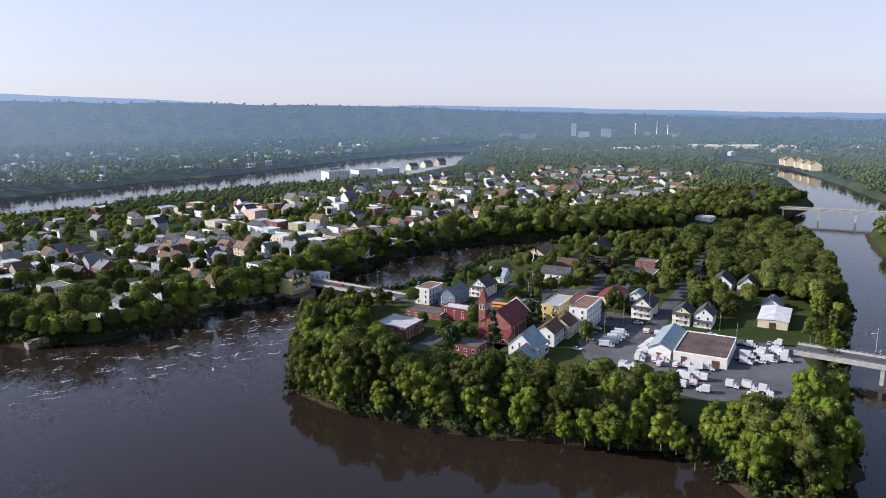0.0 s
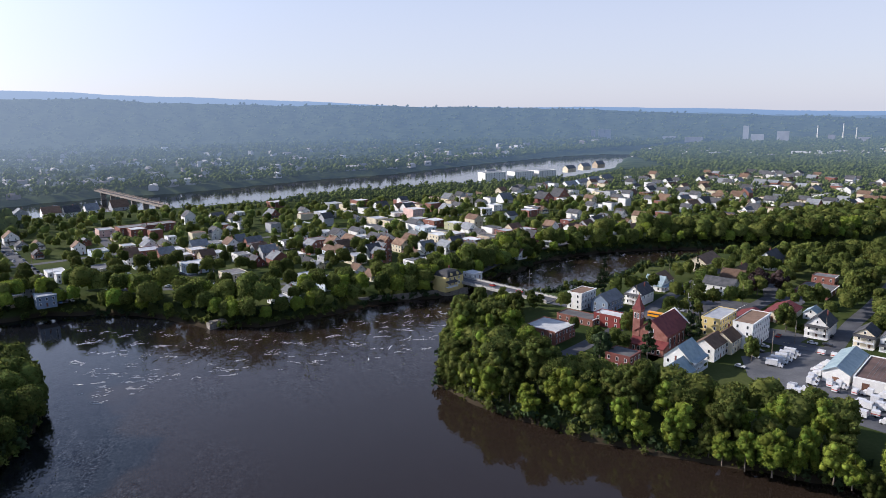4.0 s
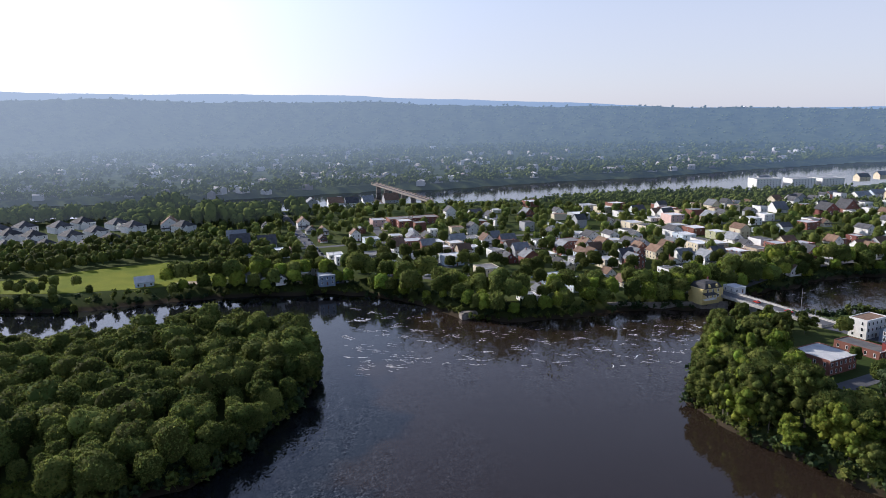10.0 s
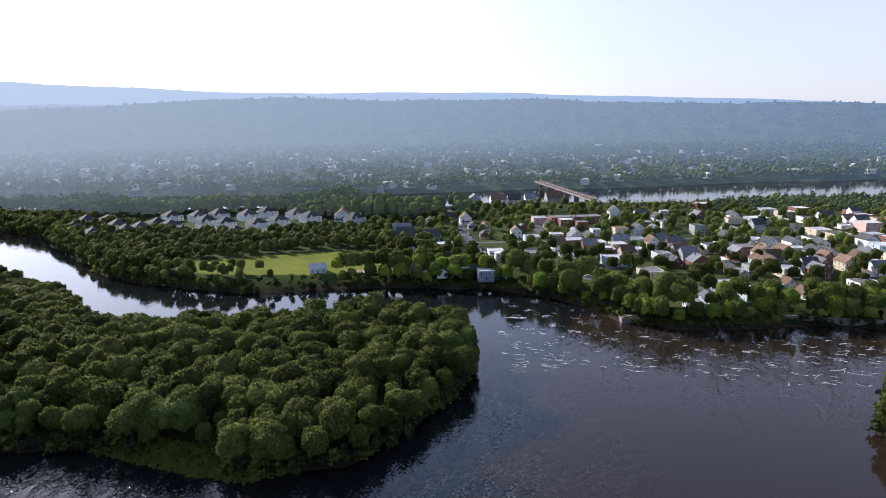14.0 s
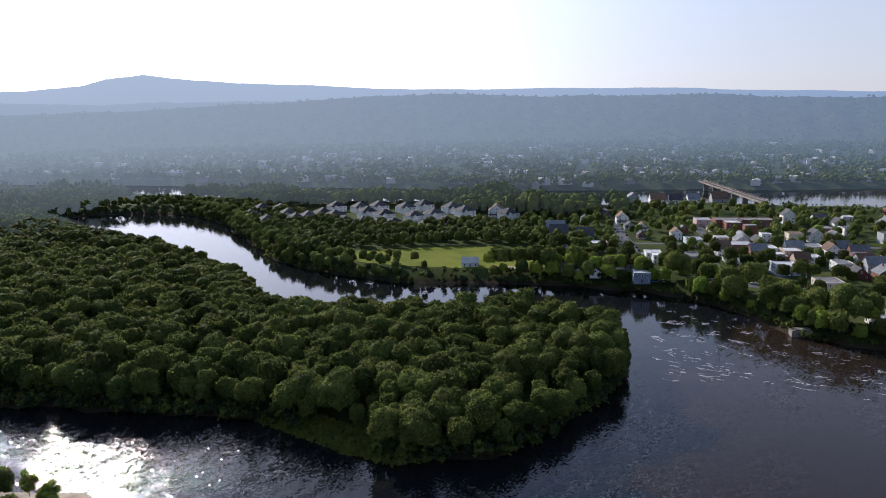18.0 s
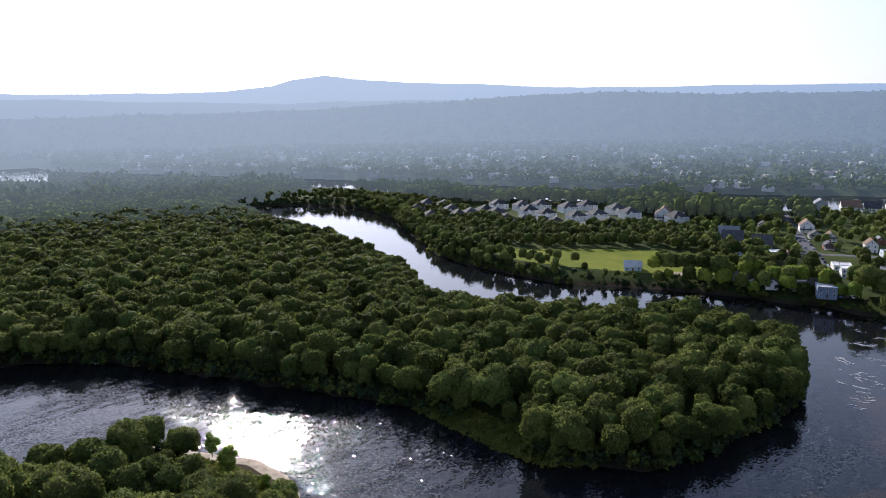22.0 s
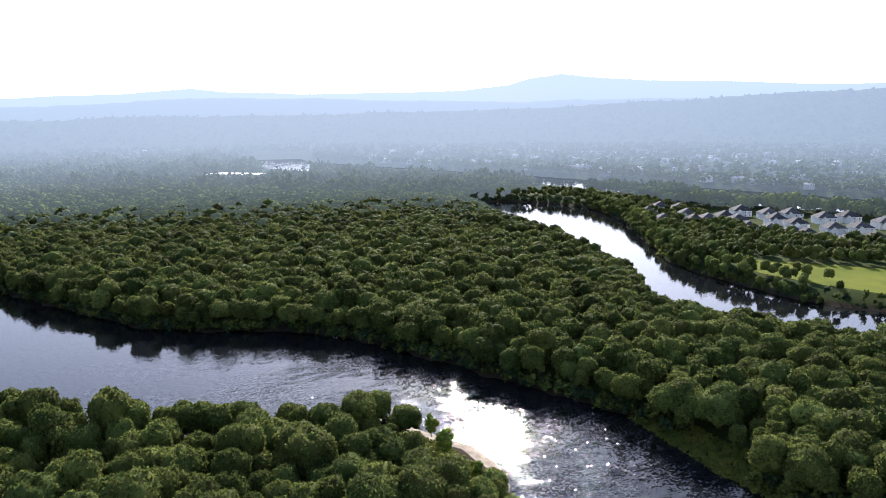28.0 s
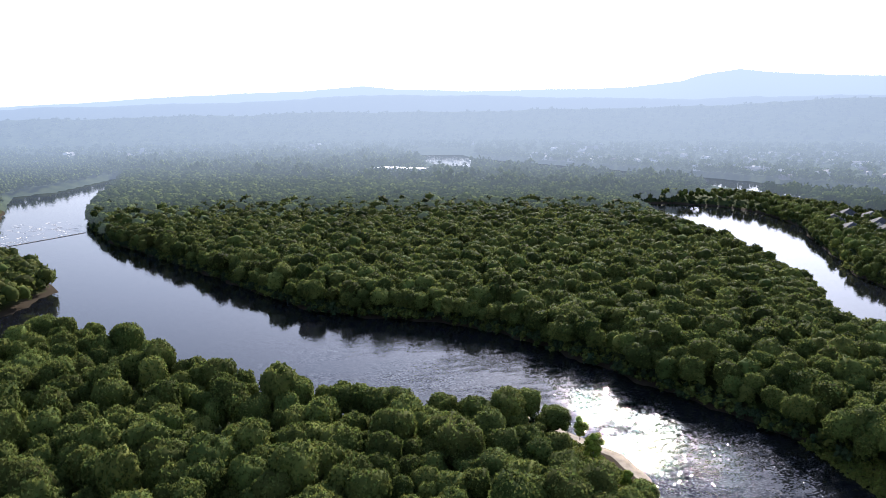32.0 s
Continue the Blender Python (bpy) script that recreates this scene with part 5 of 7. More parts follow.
# the boathouse on the field, the hotel, the flats and the mill further off
house("S", "pale_blue", -239.8, 436.2, 30, 11.7, 9.1, 1, FLATW, label="pale blue boathouse alone on the field", chimney=False, name="boathouse")
for hx, hy, hw in ((370.5, 1055.6, 38), (418.6, 1055.6, 36), (460.2, 1059.5, 34)):
    top = house("F", "white", hx, hy, 12, hw, 23, 4, SHINGLE[2], name="hotel", label="large pale riverside hotel block with many windows", group="hotel blocks")
for hx, hy, hc in ((429, 897, "white"), (457.6, 917.8, "pale_blue"), (486.2, 938.6, "white"), (517.4, 959.4, "cream"), (390, 1118, "white"), (546, 1144, "cream"), (591.5, 1176.5, "cream"), (637, 1209, "tan")):
    house("S", hc, hx, hy, 20, 20, 13, 2, SHINGLE[2], name="apartment_building", label="%s riverside apartment building with balconies" % WORDS[hc], group="riverside flats")
hall("mill", "long white-roofed warehouse among trees", "warehouse", -1232.4, 241.8, 50, 96.2, 39, 11.7, WALLS["white"], FLATW)
hall("mill", "small white-roofed warehouse beside a larger one", "warehouse", -1271.4, 156, 50, 39, 23.4, 6, WALLS["tan"], FLATW)
hall("warehouse", "long low white-roofed warehouse", "warehouse", 1482, 1215.5, -45, 247, 78, 10.4, WALLS["cream"], FLATW)
hall("warehouse", "wide white-roofed store among trees", "warehouse", 1202.5, 1300, -45, 78, 65, 9.1, WALLS["white"], FLATW)
for hx, hy in ((1133.6, 786.5), (1150.5, 812.5), (1167.4, 845), (1118, 760.5), (1185.6, 868.4)):
    house("S", "cream", hx, hy, 40, 31.2, 16.9, 3, SHINGLE[1], name="apartment_building", label="cream riverside apartment building with brown roof", group="east bank flats")

# tall blocks and a water tower on the skyline
for az_, r_, w_, h_, c_ in ((-28.4, 2379, 20.8, 41.6, "pink"), (-27.9, 2385.5, 18.2, 44.2, "pink"), (-27.3, 2392, 13, 39, "tan"), (-38.4, 2236, 15.6, 59.8, "tan"), (-40.9, 2210, 31.2, 41.6, "pink"), (-39.2, 2197, 33.8, 31.2, "brick"),
                            (-44, 2262, 18.2, 28.6, "tan"), (-46, 2262, 28.6, 20.8, "brick"), (-34.8, 2262, 52, 18.2, "white"), (-33, 2314, 39, 18.2, "brick")):
    a = radians(az_)
    # walls and roofs share one material that has the haze painted in
    hall("tower_block", "distant %s tower block among trees" % WORDS[c_], "building", -np.sin(a) * r_, np.cos(a) * r_, az_, w_, 16, h_ * 0.8, HAZE_WALL, HAZE_WALL, z=14)
for az_, r_, h_ in ((-43.1, 2249, 49.4), (-44.7, 2249, 54.6), (-45.5, 2262, 44.2)):
    a = radians(az_)
    bm = bmesh.new(); bmesh.ops.create_cone(bm, cap_ends=True, segments=12, radius1=1.8, radius2=1.2, depth=h_)
    tagged(part("chimney_stack", bm, WALLS["white"]), "tall pale factory chimney", "chimney").matrix_basis = pose(-np.sin(a) * r_, np.cos(a) * r_, 14 + h_ / 2)
a = radians(-17.65)
tower = tagged(new("water_tower"), "white water tower on the ridge", "water tower")
tower.matrix_basis = pose(-np.sin(a) * 3240, np.cos(a) * 3240, 108)
bm = bmesh.new(); bmesh.ops.create_uvsphere(bm, u_segments=16, v_segments=10, radius=9)
part("tank", bm, TRIM, tower).matrix_basis = pose(0, 0, 16) @ Matrix.Diagonal((1, 1, 0.75, 1))
bm = bmesh.new(); bmesh.ops.create_cone(bm, segments=12, radius1=4, radius2=2.5, depth=24)
part("stem", bm, TRIM, tower)

# ---- roads, lots, lawns ----
ROADS = []


def ribbon(name, label, category, line, width, z, material, thick=0.0):
    line = [np.array(p, float) for p in line]
    L, R = [], []
    for i, p in enumerate(line):
        d = line[min(i + 1, len(line) - 1)] - line[max(i - 1, 0)]
        n = np.array((-d[1], d[0])) / np.linalg.norm(d)
        L.append((*(p + n * width / 2), z)); R.append((*(p - n * width / 2), z))
    for a, b in zip(line[:-1], line[1:]):
        ROADS.append((a, b, width / 2))
    n = len(line)
    bm = bmesh.new()
    lv, rv = [bm.verts.new(p) for p in L], [bm.verts.new(p) for p in R]
    for i in range(n - 1):
        bm.faces.new((rv[i], rv[i + 1], lv[i + 1], lv[i]))
    ex = bmesh.ops.extrude_face_region(bm, geom=bm.faces[:])
    for v in ex["geom"]:
        if isinstance(v, bmesh.types.BMVert):
            v.co.z -= 0.5
    bmesh.ops.recalc_face_normals(bm, faces=bm.faces[:])
    return tagged(part(name, bm, material), label, category, kind="structure")


def patch(name, label, category, pts, z, material, kind="structure"):
    bm = bmesh.new()
    f = bm.faces.new([bm.verts.new((*p, z)) for p in pts])
    f.normal_update()
    if f.normal.z < 0:
        f.normal_flip()
    ex = bmesh.ops.extrude_face_region(bm, geom=[f])
    for v in ex["geom"]:
        if isinstance(v, bmesh.types.BMVert):
            v.co.z -= 0.6
    bmesh.ops.recalc_face_normals(bm, faces=bm.faces[:])
    return tagged(part(name, bm, material), label, category, kind=kind)


MAIN = [(162.5, 367.9), (176.8, 348.4), (195, 325), (218.4, 297.7), (236.6, 270.4), (250.9, 247), (265.2, 224.9), (278.2, 204.1), (286, 189.8)]
ribbon("road", "grey asphalt main street over the island", "road", MAIN, 10, 7.00, ASPHALT)
ribbon("road", "narrow asphalt side street past the church", "road", [(119.6, 270.4), (145.6, 287.3), (169, 302.9), (197.6, 323.7), (239.2, 356.2), (279.5, 386.1), (318.5, 413.4)], 8, 6.98, ASPHALT)
ribbon("road", "asphalt side street towards the woods", "road", [(254.8, 250.9), (275.6, 266.5), (296.4, 280.8), (330.2, 301.6), (386.1, 339.3), (435.5, 377)], 8, 6.96, ASPHALT)
ribbon("road", "asphalt lane beside the workshop", "road", [(228.8, 306.8), (260, 315.9), (292.5, 335.4), (318.5, 370.5)], 9, 6.94, ASPHALT)
patch("car_park", "worn grey asphalt car park", "car park", [(220.0, 333.2), (249.3, 351.9), (271.1, 327.5), (248.0, 309.8), (232.3, 305.8)], 7.02, ASPHALT)
patch("car_park", "pale worn asphalt lot beside the workshop", "car park", [(290.0, 341.1), (306.0, 348.4), (310.6, 325.7), (290.9, 312.8)], 7.01, YARD)
patch("forecourt", "asphalt forecourt of the fire station", "forecourt", [(244.4, 289.4), (255.1, 279.1), (257.4, 267.9), (245.2, 261.9), (232.1, 271.1)], 7.015, ASPHALT)
patch("depot_yard", "pale asphalt yard round the depot", "yard", [(208, 254.8), (241.8, 257.4), (267.8, 214.5), (284.7, 193.7), (260, 165.1), (228.8, 161.2), (205.4, 174.2), (192.4, 201.5), (195, 234)], 6.92, YARD)
patch("lawn", "mown lawn beside the church", "lawn", [(166.4, 260), (195, 276.9), (205.4, 287.3), (197.6, 293.8), (169, 275.6)], 6.90, LAWN)
patch("lawn", "mown lawn beside the white house", "lawn", [(244.4, 356.2), (260, 367.9), (280.8, 348.4), (267.8, 332.8)], 6.93, LAWN)
patch("field", "sunlit mown field above the river bank", "field", [(-370.5, 429), (-341.9, 448.5), (-291.2, 491.4), (-257.4, 509.6), (-218.4, 494), (-189.8, 457.6), (-208, 442), (-241.8, 426.4), (-278.2, 414.7), (-318.5, 409.5)], 7.10, LAWN)
patch("bare_ground", "pale bare earth on the field", "ground", [(-223.6, 443.3), (-205.4, 452.4), (-197.6, 444.6), (-215.8, 436.8)], 7.16, SAND)
STREET = [(-109.2, 449.8), (-130, 496.6), (-166.4, 577.2), (-211.9, 678.6), (-260, 786.5)]
ribbon("road", "asphalt street running up from the river", "road", STREET, 9, 7.02, ASPHALT)
ribbon("road", "asphalt street between the row houses", "road", [(-39, 499.2), (-65, 538.2), (-101.4, 592.8), (-123.5, 657.8), (-143, 728)], 8, 7.00, ASPHALT)
ribbon("road", "asphalt river street in the old town", "road", [(-91, 475.8), (-26, 457.6), (52, 455), (104, 436.8), (128.7, 429), (195, 500.5), (299, 552.5), (429, 572)], 7, 6.98, ASPHALT)
ribbon("road", "asphalt cross street in the old town", "road", [(-195, 559), (-78, 611), (52, 650), (195, 702), (338, 754)], 7, 6.96, ASPHALT)
ribbon("highway", "distant pale highway", "road", [(1950, 1456), (1794, 1170), (1690, 1014)], 24, 6.2, CONCRETE)


def clear_of(points, extra=2.0, lane=0.0):
    """Those of the points that stand clear of roads and houses by so many metres, and off the lane on a house's river side."""
    points = np.atleast_2d(np.array(points, float))
    ok = np.ones(len(points), bool)
    for a, b, w in ROADS:
        ab = b - a
        f = np.clip(((points - a) @ ab) / (ab @ ab), 0, 1)
        ok &= ((points - a - f[:, None] * ab) ** 2).sum(1) > (w + extra) ** 2
    for a, b, c in HOUSES:
        ok &= (points[:, 0] - a) ** 2 + (points[:, 1] - b) ** 2 > (c + extra) ** 2
        if lane:
            k = 1 - lane / np.hypot(a, b)
            ok &= (points[:, 0] - a * k) ** 2 + (points[:, 1] - b * k) ** 2 > (c + extra * 0.5) ** 2
    return points[ok]


bay = WALLS["white"]
for row in (0, 1):
    for k in range(12):
        bm = bmesh.new(); box(bm, -0.07, -2.4, 0, 0.07, 2.4, 0.012)
        ob = tagged(part("parking_line", bm, bay), "painted white parking bay line", "marking", kind="structure")
        ob.matrix_basis = pose(*((223.6 + 2.282 * k, 333.6 + 1.382 * k) if row else (235.3 + 2.809 * k, 308.0 + 1.582 * k)), 7.03, 0, 0, -57)
for k in range(30):
    a, b = np.array(MAIN[k * 8 // 30]), np.array(MAIN[k * 8 // 30 + 1])
    f = k * 8 / 30 - k * 8 // 30
    p = a + (b - a) * f
    bm = bmesh.new(); box(bm, -1.5, -0.09, 0, 1.5, 0.09, 0.012)
    ob = tagged(part("lane_mark", bm, WALLS["yellow"]), "yellow centre line on the main street", "marking", kind="structure")
    ob.matrix_basis = pose(p[0], p[1], 7.01, 0, 0, float(np.degrees(np.arctan2(b[1] - a[1], b[0] - a[0]))))

# further houses between those of the street plan
infill = on_land(scatter([(-100, 560), (40, 500), (150, 500), (330, 560), (520, 560), (700, 620), (830, 720), (900, 860), (800, 1000), (600, 1000), (420, 930), (300, 860), (120, 800), (-40, 760), (-160, 720)], 21, 90), 12)
infill = clear_of(infill, 5.5)
for p in infill[:50]:
    r = random.Random(int(p[0] * 31 + p[1]))
    kind = r.choice("FGGSG")
    house(kind, r.choice(("white", "white", "cream", "tan", "white", "grey", "brick", "pale_blue")), float(p[0]), float(p[1]), 24 + r.choice((0, 0, 90)), r.uniform(8, 11.5), r.uniform(10, 14), 2)
beyond_count = infill[50:][np.random.default_rng(92).random(len(infill) - 50) < 0.3]
HOUSES += [(float(p[0]), float(p[1]), 8.0) for p in beyond_count]
for share, colour in enumerate(("white", "cream", "brick", "grey")):
    walls, roofs = bmesh.new(), bmesh.new()
    for i, (x, y) in enumerate(beyond_count):
        if (0, 0, 0, 1, 2, 3, 0, 1)[i % 8] != share:
            continue
        r = random.Random(i)
        w, d, h = r.uniform(4, 6), r.uniform(5, 7.5), r.choice((6.2, 6.4, 8.6))
        at = pose(x, y, 6.5, 0, 0, 24 + r.choice((0, 0, 90)))
        part_w, part_r = bmesh.new(), bmesh.new()
        if r.random() < 0.4:
            box(part_w, -w, -d, 0, w, d, h + 0.4); box(part_r, -w + 0.3, -d + 0.3, h + 0.41, w - 0.3, d - 0.3, h + 0.5)
        else:
            rise = w * r.uniform(0.6, 0.9)
            gable_walls(part_w, -w, -d, w, d, 0, h, rise); gable_roof(part_r, -w, -d, w, d, h, rise)
        for k in range(2):
            for sx in (-0.5, 0.5):
                box(part_r, sx * w - 0.5, -d - 0.06, 1.2 + 2.9 * k, sx * w + 0.5, -d + 0.02, 2.8 + 2.9 * k)
        for src, dst in ((part_w, walls), (part_r, roofs)):
            src.transform(at)
            tmp = bpy.data.meshes.new("tmp"); src.to_mesh(tmp); src.free()
            dst.from_mesh(tmp); bpy.data.meshes.remove(tmp)
    tagged(part("town_houses", walls, WALLS[colour]), "%s house walls at the far end of the town" % WORDS[colour], "houses", kind="stuff")
    tagged(part("town_roofs", roofs, SHINGLE[share % 3]), "pitched and flat roofs and windows of far houses", "roofs", kind="stuff")

# ---- bridges ----
def bridge(label, a, b, z, width, piers, wall=CONCRETE, rail=True, depth=1.1):
    a, b = np.array(a, float), np.array(b, float)
    L = float(np.linalg.norm(b - a))
    top = tagged(new("bridge"), label, "bridge")
    top.matrix_basis = pose(a[0], a[1], z, 0, 0, float(np.degrees(np.arctan2(b[1] - a[1], b[0] - a[0]))))
    bm = bmesh.new(); box(bm, 0, -width / 2, -depth, L, width / 2, -0.15)
    part("deck", bm, wall, top)
    bm = bmesh.new(); box(bm, 0, -width / 2 + 1.2, -0.14, L, width / 2 - 1.2, 0.0)
    part("carriageway", bm, ASPHALT, top)
    for s in (-1, 1):
        bm = bmesh.new(); box(bm, 0, s * width / 2 - 0.15, -0.15, L, s * width / 2 + 0.15, 0.75)
        part("parapet", bm, wall, top)
        if rail:
            bm = bmesh.new(); box(bm, 0, s * width / 2 - 0.04, 1.15, L, s * width / 2 + 0.04, 1.23)
            o = part("handrail", bm, FLAT_ROOF[2], top)
            for k in range(int(L / 5)):
                bm = bmesh.new(); box(bm, 5 * k + 0.3, s * width / 2 - 0.05, 0.75, 5 * k + 0.4, s * width / 2 + 0.05, 1.16)
                part("rail_post", bm, FLAT_ROOF[2], o)
    for p in piers:
        bm = bmesh.new(); box(bm, L * p - 0.8, -width / 2 + 0.6, -z - 3, L * p + 0.8, width / 2 - 0.6, -depth)
        part("pier", bm, wall, top)
    return top


bridge("low concrete road bridge between island and town", (128.7, 431.6), (165.1, 364), 8.0, 11, (0.33, 0.66))
bridge("concrete road bridge over the rapids", (283.4, 193.7), (340.6, 85.8), 8.6, 12.5, (0.28, 0.62), depth=1.5)
bridge("long concrete bridge over the east river", (637, 504.4), (730.6, 367.9), 11, 11, (0.2, 0.4, 0.6, 0.8))
rust = surf("rusty_iron", (0.15, 0.105, 0.085), (0.22, 0.16, 0.13), 0.8, 0.4, 4)
rb = bridge("old rust-brown railway bridge over the big river", (-205.4, 1076.4), (-93.6, 858), 11.7, 8, (0.1, 0.26, 0.42, 0.58, 0.74, 0.9), STONE, False, 1.8)
for s in (-1, 1):
    for k in range(18):
        bm = bmesh.new(); box(bm, 13.6 * k, s * 3.3 - 0.2, 0.5, 13.6 * k + 0.5, s * 3.3 + 0.2, 1.9)
        part("girder_post", bm, rust, rb)
    bm = bmesh.new(); box(bm, 0, s * 3.3 - 0.25, 1.9, 245, s * 3.3 + 0.25, 2.3)
    part("girder", bm, rust, rb)

# ---- vehicles ----
TYRE = surf("tyre_rubber", (0.02, 0.02, 0.02), (0.035, 0.035, 0.035), 0.85, 3, 20)
CARS = {k: surf(k + "_car_paint", tuple(0.9 * v for v in c), c, 0.25, 2, 8, spec=0.6) for k, c in
        (("white", (0.62, 0.62, 0.62)), ("black", (0.02, 0.02, 0.022)), ("silver", (0.42, 0.43, 0.44)), ("red", (0.40, 0.03, 0.02)), ("blue", (0.05, 0.10, 0.22)), ("orange", (0.80, 0.34, 0.02)))}


def wheels(top, axles, half):
    for x in axles:
        for s in (-1, 1):
            bm = bmesh.new(); bmesh.ops.create_cone(bm, cap_ends=True, segments=14, radius1=0.36, radius2=0.36, depth=0.24)
            part("wheel", bm, TYRE, top).matrix_basis = pose(x, s * half, 0.36, 90, 0, 0)


def profile(bm, outline, half, taper=1.0):
    """A side outline of x, z points, drawn across; the top is narrowed by taper."""
    zs = [p[1] for p in outline]
    lo, hi = min(zs), max(zs)
    rows = []
    for s in (-1, 1):
        rows.append([bm.verts.new((x, s * half * (1 - (1 - taper) * (z - lo) / (hi - lo)), z)) for x, z in outline])
    bm.faces.new(rows[0]); bm.faces.new(rows[1][::-1])
    n = len(outline)
    for i in range(n):
        bm.faces.new((rows[0][(i + 1) % n], rows[0][i], rows[1][i], rows[1][(i + 1) % n]))


def make_car(colour):
    top = tagged(new("car"), "%s parked car with dark windows" % colour, "car")
    bm = bmesh.new(); profile(bm, [(-2.2, 0.3), (2.2, 0.3), (2.25, 0.65), (2.1, 0.85), (0.95, 0.98), (-2.0, 0.98), (-2.25, 0.8)], 0.88)
    part("body", bm, CARS[colour], top)
    bm = bmesh.new(); profile(bm, [(-1.75, 0.985), (0.9, 0.985), (0.2, 1.38), (-1.3, 1.38)], 0.84, 0.8)
    part("windows", bm, GLASS, top)
    bm = bmesh.new(); profile(bm, [(-1.25, 1.385), (0.15, 1.385), (0.1, 1.46), (-1.2, 1.46)], 0.67, 0.95)
    part("roof", bm, CARS[colour], top)
    wheels(top, (-1.4, 1.4), 0.8)
    return top


def make_van(long, colour="white"):
    """A box van: cab in front, tall load box behind."""
    top = tagged(new("box_truck"), "%s box truck parked in the yard" % colour, "truck")
    bm = bmesh.new(); box(bm, -long, -1.15, 0.75, 0, 1.15, 3.1)
    part("load_box", bm, CARS[colour], top)
    bm = bmesh.new(); profile(bm, [(0.1, 0.4), (2.1, 0.4), (2.2, 1.1), (1.5, 1.25), (1.1, 2.1), (0.1, 2.2)], 1.0, 0.92)
    part("cab", bm, CARS[colour], top)
    bm = bmesh.new(); profile(bm, [(1.22, 1.34), (1.55, 1.3), (1.2, 1.98), (1.1, 1.98)], 0.86)
    part("windscreen", bm, GLASS, top)
    bm = bmesh.new(); box(bm, -long, -0.5, 0.45, 1.5, 0.5, 0.74)
    part("chassis", bm, TYRE, top)
    wheels(top, (-long + 1.0, 1.3), 0.95)
    return top


def make_trailer(long):
    top = tagged(new("trailer"), "small white hire trailer with orange stripe", "trailer")
    bm = bmesh.new(); box(bm, -long / 2, -1.0, 0.5, long / 2, 1.0, 2.3)
    part("box", bm, CARS["white"], top)
    bm = bmesh.new(); box(bm, -long / 2 - 0.02, -1.02, 1.0, long / 2 + 0.02, 1.02, 1.3)
    part("stripe", bm, CARS["red"], top)
    bm = bmesh.new(); box(bm, long / 2, -0.06, 0.45, long / 2 + 1.2, 0.06, 0.57)
    part("drawbar", bm, TYRE, top)
    wheels(top, (0,), 1.0)
    return top


KINDS = {"car_" + k: make_car(k) for k in CARS if k != "orange"}
KINDS.update({"small_van": make_van(2.2), "truck": make_van(2.9), "big_truck": make_van(4.8), "trailer": make_trailer(2.9)})
FIRST = set()


def park(kind, x, y, turn, z=6.95, group="parked vehicles"):
    ob = KINDS[kind]
    m = pose(x, y, z, 0, 0, turn)
    if kind in FIRST:
        ob = copy_thing(ob, m)
    else:
        FIRST.add(kind)
        ob.matrix_basis = m
    tagged(ob, group=group)


for x, y in ((214.2, 239.2), (218.9, 241.8), (223.1, 244), (227.2, 246.2), (231.7, 248.6)):
    park("big_truck", x, y, -50, group="row of box trucks")
for x, y in ((225.8, 229.3), (221.7, 225.9), (217.4, 222.8), (213.3, 219.7), (218.1, 214.4), (216.3, 210), (221.5, 205.7)):
    park("trailer", x, y, 205, group="hire trailers")
for x, y, k in ((201.4, 214.5, "truck"), (199.7, 209.8, "truck"), (202.7, 204.6, "truck"), (213.6, 197.2, "truck"), (206.7, 189.5, "truck"), (212.2, 187.5, "trailer"), (219.2, 190.6, "truck"),
               (251, 193.2, "truck"), (258.3, 197.5, "big_truck"), (263.4, 194.5, "truck"), (267.9, 186.4, "truck"), (272.2, 195.8, "truck"), (277.2, 197.1, "trailer"), (229.2, 173.7, "truck"), (224.1, 178.1, "truck"), (243.4, 246, "trailer"), (246.2, 241.3, "trailer")):
    park(k, x, y, rng.choice((-60, -55, 120)), group="hire trucks in the yard")
for x, y, k in ((225.7, 229.8, "small_van"), (221.5, 225.9, "small_van"), (217.0, 221.8, "small_van"), (213.2, 218.5, "small_van"), (233.6, 233.6, "small_van"), (218.8, 214.1, "small_van"), (221.4, 212.0, "small_van"), (224.8, 203.5, "small_van"), (227.6, 199.3, "small_van"), (230.9, 196.0, "small_van"), (202.3, 214.8, "truck"), (202.9, 212.6, "truck"), (203.8, 209.3, "truck"), (206.1, 189.2, "truck"), (215.3, 191.9, "truck"), (219.1, 190.3, "truck"), (210.2, 181.2, "truck"), (222.6, 195.8, "truck"), (250.8, 193.6, "truck"), (270.8, 206.4, "truck"), (266.5, 199.9, "truck"), (261.2, 191.9, "truck"), (229.2, 174.6, "truck"), (225.7, 164.8, "truck"), (231.3, 168.5, "truck"), (221.8, 168.5, "truck"), (275.6, 198.9, "small_van"), (276.4, 197.0, "small_van"), (283.1, 203.1, "small_van"), (272.6, 192.1, "small_van")):
    park(k, x, y, rng.choice((-60, -55, 120, 122)), group="hire trucks in the yard")
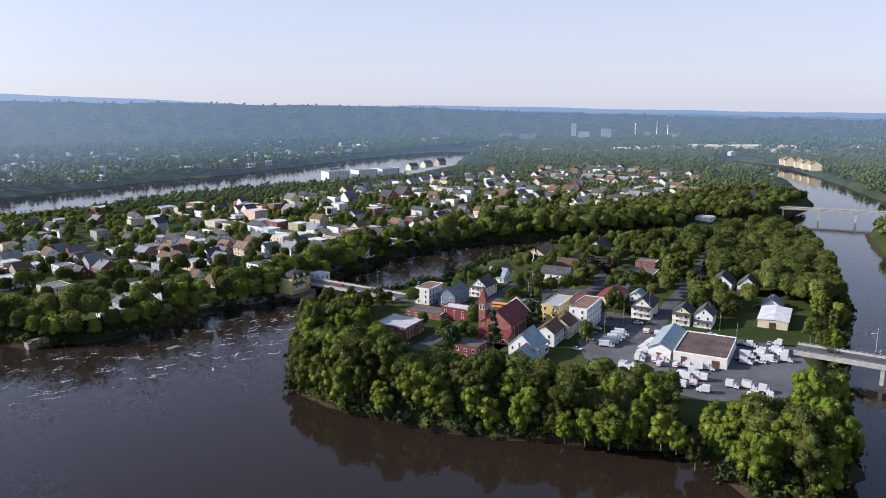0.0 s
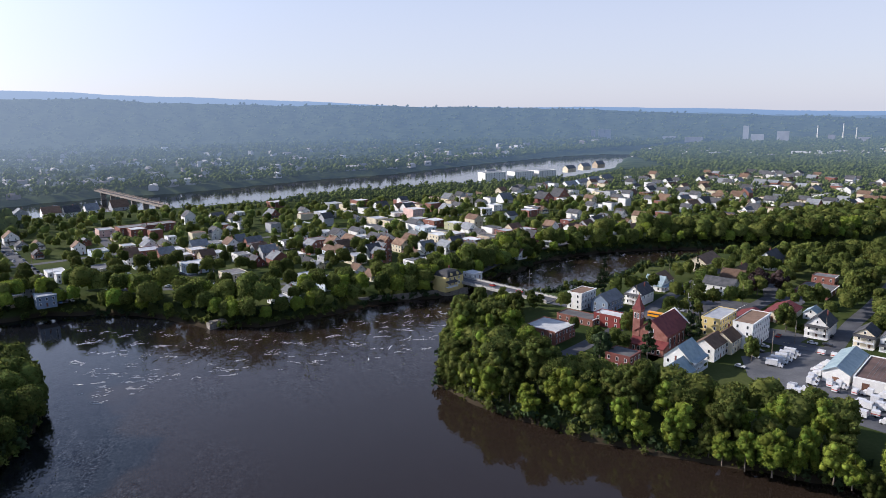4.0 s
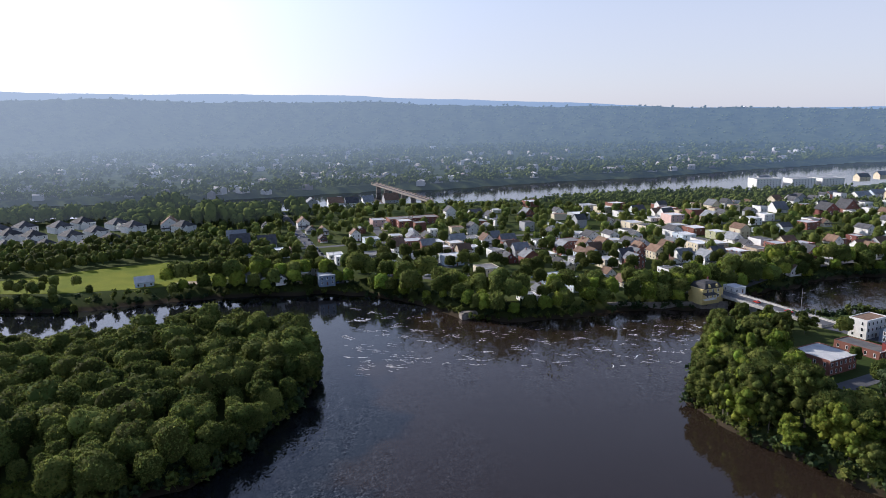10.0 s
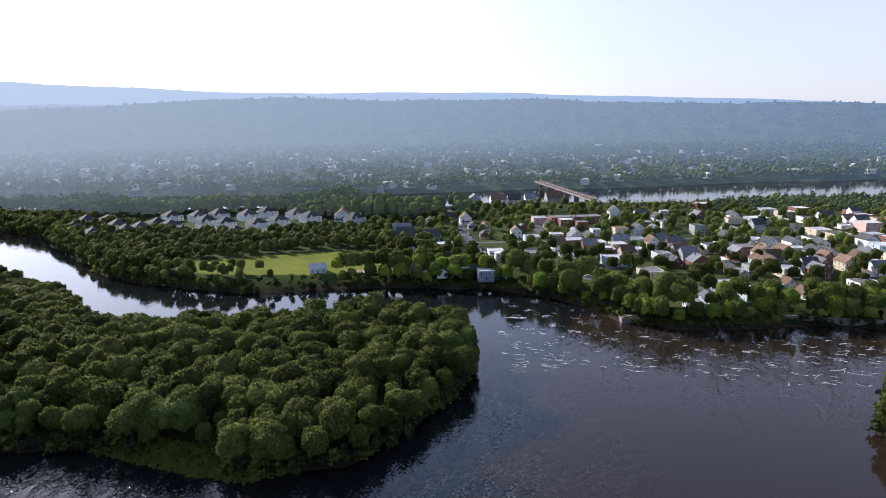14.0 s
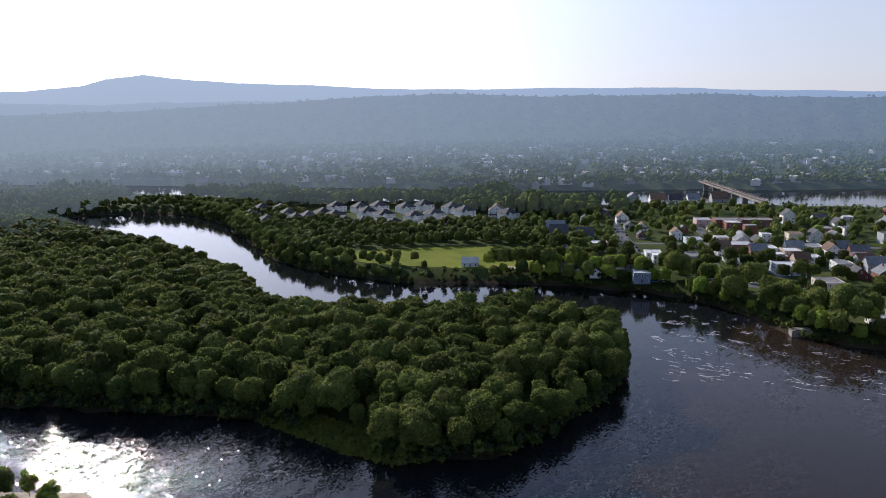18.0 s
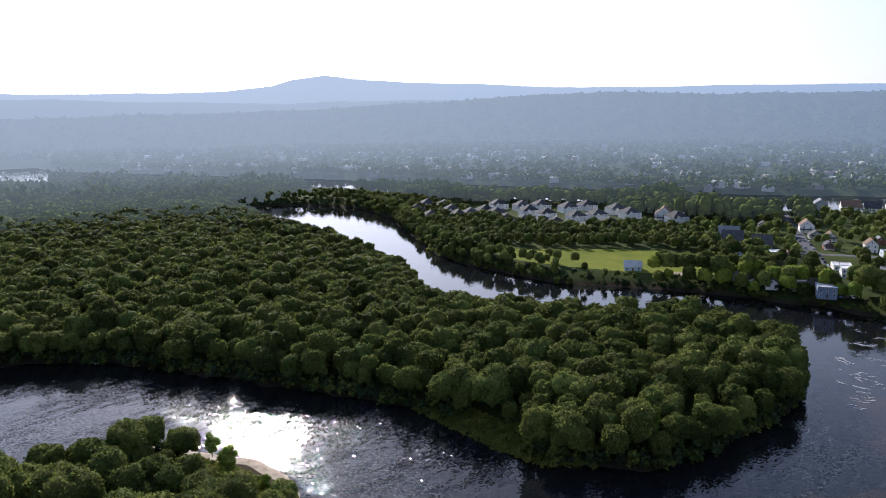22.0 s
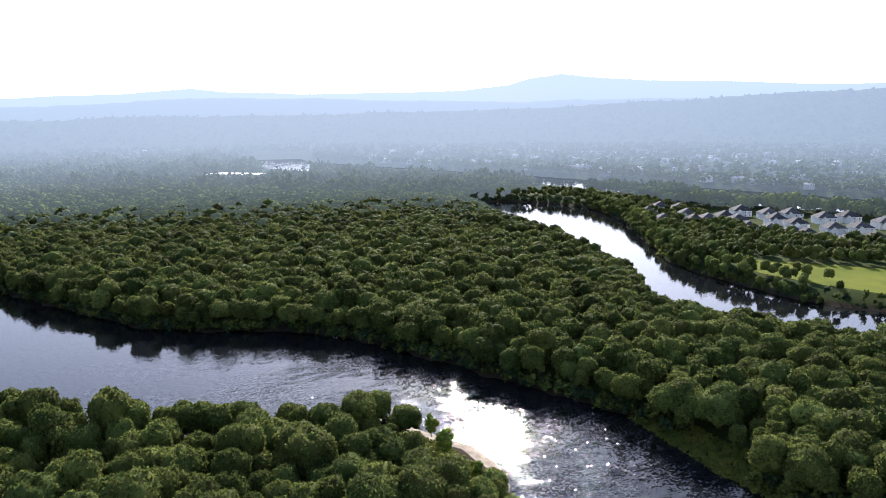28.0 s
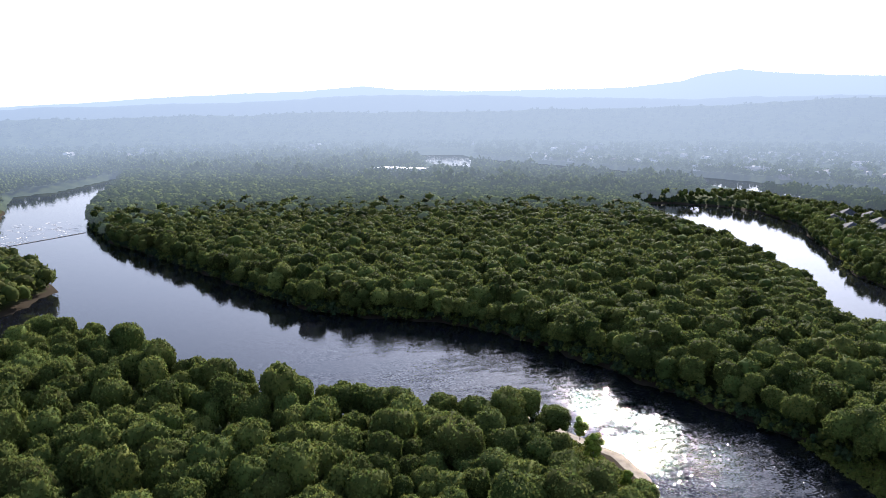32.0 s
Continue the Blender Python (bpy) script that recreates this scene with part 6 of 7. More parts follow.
for x, y, k, a in ((232.4, 257.5, "black", 33), (250.8, 259.2, "white", -57), (255.3, 255.1, "black", -57), (268.4, 227.9, "silver", -57), (275.6, 211.9, "black", -57), (226.3, 262.1, "silver", -57), (219.7, 257.4, "black", -57),
                   (212.6, 251.9, "silver", -57), (243.2, 272.7, "red", 33), (239.2, 277.9, "black", -57), (198.4, 243.1, "white", -57), (251.4, 197.6, "black", 120), (195.4, 197.5, "black", 20), (291.9, 181.5, "black", -62), (309.4, 146.9, "black", -62),
                   (281.2, 205.8, "silver", 33), (268.4, 210, "black", -57), (256.9, 191.4, "white", 120), (262.1, 189.7, "white", 120), (153.4, 386.1, "red", -62), (143, 405.6, "red", 118), (273, 275.6, "black", 33), (266.5, 264.7, "black", 33),
                   (195, 317.2, "blue", 40), (180.7, 340.6, "black", -57), (217.1, 321.1, "white", 33), (223.6, 325, "silver", -57), (312, 348.4, "silver", 60)):
    park("car_" + k, x, y, a, 8.05 if x < 156 and y > 377 else 8.65 if x > 288 and y < 189 else 7.05, "parked cars")
for k in range(22):
    f = k / 21
    i = min(int(f * 3), 2)
    g = f * 3 - i
    p = np.array(STREET[i + 1]) * g + np.array(STREET[i]) * (1 - g)
    for s in (-1, 1):
        if rng.random() < 0.8:
            park("car_" + rng.choice(("white", "silver", "black", "blue", "red", "silver", "white")), p[0] + s * 3.3 * 0.92, p[1] + s * 3.3 * 0.4, 114, 7.05, "parked cars")
for k in range(26):
    park("car_" + rng.choice(("white", "silver", "black", "blue", "red")), -91 + 7.3 * k, 469 - 0.15 * k + (2 if k % 3 else 0), 170 + 8 * (k % 2), 7.05, "parked cars")

bus = tagged(new("school_bus"), "yellow school bus on the street", "bus")
bus.matrix_basis = pose(205, 318, 7.05, 0, 0, -52)
bm = bmesh.new(); profile(bm, [(-5, 0.5), (5, 0.5), (5, 1.5), (4.0, 1.6), (3.8, 2.9), (-4.9, 2.95)], 1.2, 0.95)
part("body", bm, CARS["orange"], bus)
bm = bmesh.new(); profile(bm, [(-4.6, 1.7), (3.7, 1.7), (3.6, 2.4), (-4.6, 2.4)], 1.21)
part("windows", bm, GLASS, bus)
wheels(bus, (-3, 3.4), 1.05)

# ---- poles ----
def make_pole(lamp):
    top = tagged(new("street_lamp" if lamp else "utility_pole"), "grey street lamp with curved arm" if lamp else "weathered wooden utility pole with crossarm", "lamp post" if lamp else "pole")
    bm = bmesh.new(); bmesh.ops.create_cone(bm, cap_ends=True, segments=8, radius1=0.17, radius2=0.11, depth=11)
    part("post", bm, CONCRETE if lamp else BARK, top).matrix_basis = pose(0, 0, 7.10)
    bm = bmesh.new(); box(bm, -1.2 if not lamp else 0, -0.07, 9.9, 1.2 if not lamp else 2.0, 0.07, 10.05)
    part("arm" if lamp else "crossarm", bm, CONCRETE if lamp else BARK, top)
    if lamp:
        bm = bmesh.new(); box(bm, 1.7, -0.15, 9.72, 2.5, 0.15, 9.9)
        part("lamp_head", bm, TRIM, top)
    else:
        bm = bmesh.new(); bmesh.ops.create_cone(bm, cap_ends=True, segments=10, radius1=0.28, radius2=0.28, depth=0.9)
        part("transformer", bm, FLAT_ROOF[2], top).matrix_basis = pose(0.4, 0, 8.8)
    return top


POLE, LAMP = make_pole(False), make_pole(True)
for i, (x, y) in enumerate(((219.8, 249.6), (240, 258.7), (273.8, 227.9), (262.5, 208.8), (259.6, 261.2), (191.1, 319.8), (287.3, 375.7), (261.3, 322.4), (166.4, 309.4), (205.4, 340.6), (-124.8, 491.4), (-158.6, 572), (-195, 650), (-26, 468), (39, 462.8), (85.8, 455), (156, 468), (13, 546), (78, 572), (143, 598))):
    m = pose(x, y, 6.8, 0, 0, 33 if x > 117 else 24)
    if i:
        copy_thing(POLE, m)
    else:
        POLE.matrix_basis = m
for i, (x, y, z, a) in enumerate(((304.5, 170.3, 8.6, 120), (222.7, 317.2, 6.8, 30), (241.8, 340.6, 6.8, 30), (161.2, 390, 8.0, 30), (325, 131.3, 8.6, 120))):
    m = pose(x, y, z, 0, 0, a)
    if i:
        copy_thing(LAMP, m)
    else:
        LAMP.matrix_basis = m

# ---- the ruined wall at the water, foam and weir ----
ruin = tagged(new("ruined_wall"), "broken old stone bridge abutment at the water", "ruin")
bm = bmesh.new(); box(bm, -5, -2.5, -3, 5, 2.5, 3.2); box(bm, -3.5, -1.5, 3.2, 4.6, 2.3, 3.9)
part("masonry", bm, STONE, ruin)
ruin.matrix_basis = pose(-22, 394.5, 0, 0, 0, 24)
bm = bmesh.new(); box(bm, -36, -0.5, -3, 36, 0.5, 4.4)
tagged(part("river_wall", bm, STONE), "grey stone river wall below the town", "wall", kind="structure").matrix_basis = pose(96, 419, 0, 0, 0, 4)


def foam(label, poly, count, along, long, seed, wide=0.35):
    """Broken white crests: flat, ragged slivers that lie on the water."""
    r = np.random.default_rng(seed)
    poly = np.array(poly, float)
    lo, hi = poly.min(0), poly.max(0)
    p = r.uniform(lo, hi, (count * 6, 2))
    p = p[inside(p, poly)]
    p = p[wobble(p[:, 0], p[:, 1], 14, seed + 9) + r.uniform(-0.35, 0.35, len(p)) > 0.35][:count]
    v, f = [], []
    for x, y in p:
        a = radians(along + r.normal() * 20)
        L, W = long * r.lognormal(0, 0.55), wide * r.lognormal(0, 0.4)
        o = len(v)
        m = 7
        for k in range(m):
            s = k / (m - 1) * 2 - 1
            c = np.sin(s * 2.2 + x) * L * 0.11
            w = W * (1 - s * s) * r.uniform(0.3, 1.3) + 0.03
            for q in (c - w, c + w):
                v.append((x + np.cos(a) * s * L / 2 - np.sin(a) * q, y + np.sin(a) * s * L / 2 + np.cos(a) * q, 0.05 + 0.1 * (1 - s * s)))
        for k in range(m - 1):
            f.append((o + 2 * k, o + 2 * k + 2, o + 2 * k + 3, o + 2 * k + 1))
    return tagged(mesh_object("foam", np.array(v), np.array(f), FOAM), label, "foam", kind="stuff")


foam("white crests of the rapids below the town", [(-85.8, 325), (-22.1, 315.9), (52, 318.5), (83.2, 325), (104, 348.4), (132.6, 377), (114.4, 405.6), (78, 396.5), (32.5, 377), (-19.5, 374.4), (-53.3, 396.5), (-93.6, 413.4)], 420, 8, 3.2, 3, 0.075)
foam("white crests of the rapids above the bridge", [(162.5, 422.5), (171.6, 436.8), (250.9, 464.1), (341.9, 488.8), (326.3, 507), (244.4, 499.2), (182, 457.6)], 110, 20, 3.4, 4, 0.09)
foam("churned white water under the bridge", [(101.4, 390), (123.5, 413.4), (153.4, 410.8), (143, 390), (124.8, 370.5), (109.2, 364)], 130, 20, 2.8, 5, 0.14)
foam("white water in the east channel", [(266.5, 145.6), (288.6, 153.4), (312, 169), (340.6, 182), (390, 208), (448.5, 249.6), (429, 253.5), (377, 214.5), (312, 169)], 90, 32, 3.0, 6, 0.25)
foam("white line of the weir and rapids", [(-691.6, -228.8), (-756.6, -172.9), (-851.5, -195), (-832, -260), (-780, -253.5)], 150, 140, 5, 7, 0.5)
foam("white crests along the wooded point", [(-85.8, 325), (-65, 340.6), (-36.4, 318.5), (-67.6, 293.8)], 70, 10, 3.4, 8, 0.07)
bm = bmesh.new(); box(bm, -44, -0.7, -3, 44, 0.7, 0.35)
tagged(part("weir", bm, STONE), "low stone weir across the river", "weir", kind="structure").matrix_basis = pose(-724, -200, 0, 0, 0, 141)

# ---- trees of the island and the town ----
for x, y, k, s in ((162.2, 257.7, SPRUCE, 1.15), (137, 253.5, SPRUCE, 1.0), (203.1, 285.5, SPRUCE, 0.8), (192.5, 272.5, SPRUCE, 0.8), (199.3, 274.3, SPRUCE, 0.85), (286.4, 341.2, PURPLE, 1.0), (293.8, 348.4, PURPLE, 1.0), (300.3, 340.6, PURPLE, 0.9), (269.9, 376.6, SPRUCE, 0.85),
                   (271.6, 409.8, SPRUCE, 0.8), (252.2, 278.5, ROUND, 0.9), (256.1, 282.1, ROUND, 0.8), (195, 362.7, SPRUCE, 0.95), (200.2, 367.9, SPRUCE, 1.0), (208, 248.3, ROUND, 0.8), (145.6, 266.5, DARK, 0.9), (235.3, 337.4, BUSH, 1.0), (241.8, 343.2, BUSH, 1.1), (302.9, 312, ROUND, 0.8), (260, 276.9, BUSH, 1.2)):
    plant(k, x, y, s, z=6.8)
YARD_TREES = ((143.1, 180.6, 0.8), (148.2, 175.9, 0.85), (153.5, 169.8, 0.85), (158.3, 165.4, 0.75), (143.4, 187.8, 0.7), (163.3, 155.9, 0.7), (166.1, 151.8, 0.85), (170.2, 147.4, 0.7), (180.6, 147.3, 0.95), (184.5, 142.9, 0.9), (185.0, 134.6, 0.8), (191.4, 132.0, 0.9))
front = on_land(strip(CHURCH_ISLE[:12], 1.5, 12, 6.8, 41), 1.2)
for p in clear_of(front, -1.0):
    plant(TALL + FRESH * 3, p[0], p[1], rng.uniform(0.72, 1.02), "trees along the near shore")
behind_front = clear_of(on_land(strip(CHURCH_ISLE[:12], 13, 27, 7.4, 48), 9), -0.5)
for x, y, s in YARD_TREES:
    plant(TALL[:1] + FRESH * 2, x, y, s, "trees along the near shore")
for p in clear_of(on_land(scatter([(72.8, 279.5), (97.5, 341.9), (127.4, 377), (150.8, 392.6), (161.2, 364), (140.4, 340.6), (119.6, 312), (117, 283.4), (106.6, 253.5), (91, 239.2)], 8.2, 42), 1.5), 0.5):
    room = taper(p[None], UPPER_WATER, 0.27, 5)[0]
    if room > 4:
        plant(TALL + TALL + FRESH[2:], p[0], p[1], min(rng.uniform(0.78, 1.02), room / 24), "trees on the island's tip")
for p in clear_of(on_land(strip(CHURCH_ISLE[11:18], 1.5, 16, 8.2, 43), 1.2), 0):
    reach = float(np.hypot(p[0] - 268, p[1] - 172))
    if reach < 26:
        continue
    plant(TALL[:2] + FRESH * 2, p[0], p[1], rng.uniform(0.55, 0.8) if p[0] > 225 else rng.uniform(0.7, 0.95), "trees along the east channel")
for p in clear_of(on_land(scatter([(211.9, 400.4), (278.2, 461.5), (301.6, 448.5), (266.5, 413.4), (228.8, 387.4)], 13, 44), 1.5), 0.5):
    room = taper(p[None], UPPER_WATER, 0.27, 5)[0]
    if room > 3:
        plant(TALL + DARK, p[0], p[1], min(rng.uniform(0.4, 0.55), room / 20), "trees by the upper channel")
for p in clear_of(scatter([(288.6, 260), (306.8, 275.6), (325, 267.8), (340.6, 296.4), (377, 325), (364, 357.5), (332.8, 322.4), (306.8, 291.2)], 9.2, 45), 1.0):
    plant(ROUND + TALL[:1], p[0], p[1], rng.uniform(0.6, 0.85), "trees behind the houses")
for p in clear_of(scatter([(283.4, 247), (299, 236.6), (322.4, 254.8), (327.6, 267.8), (306.8, 270.4), (291.2, 263.9)], 8, 47), 0.5):
    plant(ROUND, p[0], p[1], rng.uniform(0.5, 0.75), "trees behind the houses")
# ---- woods ----
yards = clear_of(on_land(scatter([(140, 300), (150, 330), (172, 372), (205, 395), (260, 425), (330, 440), (400, 400), (380, 330), (350, 290), (330, 250), (300, 235), (285, 260), (262, 300), (240, 285), (205, 300), (170, 255), (140, 270)], 8.5, 71), 3), 1.2, 6.0)
yards = yards[np.random.default_rng(6).random(len(yards)) < 0.7]
yards = yards[taper(yards, UPPER_WATER, 0.25, 6) > 10]
FINE = [dome(200 + k, 4.6 + 0.5 * k, 15.0 + 0.6 * k, 5.0, 3, 1200, 0.45, 20) for k in range(6)]
BIG = [dome(100 + k, 4.6 + 0.5 * k, 15.0 + 0.6 * k, 5.0, 3, 520, 0.6) for k in range(6)]
MID = [dome(120 + k, 4.8 + 0.45 * k, 14.5 + 0.6 * k, 4.5, 2, 230, 0.8, 14) for k in range(6)]
SMALL = [dome(140 + k, 5.2 + 0.4 * k, 13.5 + 0.7 * k, 3.0, 2, 50, 1.2, 12) for k in range(5)]
TINY = [crown(180 + k, 7.10, 9 + k, 0.5, 4, 18, 1.5) for k in range(4)]
SCRUB = [crown(160 + k, 2.6, 4.8, 0.2, 4, 34, 0.8) for k in range(3)]
forest("woods", "garden trees among the island houses", yards, BIG, LEAF, 0.42, 0.75, 72)
forest("woods", "shade trees behind the near shore", behind_front, BIG, LEAF, 0.8, 1.05, 29)
quay = clear_of(on_land(strip(TOWN_SHORE[12:31], 0.5, 17, 7.6, 46), 0.8), -4.0)
forest("woods", "leafy trees along the town's river bank", quay[::2], BIG, LEAF, 0.7, 1.15, 30)
forest("woods", "light green trees along the town's river bank", quay[1::2], BIG, LEAF_LIGHT, 0.5, 0.9, 31)
near_wood = on_land(scatter(NEAR_ISLE, 8.4, 1, lambda x, y: (np.hypot(x, y) > 165) & (y > 0.42 * x)), 2.0)
near_wood = near_wood[(np.hypot(near_wood[:, 0] + 192, near_wood[:, 1] - 112) > 24) & (np.hypot(near_wood[:, 0] + 240, near_wood[:, 1] - 98) > 12)]
forest("woods", "dense green treetops of a small river island", near_wood, FINE, LEAF, 0.5, 1.12, 1, np.clip(0.65 + np.hypot(near_wood[:, 0] + 195, near_wood[:, 1] - 112) / 160, 0.7, 1.3))
forest("woods", "clump of trees on a low spur of land", on_land(scatter(SPUR_ISLE, 9.5, 2), 2), SMALL, LEAF, 0.8, 1.1, 2)
point_wood = on_land(scatter(LOW_WOODS, 8.1, 3, lambda x, y: np.hypot(x + 156, y - 172) > 19), 0.6)
rr = np.hypot(point_wood[:, 0], point_wood[:, 1]) + np.random.default_rng(3).normal(0, 55, len(point_wood))
# the trees stand lower towards the back channel
line = np.array(POINT_SHORE[11:], float)
to_channel = np.full(len(point_wood), 1e9)
for a, b in zip(line[:-1], line[1:]):
    f = np.clip(((point_wood - a) @ (b - a)) / ((b - a) @ (b - a)), 0, 1)
    to_channel = np.minimum(to_channel, np.linalg.norm(point_wood - a - f[:, None] * (b - a), axis=1))
stature = np.clip(0.78 + to_channel / 200, 0.78, 1)
for text, r0, r1, kinds, low, high, seed in (("rounded treetops at the wooded point", 0, 300, FINE, 0.55, 1.12, 3), ("rounded treetops of a dense wooded river island", 300, 440, BIG, 0.55, 1.12, 33),
                                             ("rounded treetops of a dense wood further up the river", 440, 640, MID, 0.6, 1.15, 4), ("close treetops of a wide river wood", 640, 780, SMALL, 0.7, 1.15, 32), ("distant treetops of a wide river wood", 780, 910, SMALL, 0.7, 1.15, 39)):
    pick = (rr >= r0) & (rr < r1)
    # the outermost ring takes the leaves with haze painted in
    forest("woods", text, point_wood[pick], kinds, LEAF if r1 < 900 else HAZE_LEAF, low, high, seed, stature[pick])
forest("woods", "far treetops of a dense wood", point_wood[rr >= 910], SMALL, HAZE_LEAF, 0.8, 1.3, 5, stature[rr >= 910])
banks = np.concatenate([strip(WEST_SHORE[9:] + POINT_SHORE, -2, 9, 3.2, 51), strip(CHURCH_ISLE + CHURCH_ISLE[:1], -2, 7, 3.2, 52), strip(TOWN_SHORE, -1, 8, 5.0, 53), strip(NEAR_ISLE + NEAR_ISLE[:1], -1, 7, 5, 54)])
banks = on_land(banks, -0.8, 9)
banks = banks[(np.hypot(banks[:, 0] + 156, banks[:, 1] - 172) > 22) & (np.hypot(banks[:, 0] + 195, banks[:, 1] - 112) > 26)]
forest("undergrowth", "dark scrub along the river banks", banks[::2], SCRUB, LEAF_DARK, 0.6, 1.5, 6)
forest("undergrowth", "green scrub hanging over the river banks", banks[1::2], SCRUB, LEAF, 0.6, 1.4, 36)
for x, y, s in ((-105.8, 208.7, 0.6), (-165.9, 224.9, 0.75), (-220.2, 198, 0.7), (-123.5, 205.4, 0.45), (-139.1, 208, 0.5), (-114.4, 223.6, 0.5), (-205.4, 195, 0.5), (-190, 98, 0.5), (-206, 101, 0.45), (-180, 92, 0.5), (-222, 96, 0.5), (-172, 100, 0.4)):
    plant(FRESH, x, y, s, "pale trees at the wood's edge")
isle_wood = on_land(scatter([(340.6, 223.6), (378.3, 234), (429, 273), (481, 318.5), (517.4, 357.5), (535.6, 387.4), (491.4, 422.5), (429, 435.5), (377, 468), (340.6, 478.4), (309.4, 457.6), (340.6, 429), (366.6, 413.4), (403, 390), (390, 351), (358.8, 312), (351, 266.5)], 9.6, 7), 1.5)
isle_wood = clear_of(isle_wood, 1.5)
isle_wood = isle_wood[taper(isle_wood, UPPER_WATER, 0.27, 5) > 6]
low_side = isle_wood[:, 1] > 400
forest("woods", "dense wood on the back of the island", isle_wood[~low_side], BIG, LEAF, 0.7, 1.1, 7, np.clip(taper(isle_wood[~low_side], UPPER_WATER, 0.25, 5) / 14, 0.4, 1))
forest("woods", "lower trees along the upper channel", isle_wood[low_side], BIG, LEAF, 0.4, 0.55, 37)
town = clear_of(on_land(scatter([(-182, 448.5), (-39, 435.5), (78, 429), (143, 468), (325, 520), (520, 481), (754, 533), (936, 728), (832, 910), (728, 1144), (494, 1014), (299, 988), (143, 962), (-13, 858), (-153.4, 832), (-279.5, 767), (-364, 728), (-299, 624), (-221, 520)], 10.2, 8), 3), 0.3, 7.0)
rt = np.hypot(town[:, 0], town[:, 1])
pick = np.random.default_rng(5).random(len(town)) < np.where(rt > 860, 0.8, np.where(rt > 600, 0.42, 0.44))
town, rt = town[pick], rt[pick]
forest("woods", "street and garden trees of the old town", town[rt < 560], BIG, LEAF, 0.45, 0.85, 8)
forest("woods", "garden trees further back in the old town", town[(rt >= 560) & (rt < 830)], SMALL, LEAF, 0.42, 0.8, 28)
riverside = town[rt >= 830]
riverside = riverside[taper(riverside, RIVER_EDGE, 0.12, 5) > 1.5]
forest("woods", "trees between the town and the big river", riverside, TINY, HAZE_LEAF, 0.5, 0.95, 18, np.clip(taper(riverside, RIVER_EDGE, 0.12, 5) / 9, 0.35, 1.0))
meadow = clear_of(on_land(scatter([(330, 520), (440, 495), (520, 478), (600, 458), (680, 490), (760, 525), (760, 620), (560, 580), (420, 560)], 9.5, 73), 2), 0.5)
forest("woods", "trees at the eastern end of the town", meadow, SMALL, LEAF, 0.6, 1.0, 74)
edge = [(-832, 474.5), (-747.5, 526.5), (-624, 533), (-569.4, 517.4), (-452.4, 439.4), (-390, 397.8), (-357.5, 393.9), (-340.6, 448.5), (-279.5, 513.5), (-247, 520), (-208, 500.5), (-182, 455), (-169, 520), (-221, 585), (-318.5, 611), (-429, 546), (-520, 572), (-598, 611), (-780, 611)]
bank_wood = clear_of(on_land(scatter(edge, 9.5, 9), 9), 1.0)
bank_wood = bank_wood[~inside(bank_wood, np.array([(-370.5, 429), (-341.9, 448.5), (-291.2, 491.4), (-257.4, 509.6), (-218.4, 494), (-189.8, 457.6), (-208, 442), (-241.8, 426.4), (-278.2, 414.7), (-318.5, 409.5)], float))]
forest("woods", "trees round the field and the townhouses", bank_wood, SMALL, LEAF, 0.4, 0.75, 9)
back_all = clear_of(on_land(scatter([(-832, 624), (-572, 624), (-429, 702), (-312, 650), (-195, 728), (-279.5, 806), (-429, 786.5), (-546, 721.5), (-728, 682.5), (-910, 650), (-1495, 377), (-1625, 260), (-1430, 65), (-1352, 234), (-1170, 429), (-910, 481)], 11.5, 10), 1.5), 1.0)
gap = clear_of(on_land(scatter([(-728, 435.5), (-910, -182), (-1405.3, -260), (-1750, -400), (-1850, 325), (-1495, 364), (-1170, 429), (-910, 481)], 12, 19), 2), 4)
gap = gap[~inside(gap, LOW_WOODS)]


def off_lane(points, az0, az1, r0, r1=2000):
    """Leaves a gap in the far woods, through which the river shows."""
    az_p = np.degrees(np.arctan2(-points[:, 0], points[:, 1]))
    return points[~((az_p > az0) & (az_p < az1) & (np.hypot(points[:, 0], points[:, 1]) > r0) & (np.hypot(points[:, 0], points[:, 1]) < r1))]


gap = off_lane(gap, 73.2, 77.2, 1270)
back = off_lane(off_lane(back_all, 73.0, 77.4, 1100), 51.0, 55.3, 850)
back = back[(taper(back, RIVER_EDGE, 0.12, 5) > 0.6) | (np.random.default_rng(21).random(len(back)) < 0.2)]
mass = np.clip(1 + 0.5 * wobble(back[:, 0], back[:, 1], 90, 24), 0.5, 1.7)
# these far belts have the haze emission in their leaves
forest("woods", "belt of trees along the big river", back[np.hypot(back[:, 0], back[:, 1]) < 990], SMALL, HAZE_LEAF, 0.7, 1.3, 10, mass[np.hypot(back[:, 0], back[:, 1]) < 990])
forest("woods", "far belt of trees along the big river", back[np.hypot(back[:, 0], back[:, 1]) >= 990], TINY, HAZE_LEAF, 0.7, 1.8, 20, mass[np.hypot(back[:, 0], back[:, 1]) >= 990])
forest("woods", "flat far end of the wooded island", gap, TINY, HAZE_LEAF, 0.6, 1.9, 19, np.clip(1 + 0.5 * wobble(gap[:, 0], gap[:, 1], 90, 23), 0.5, 1.7))
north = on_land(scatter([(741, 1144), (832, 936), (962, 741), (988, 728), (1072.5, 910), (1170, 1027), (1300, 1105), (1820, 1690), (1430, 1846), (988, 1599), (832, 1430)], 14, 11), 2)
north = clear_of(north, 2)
forest("woods", "far flat woodland beyond the town", north, TINY, HAZE_LEAF, 0.9, 1.25, 11)
east = on_land(scatter([(338, 39), (403, 143), (520, 273), (624, 364), (728, 409.5), (858, 481), (1014, 643.5), (1170, 832), (1248, 988), (1625, 988), (1625, 390), (910, 130), (520, 0)], 13, 12), 2)
east = clear_of(east, 2)
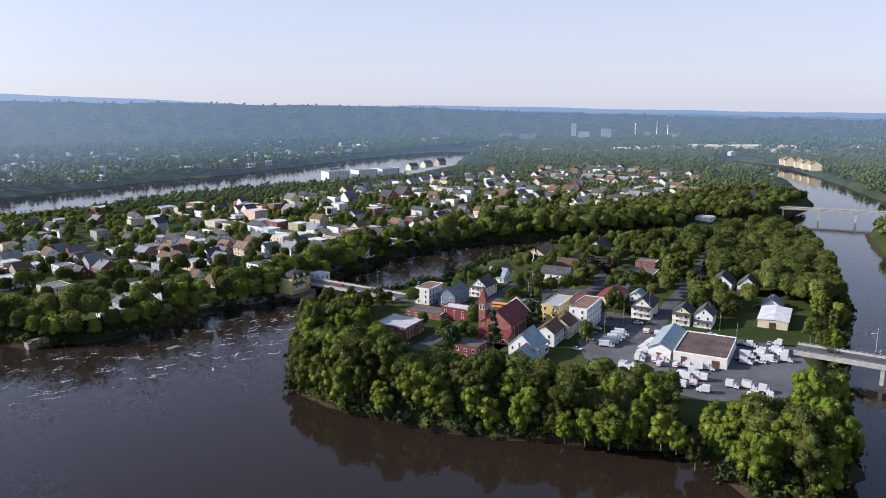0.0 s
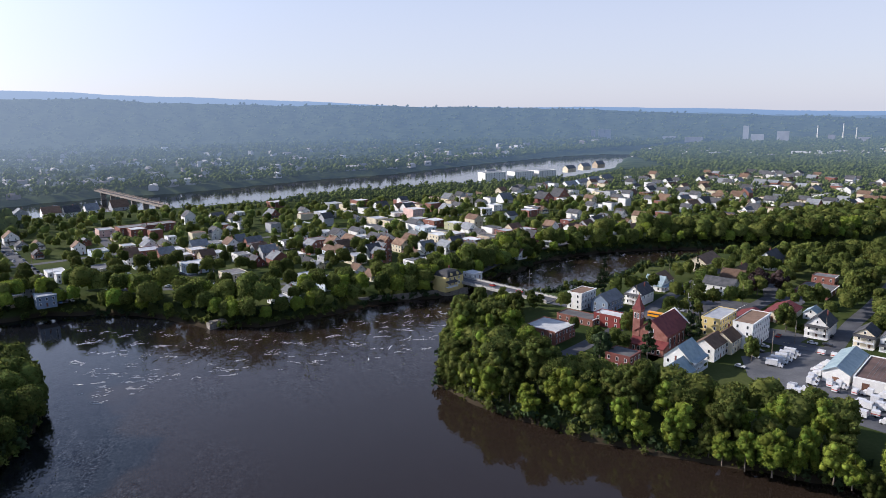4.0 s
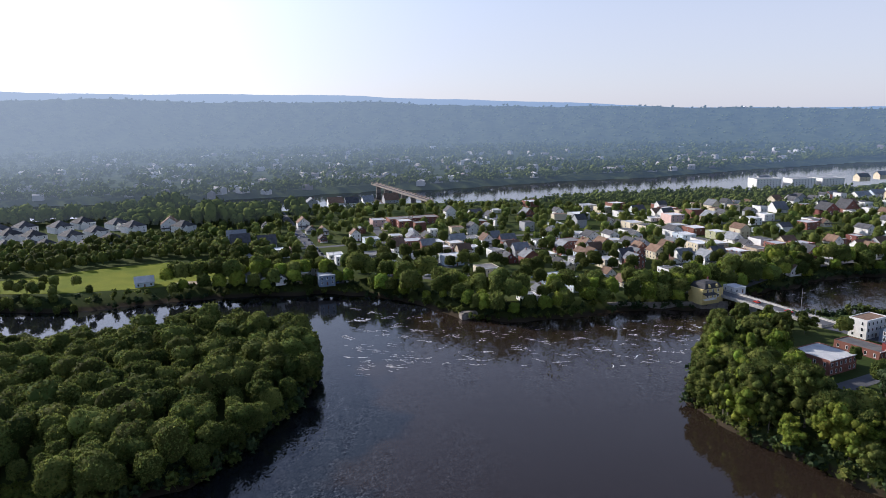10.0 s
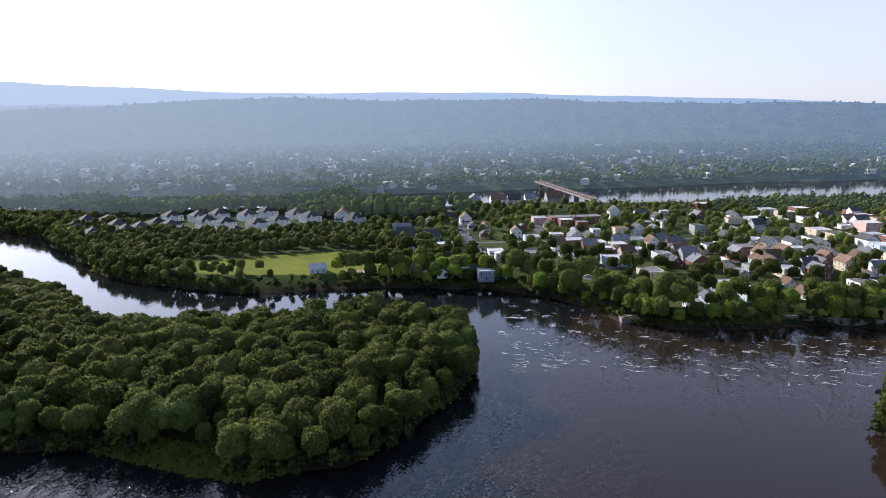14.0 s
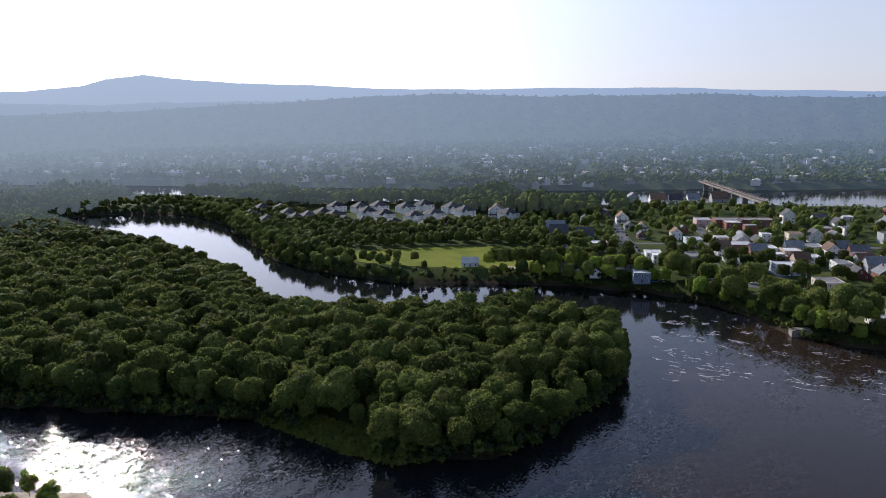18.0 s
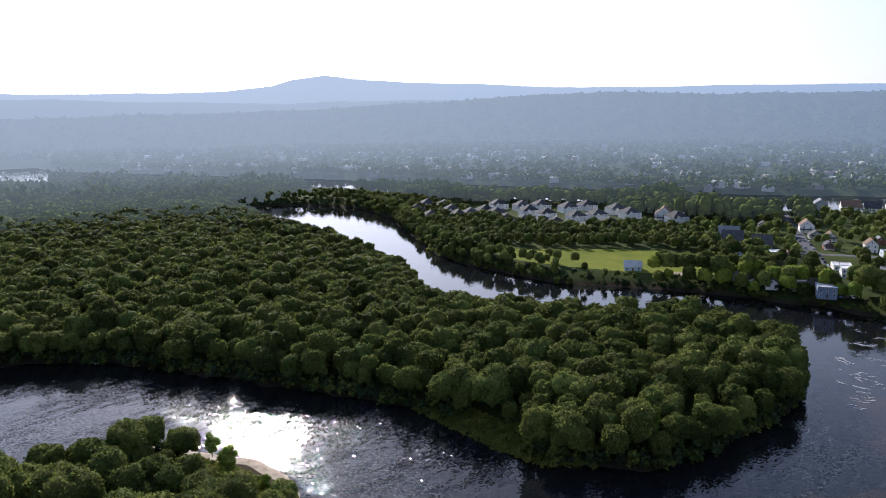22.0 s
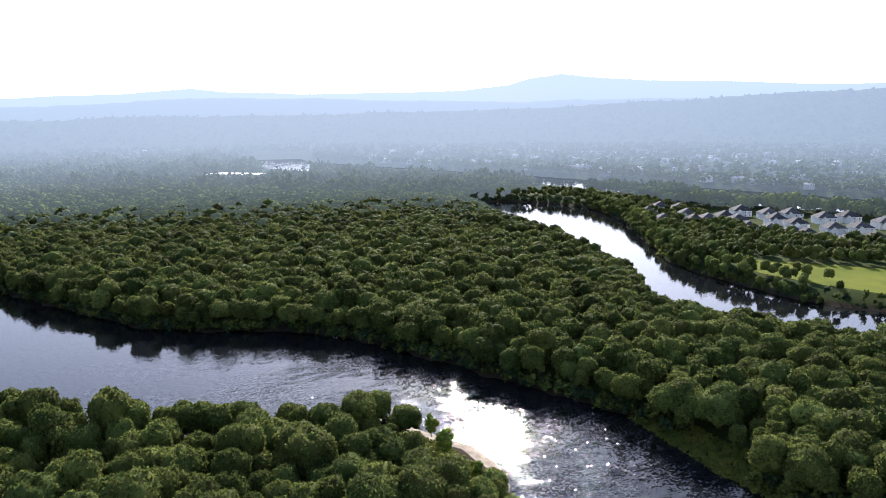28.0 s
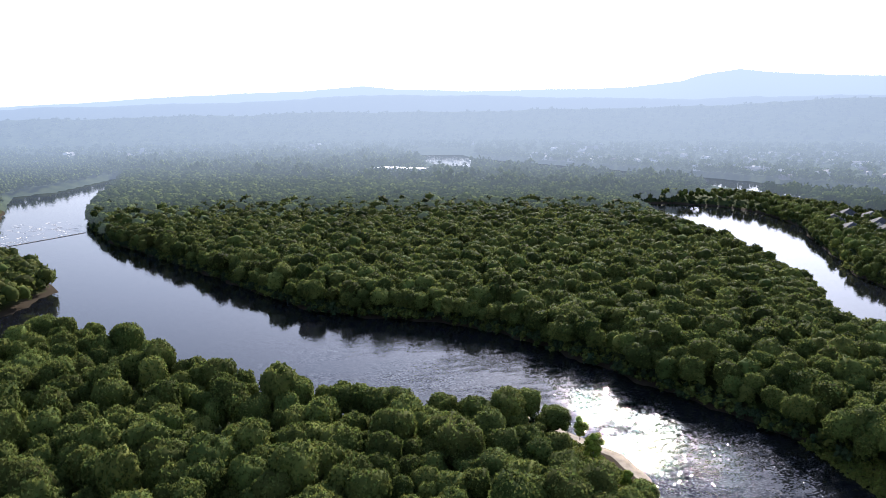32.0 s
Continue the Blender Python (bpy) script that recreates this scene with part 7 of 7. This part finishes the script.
east = east[np.degrees(np.arctan2(east[:, 0], east[:, 1])) < 66]
re = np.hypot(east[:, 0], east[:, 1])
forest("woods", "woods on the east bank", east[re < 700], SMALL, LEAF, 0.8, 1.1, 12)
forest("woods", "woods further off on the east bank", east[re >= 700], TINY, HAZE_LEAF, 0.7, 1.0, 75)
forest("woods", "trees at the end of the back channel", on_land(scatter([(-790, 440), (-900, 400), (-980, 480), (-900, 570), (-790, 540)], 10, 76), 1), SMALL, HAZE_LEAF, 0.55, 0.9, 76)
field_bank = on_land(strip(TOWN_SHORE[:11], 0.5, 14, 6.5, 55), 0.5)
forest("woods", "leafy trees along the back channel", field_bank[np.hypot(field_bank[:, 0], field_bank[:, 1]) < 900], MID, LEAF, 0.35, 0.7, 35)
forest("woods", "single trees at the end of the field", np.array([(-301.6, 423.8), (-291.2, 418.6), (-278.2, 422.5), (-263.9, 395.2), (-271.7, 390), (-278.2, 397.8), (-260, 406.9)]), MID, LEAF, 0.35, 0.55, 13)
west = on_land(scatter([(-832, -279.5), (-984.1, -318.5), (-1116.7, -351), (-1177.8, -312), (-1405.3, -260), (-1690, -247), (-1950, -910), (-910, -650)], 14, 14), 2)
forest("woods", "woods and gardens on the west bank", west, TINY, HAZE_LEAF, 1.0, 1.3, 14)

# ---- the far town and its trees, across the big river ----
r_ = np.random.default_rng(77)
az_ = np.radians(r_.uniform(-64, 112, 11000)); ra = 900 + 1500 * r_.random(11000) ** 0.8
far = np.stack([-np.sin(az_) * ra, np.cos(az_) * ra], 1)
beyond = np.array(BIG_RIVER[17:] + [(-2210, 260), (-2470, -1170), (-2860, 2860), (2340, 2860), (2470, 650), (1495, 1885)], float)
rf = np.hypot(far[:, 0], far[:, 1])
far = far[(inside(far, beyond) | (rf > 1660)) & (rf < 2300)]
far = off_lane(on_land(far, 4), 73.0, 77.4, 1100)
rf = np.hypot(far[:, 0], far[:, 1])
river_edge = clear_of(off_lane(on_land(strip(BIG_RIVER[17:], -70, 70, 12, 57), 9), 73.0, 77.4, 1100), 3)
forest("woods", "trees lining the banks of the big river", river_edge, TINY, HAZE_LEAF, 0.5, 1.2, 38)
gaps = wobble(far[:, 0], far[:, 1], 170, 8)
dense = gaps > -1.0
forest("woods", "distant trees of the far bank with painted haze", far[dense & (rf < 1620)], TINY, HAZE_LEAF, 0.8, 1.7, 15)
forest("woods", "distant plain of trees, pale with painted haze", far[dense & (rf >= 1620)], TINY, HAZE_LEAF, 0.8, 1.6, 16)
hill = np.random.default_rng(78)
ha, hf = hill.uniform(-66, 112, 5000), 1 - hill.random(5000) ** 1.3
hr = SLOPE[0] + (SLOPE[1] - SLOPE[0]) * hf
v, f, count = [], [], 0
for a, r, z in zip(np.radians(ha), hr, slope_height(ha, hf)):
    cv, cf = TINY[count % len(TINY)]
    k = hill.uniform(0.7, 1.5)
    v.append(cv * (k, k, k * 0.9) + (-np.sin(a) * r, np.cos(a) * r, z - 2))
    f.append(cf + count)
    count += len(cv)
tagged(mesh_object("woods", np.concatenate(v), np.concatenate(f), HAZE_LEAF), "treetops on the far hillside with painted haze", "trees", kind="stuff")
town_far = wobble(far[:, 0], far[:, 1], 260, 12) + np.clip((1900 - rf) / 500, -1.2, 0.6)
spots = far[(gaps < 0.5) & (town_far > 0.1)][:620]


def far_houses(points):
    r = np.random.default_rng(9)
    v, f = [], []
    for (x, y), z in zip(points, ground_height(points[:, 0], points[:, 1])):
        a = r.uniform(0, 3.14)
        w, d, h, k = r.uniform(5, 10), r.uniform(4, 7), r.uniform(5, 9), r.uniform(1.5, 3)
        o = len(v)
        for px, py, pz in ((-w, -d, 0), (w, -d, 0), (w, d, 0), (-w, d, 0), (-w, -d, h), (w, -d, h), (w, d, h), (-w, d, h), (-w, 0, h + k), (w, 0, h + k)):
            v.append((x + px * np.cos(a) - py * np.sin(a), y + px * np.sin(a) + py * np.cos(a), z + pz))
        f += [(o, o + 1, o + 5, o + 4), (o + 2, o + 3, o + 7, o + 6), (o + 1, o + 2, o + 6, o + 5), (o + 3, o, o + 4, o + 7), (o + 4, o + 5, o + 9, o + 8), (o + 6, o + 7, o + 8, o + 9), (o + 5, o + 6, o + 9, o + 9), (o + 7, o + 4, o + 8, o + 8)]
    return v, f


hv, hf = far_houses(spots)
me = bpy.data.meshes.new("far_houses")
me.from_pydata(hv, [], [tuple(dict.fromkeys(q)) for q in hf])
# house colours are lifted by the haze emission in this material
me.materials.append(HAZE_WALL)
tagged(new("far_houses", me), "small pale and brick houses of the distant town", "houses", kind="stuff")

# kinds of which none was planted go
for k in TALL + FRESH + ROUND + DARK + SPRUCE + PURPLE + BUSH:
    if k.name not in USED:
        for child in list(k.children):
            bpy.data.objects.remove(child)
        bpy.data.objects.remove(k)

# ---- low growth: the marshy bar and the sandy spit ----
def tufts(label, poly, gap, seed, material, size):
    pts = scatter(poly, gap, seed)
    pts = pts[shore_distance(pts) > -1.5]
    kinds = [crown(seed + k, 0.8, 1.0, 0.0, 4, 40, 0.3) for k in range(3)]
    return forest("marsh_grass", label, pts, kinds, material, size * 0.6, size * 1.4, seed)


tufts("yellow-green marsh grass on a low bar", [(-195, 180.7), (-159.9, 176.8), (-128.7, 176.8), (-114.4, 191.1), (-130, 195), (-162.5, 192.4), (-188.5, 191.1)], 1.25, 61, REED, 1.15)
tufts("yellow-green bank grass under the trees", [(72.8, 279.5), (79.3, 258.7), (91, 239.2), (105.3, 219.7), (128.7, 196.3), (145.6, 183.3), (163.8, 167.7), (169, 171.6), (148.2, 189.8), (132.6, 202.8), (109.2, 224.9), (96.2, 243.1), (84.5, 263.9)], 2.4, 62, REED, 0.8)
tufts("rough grass on the island's southern tip", [(172.9, 124.8), (184.6, 117), (208, 124.8), (195, 145.6), (179.4, 150.8)], 2.4, 63, REED, 1.0)
tufts("yellow-green grass behind the sandy spit", [(-166, 104), (-182, 108), (-204, 108), (-225, 98), (-240, 88), (-222, 78), (-190, 84), (-168, 92)], 1.5, 64, REED, 1.3)
patch("sand_spit", "curved sandy spit at the island's edge", "sand", [(-166.4, 106.6), (-172.9, 112.5), (-185.9, 116.4), (-202.8, 115.7), (-223.6, 104.7), (-247, 97.5), (-246, 93), (-223, 99), (-202, 108), (-186, 109.5), (-173, 105)], 0.32, SAND)
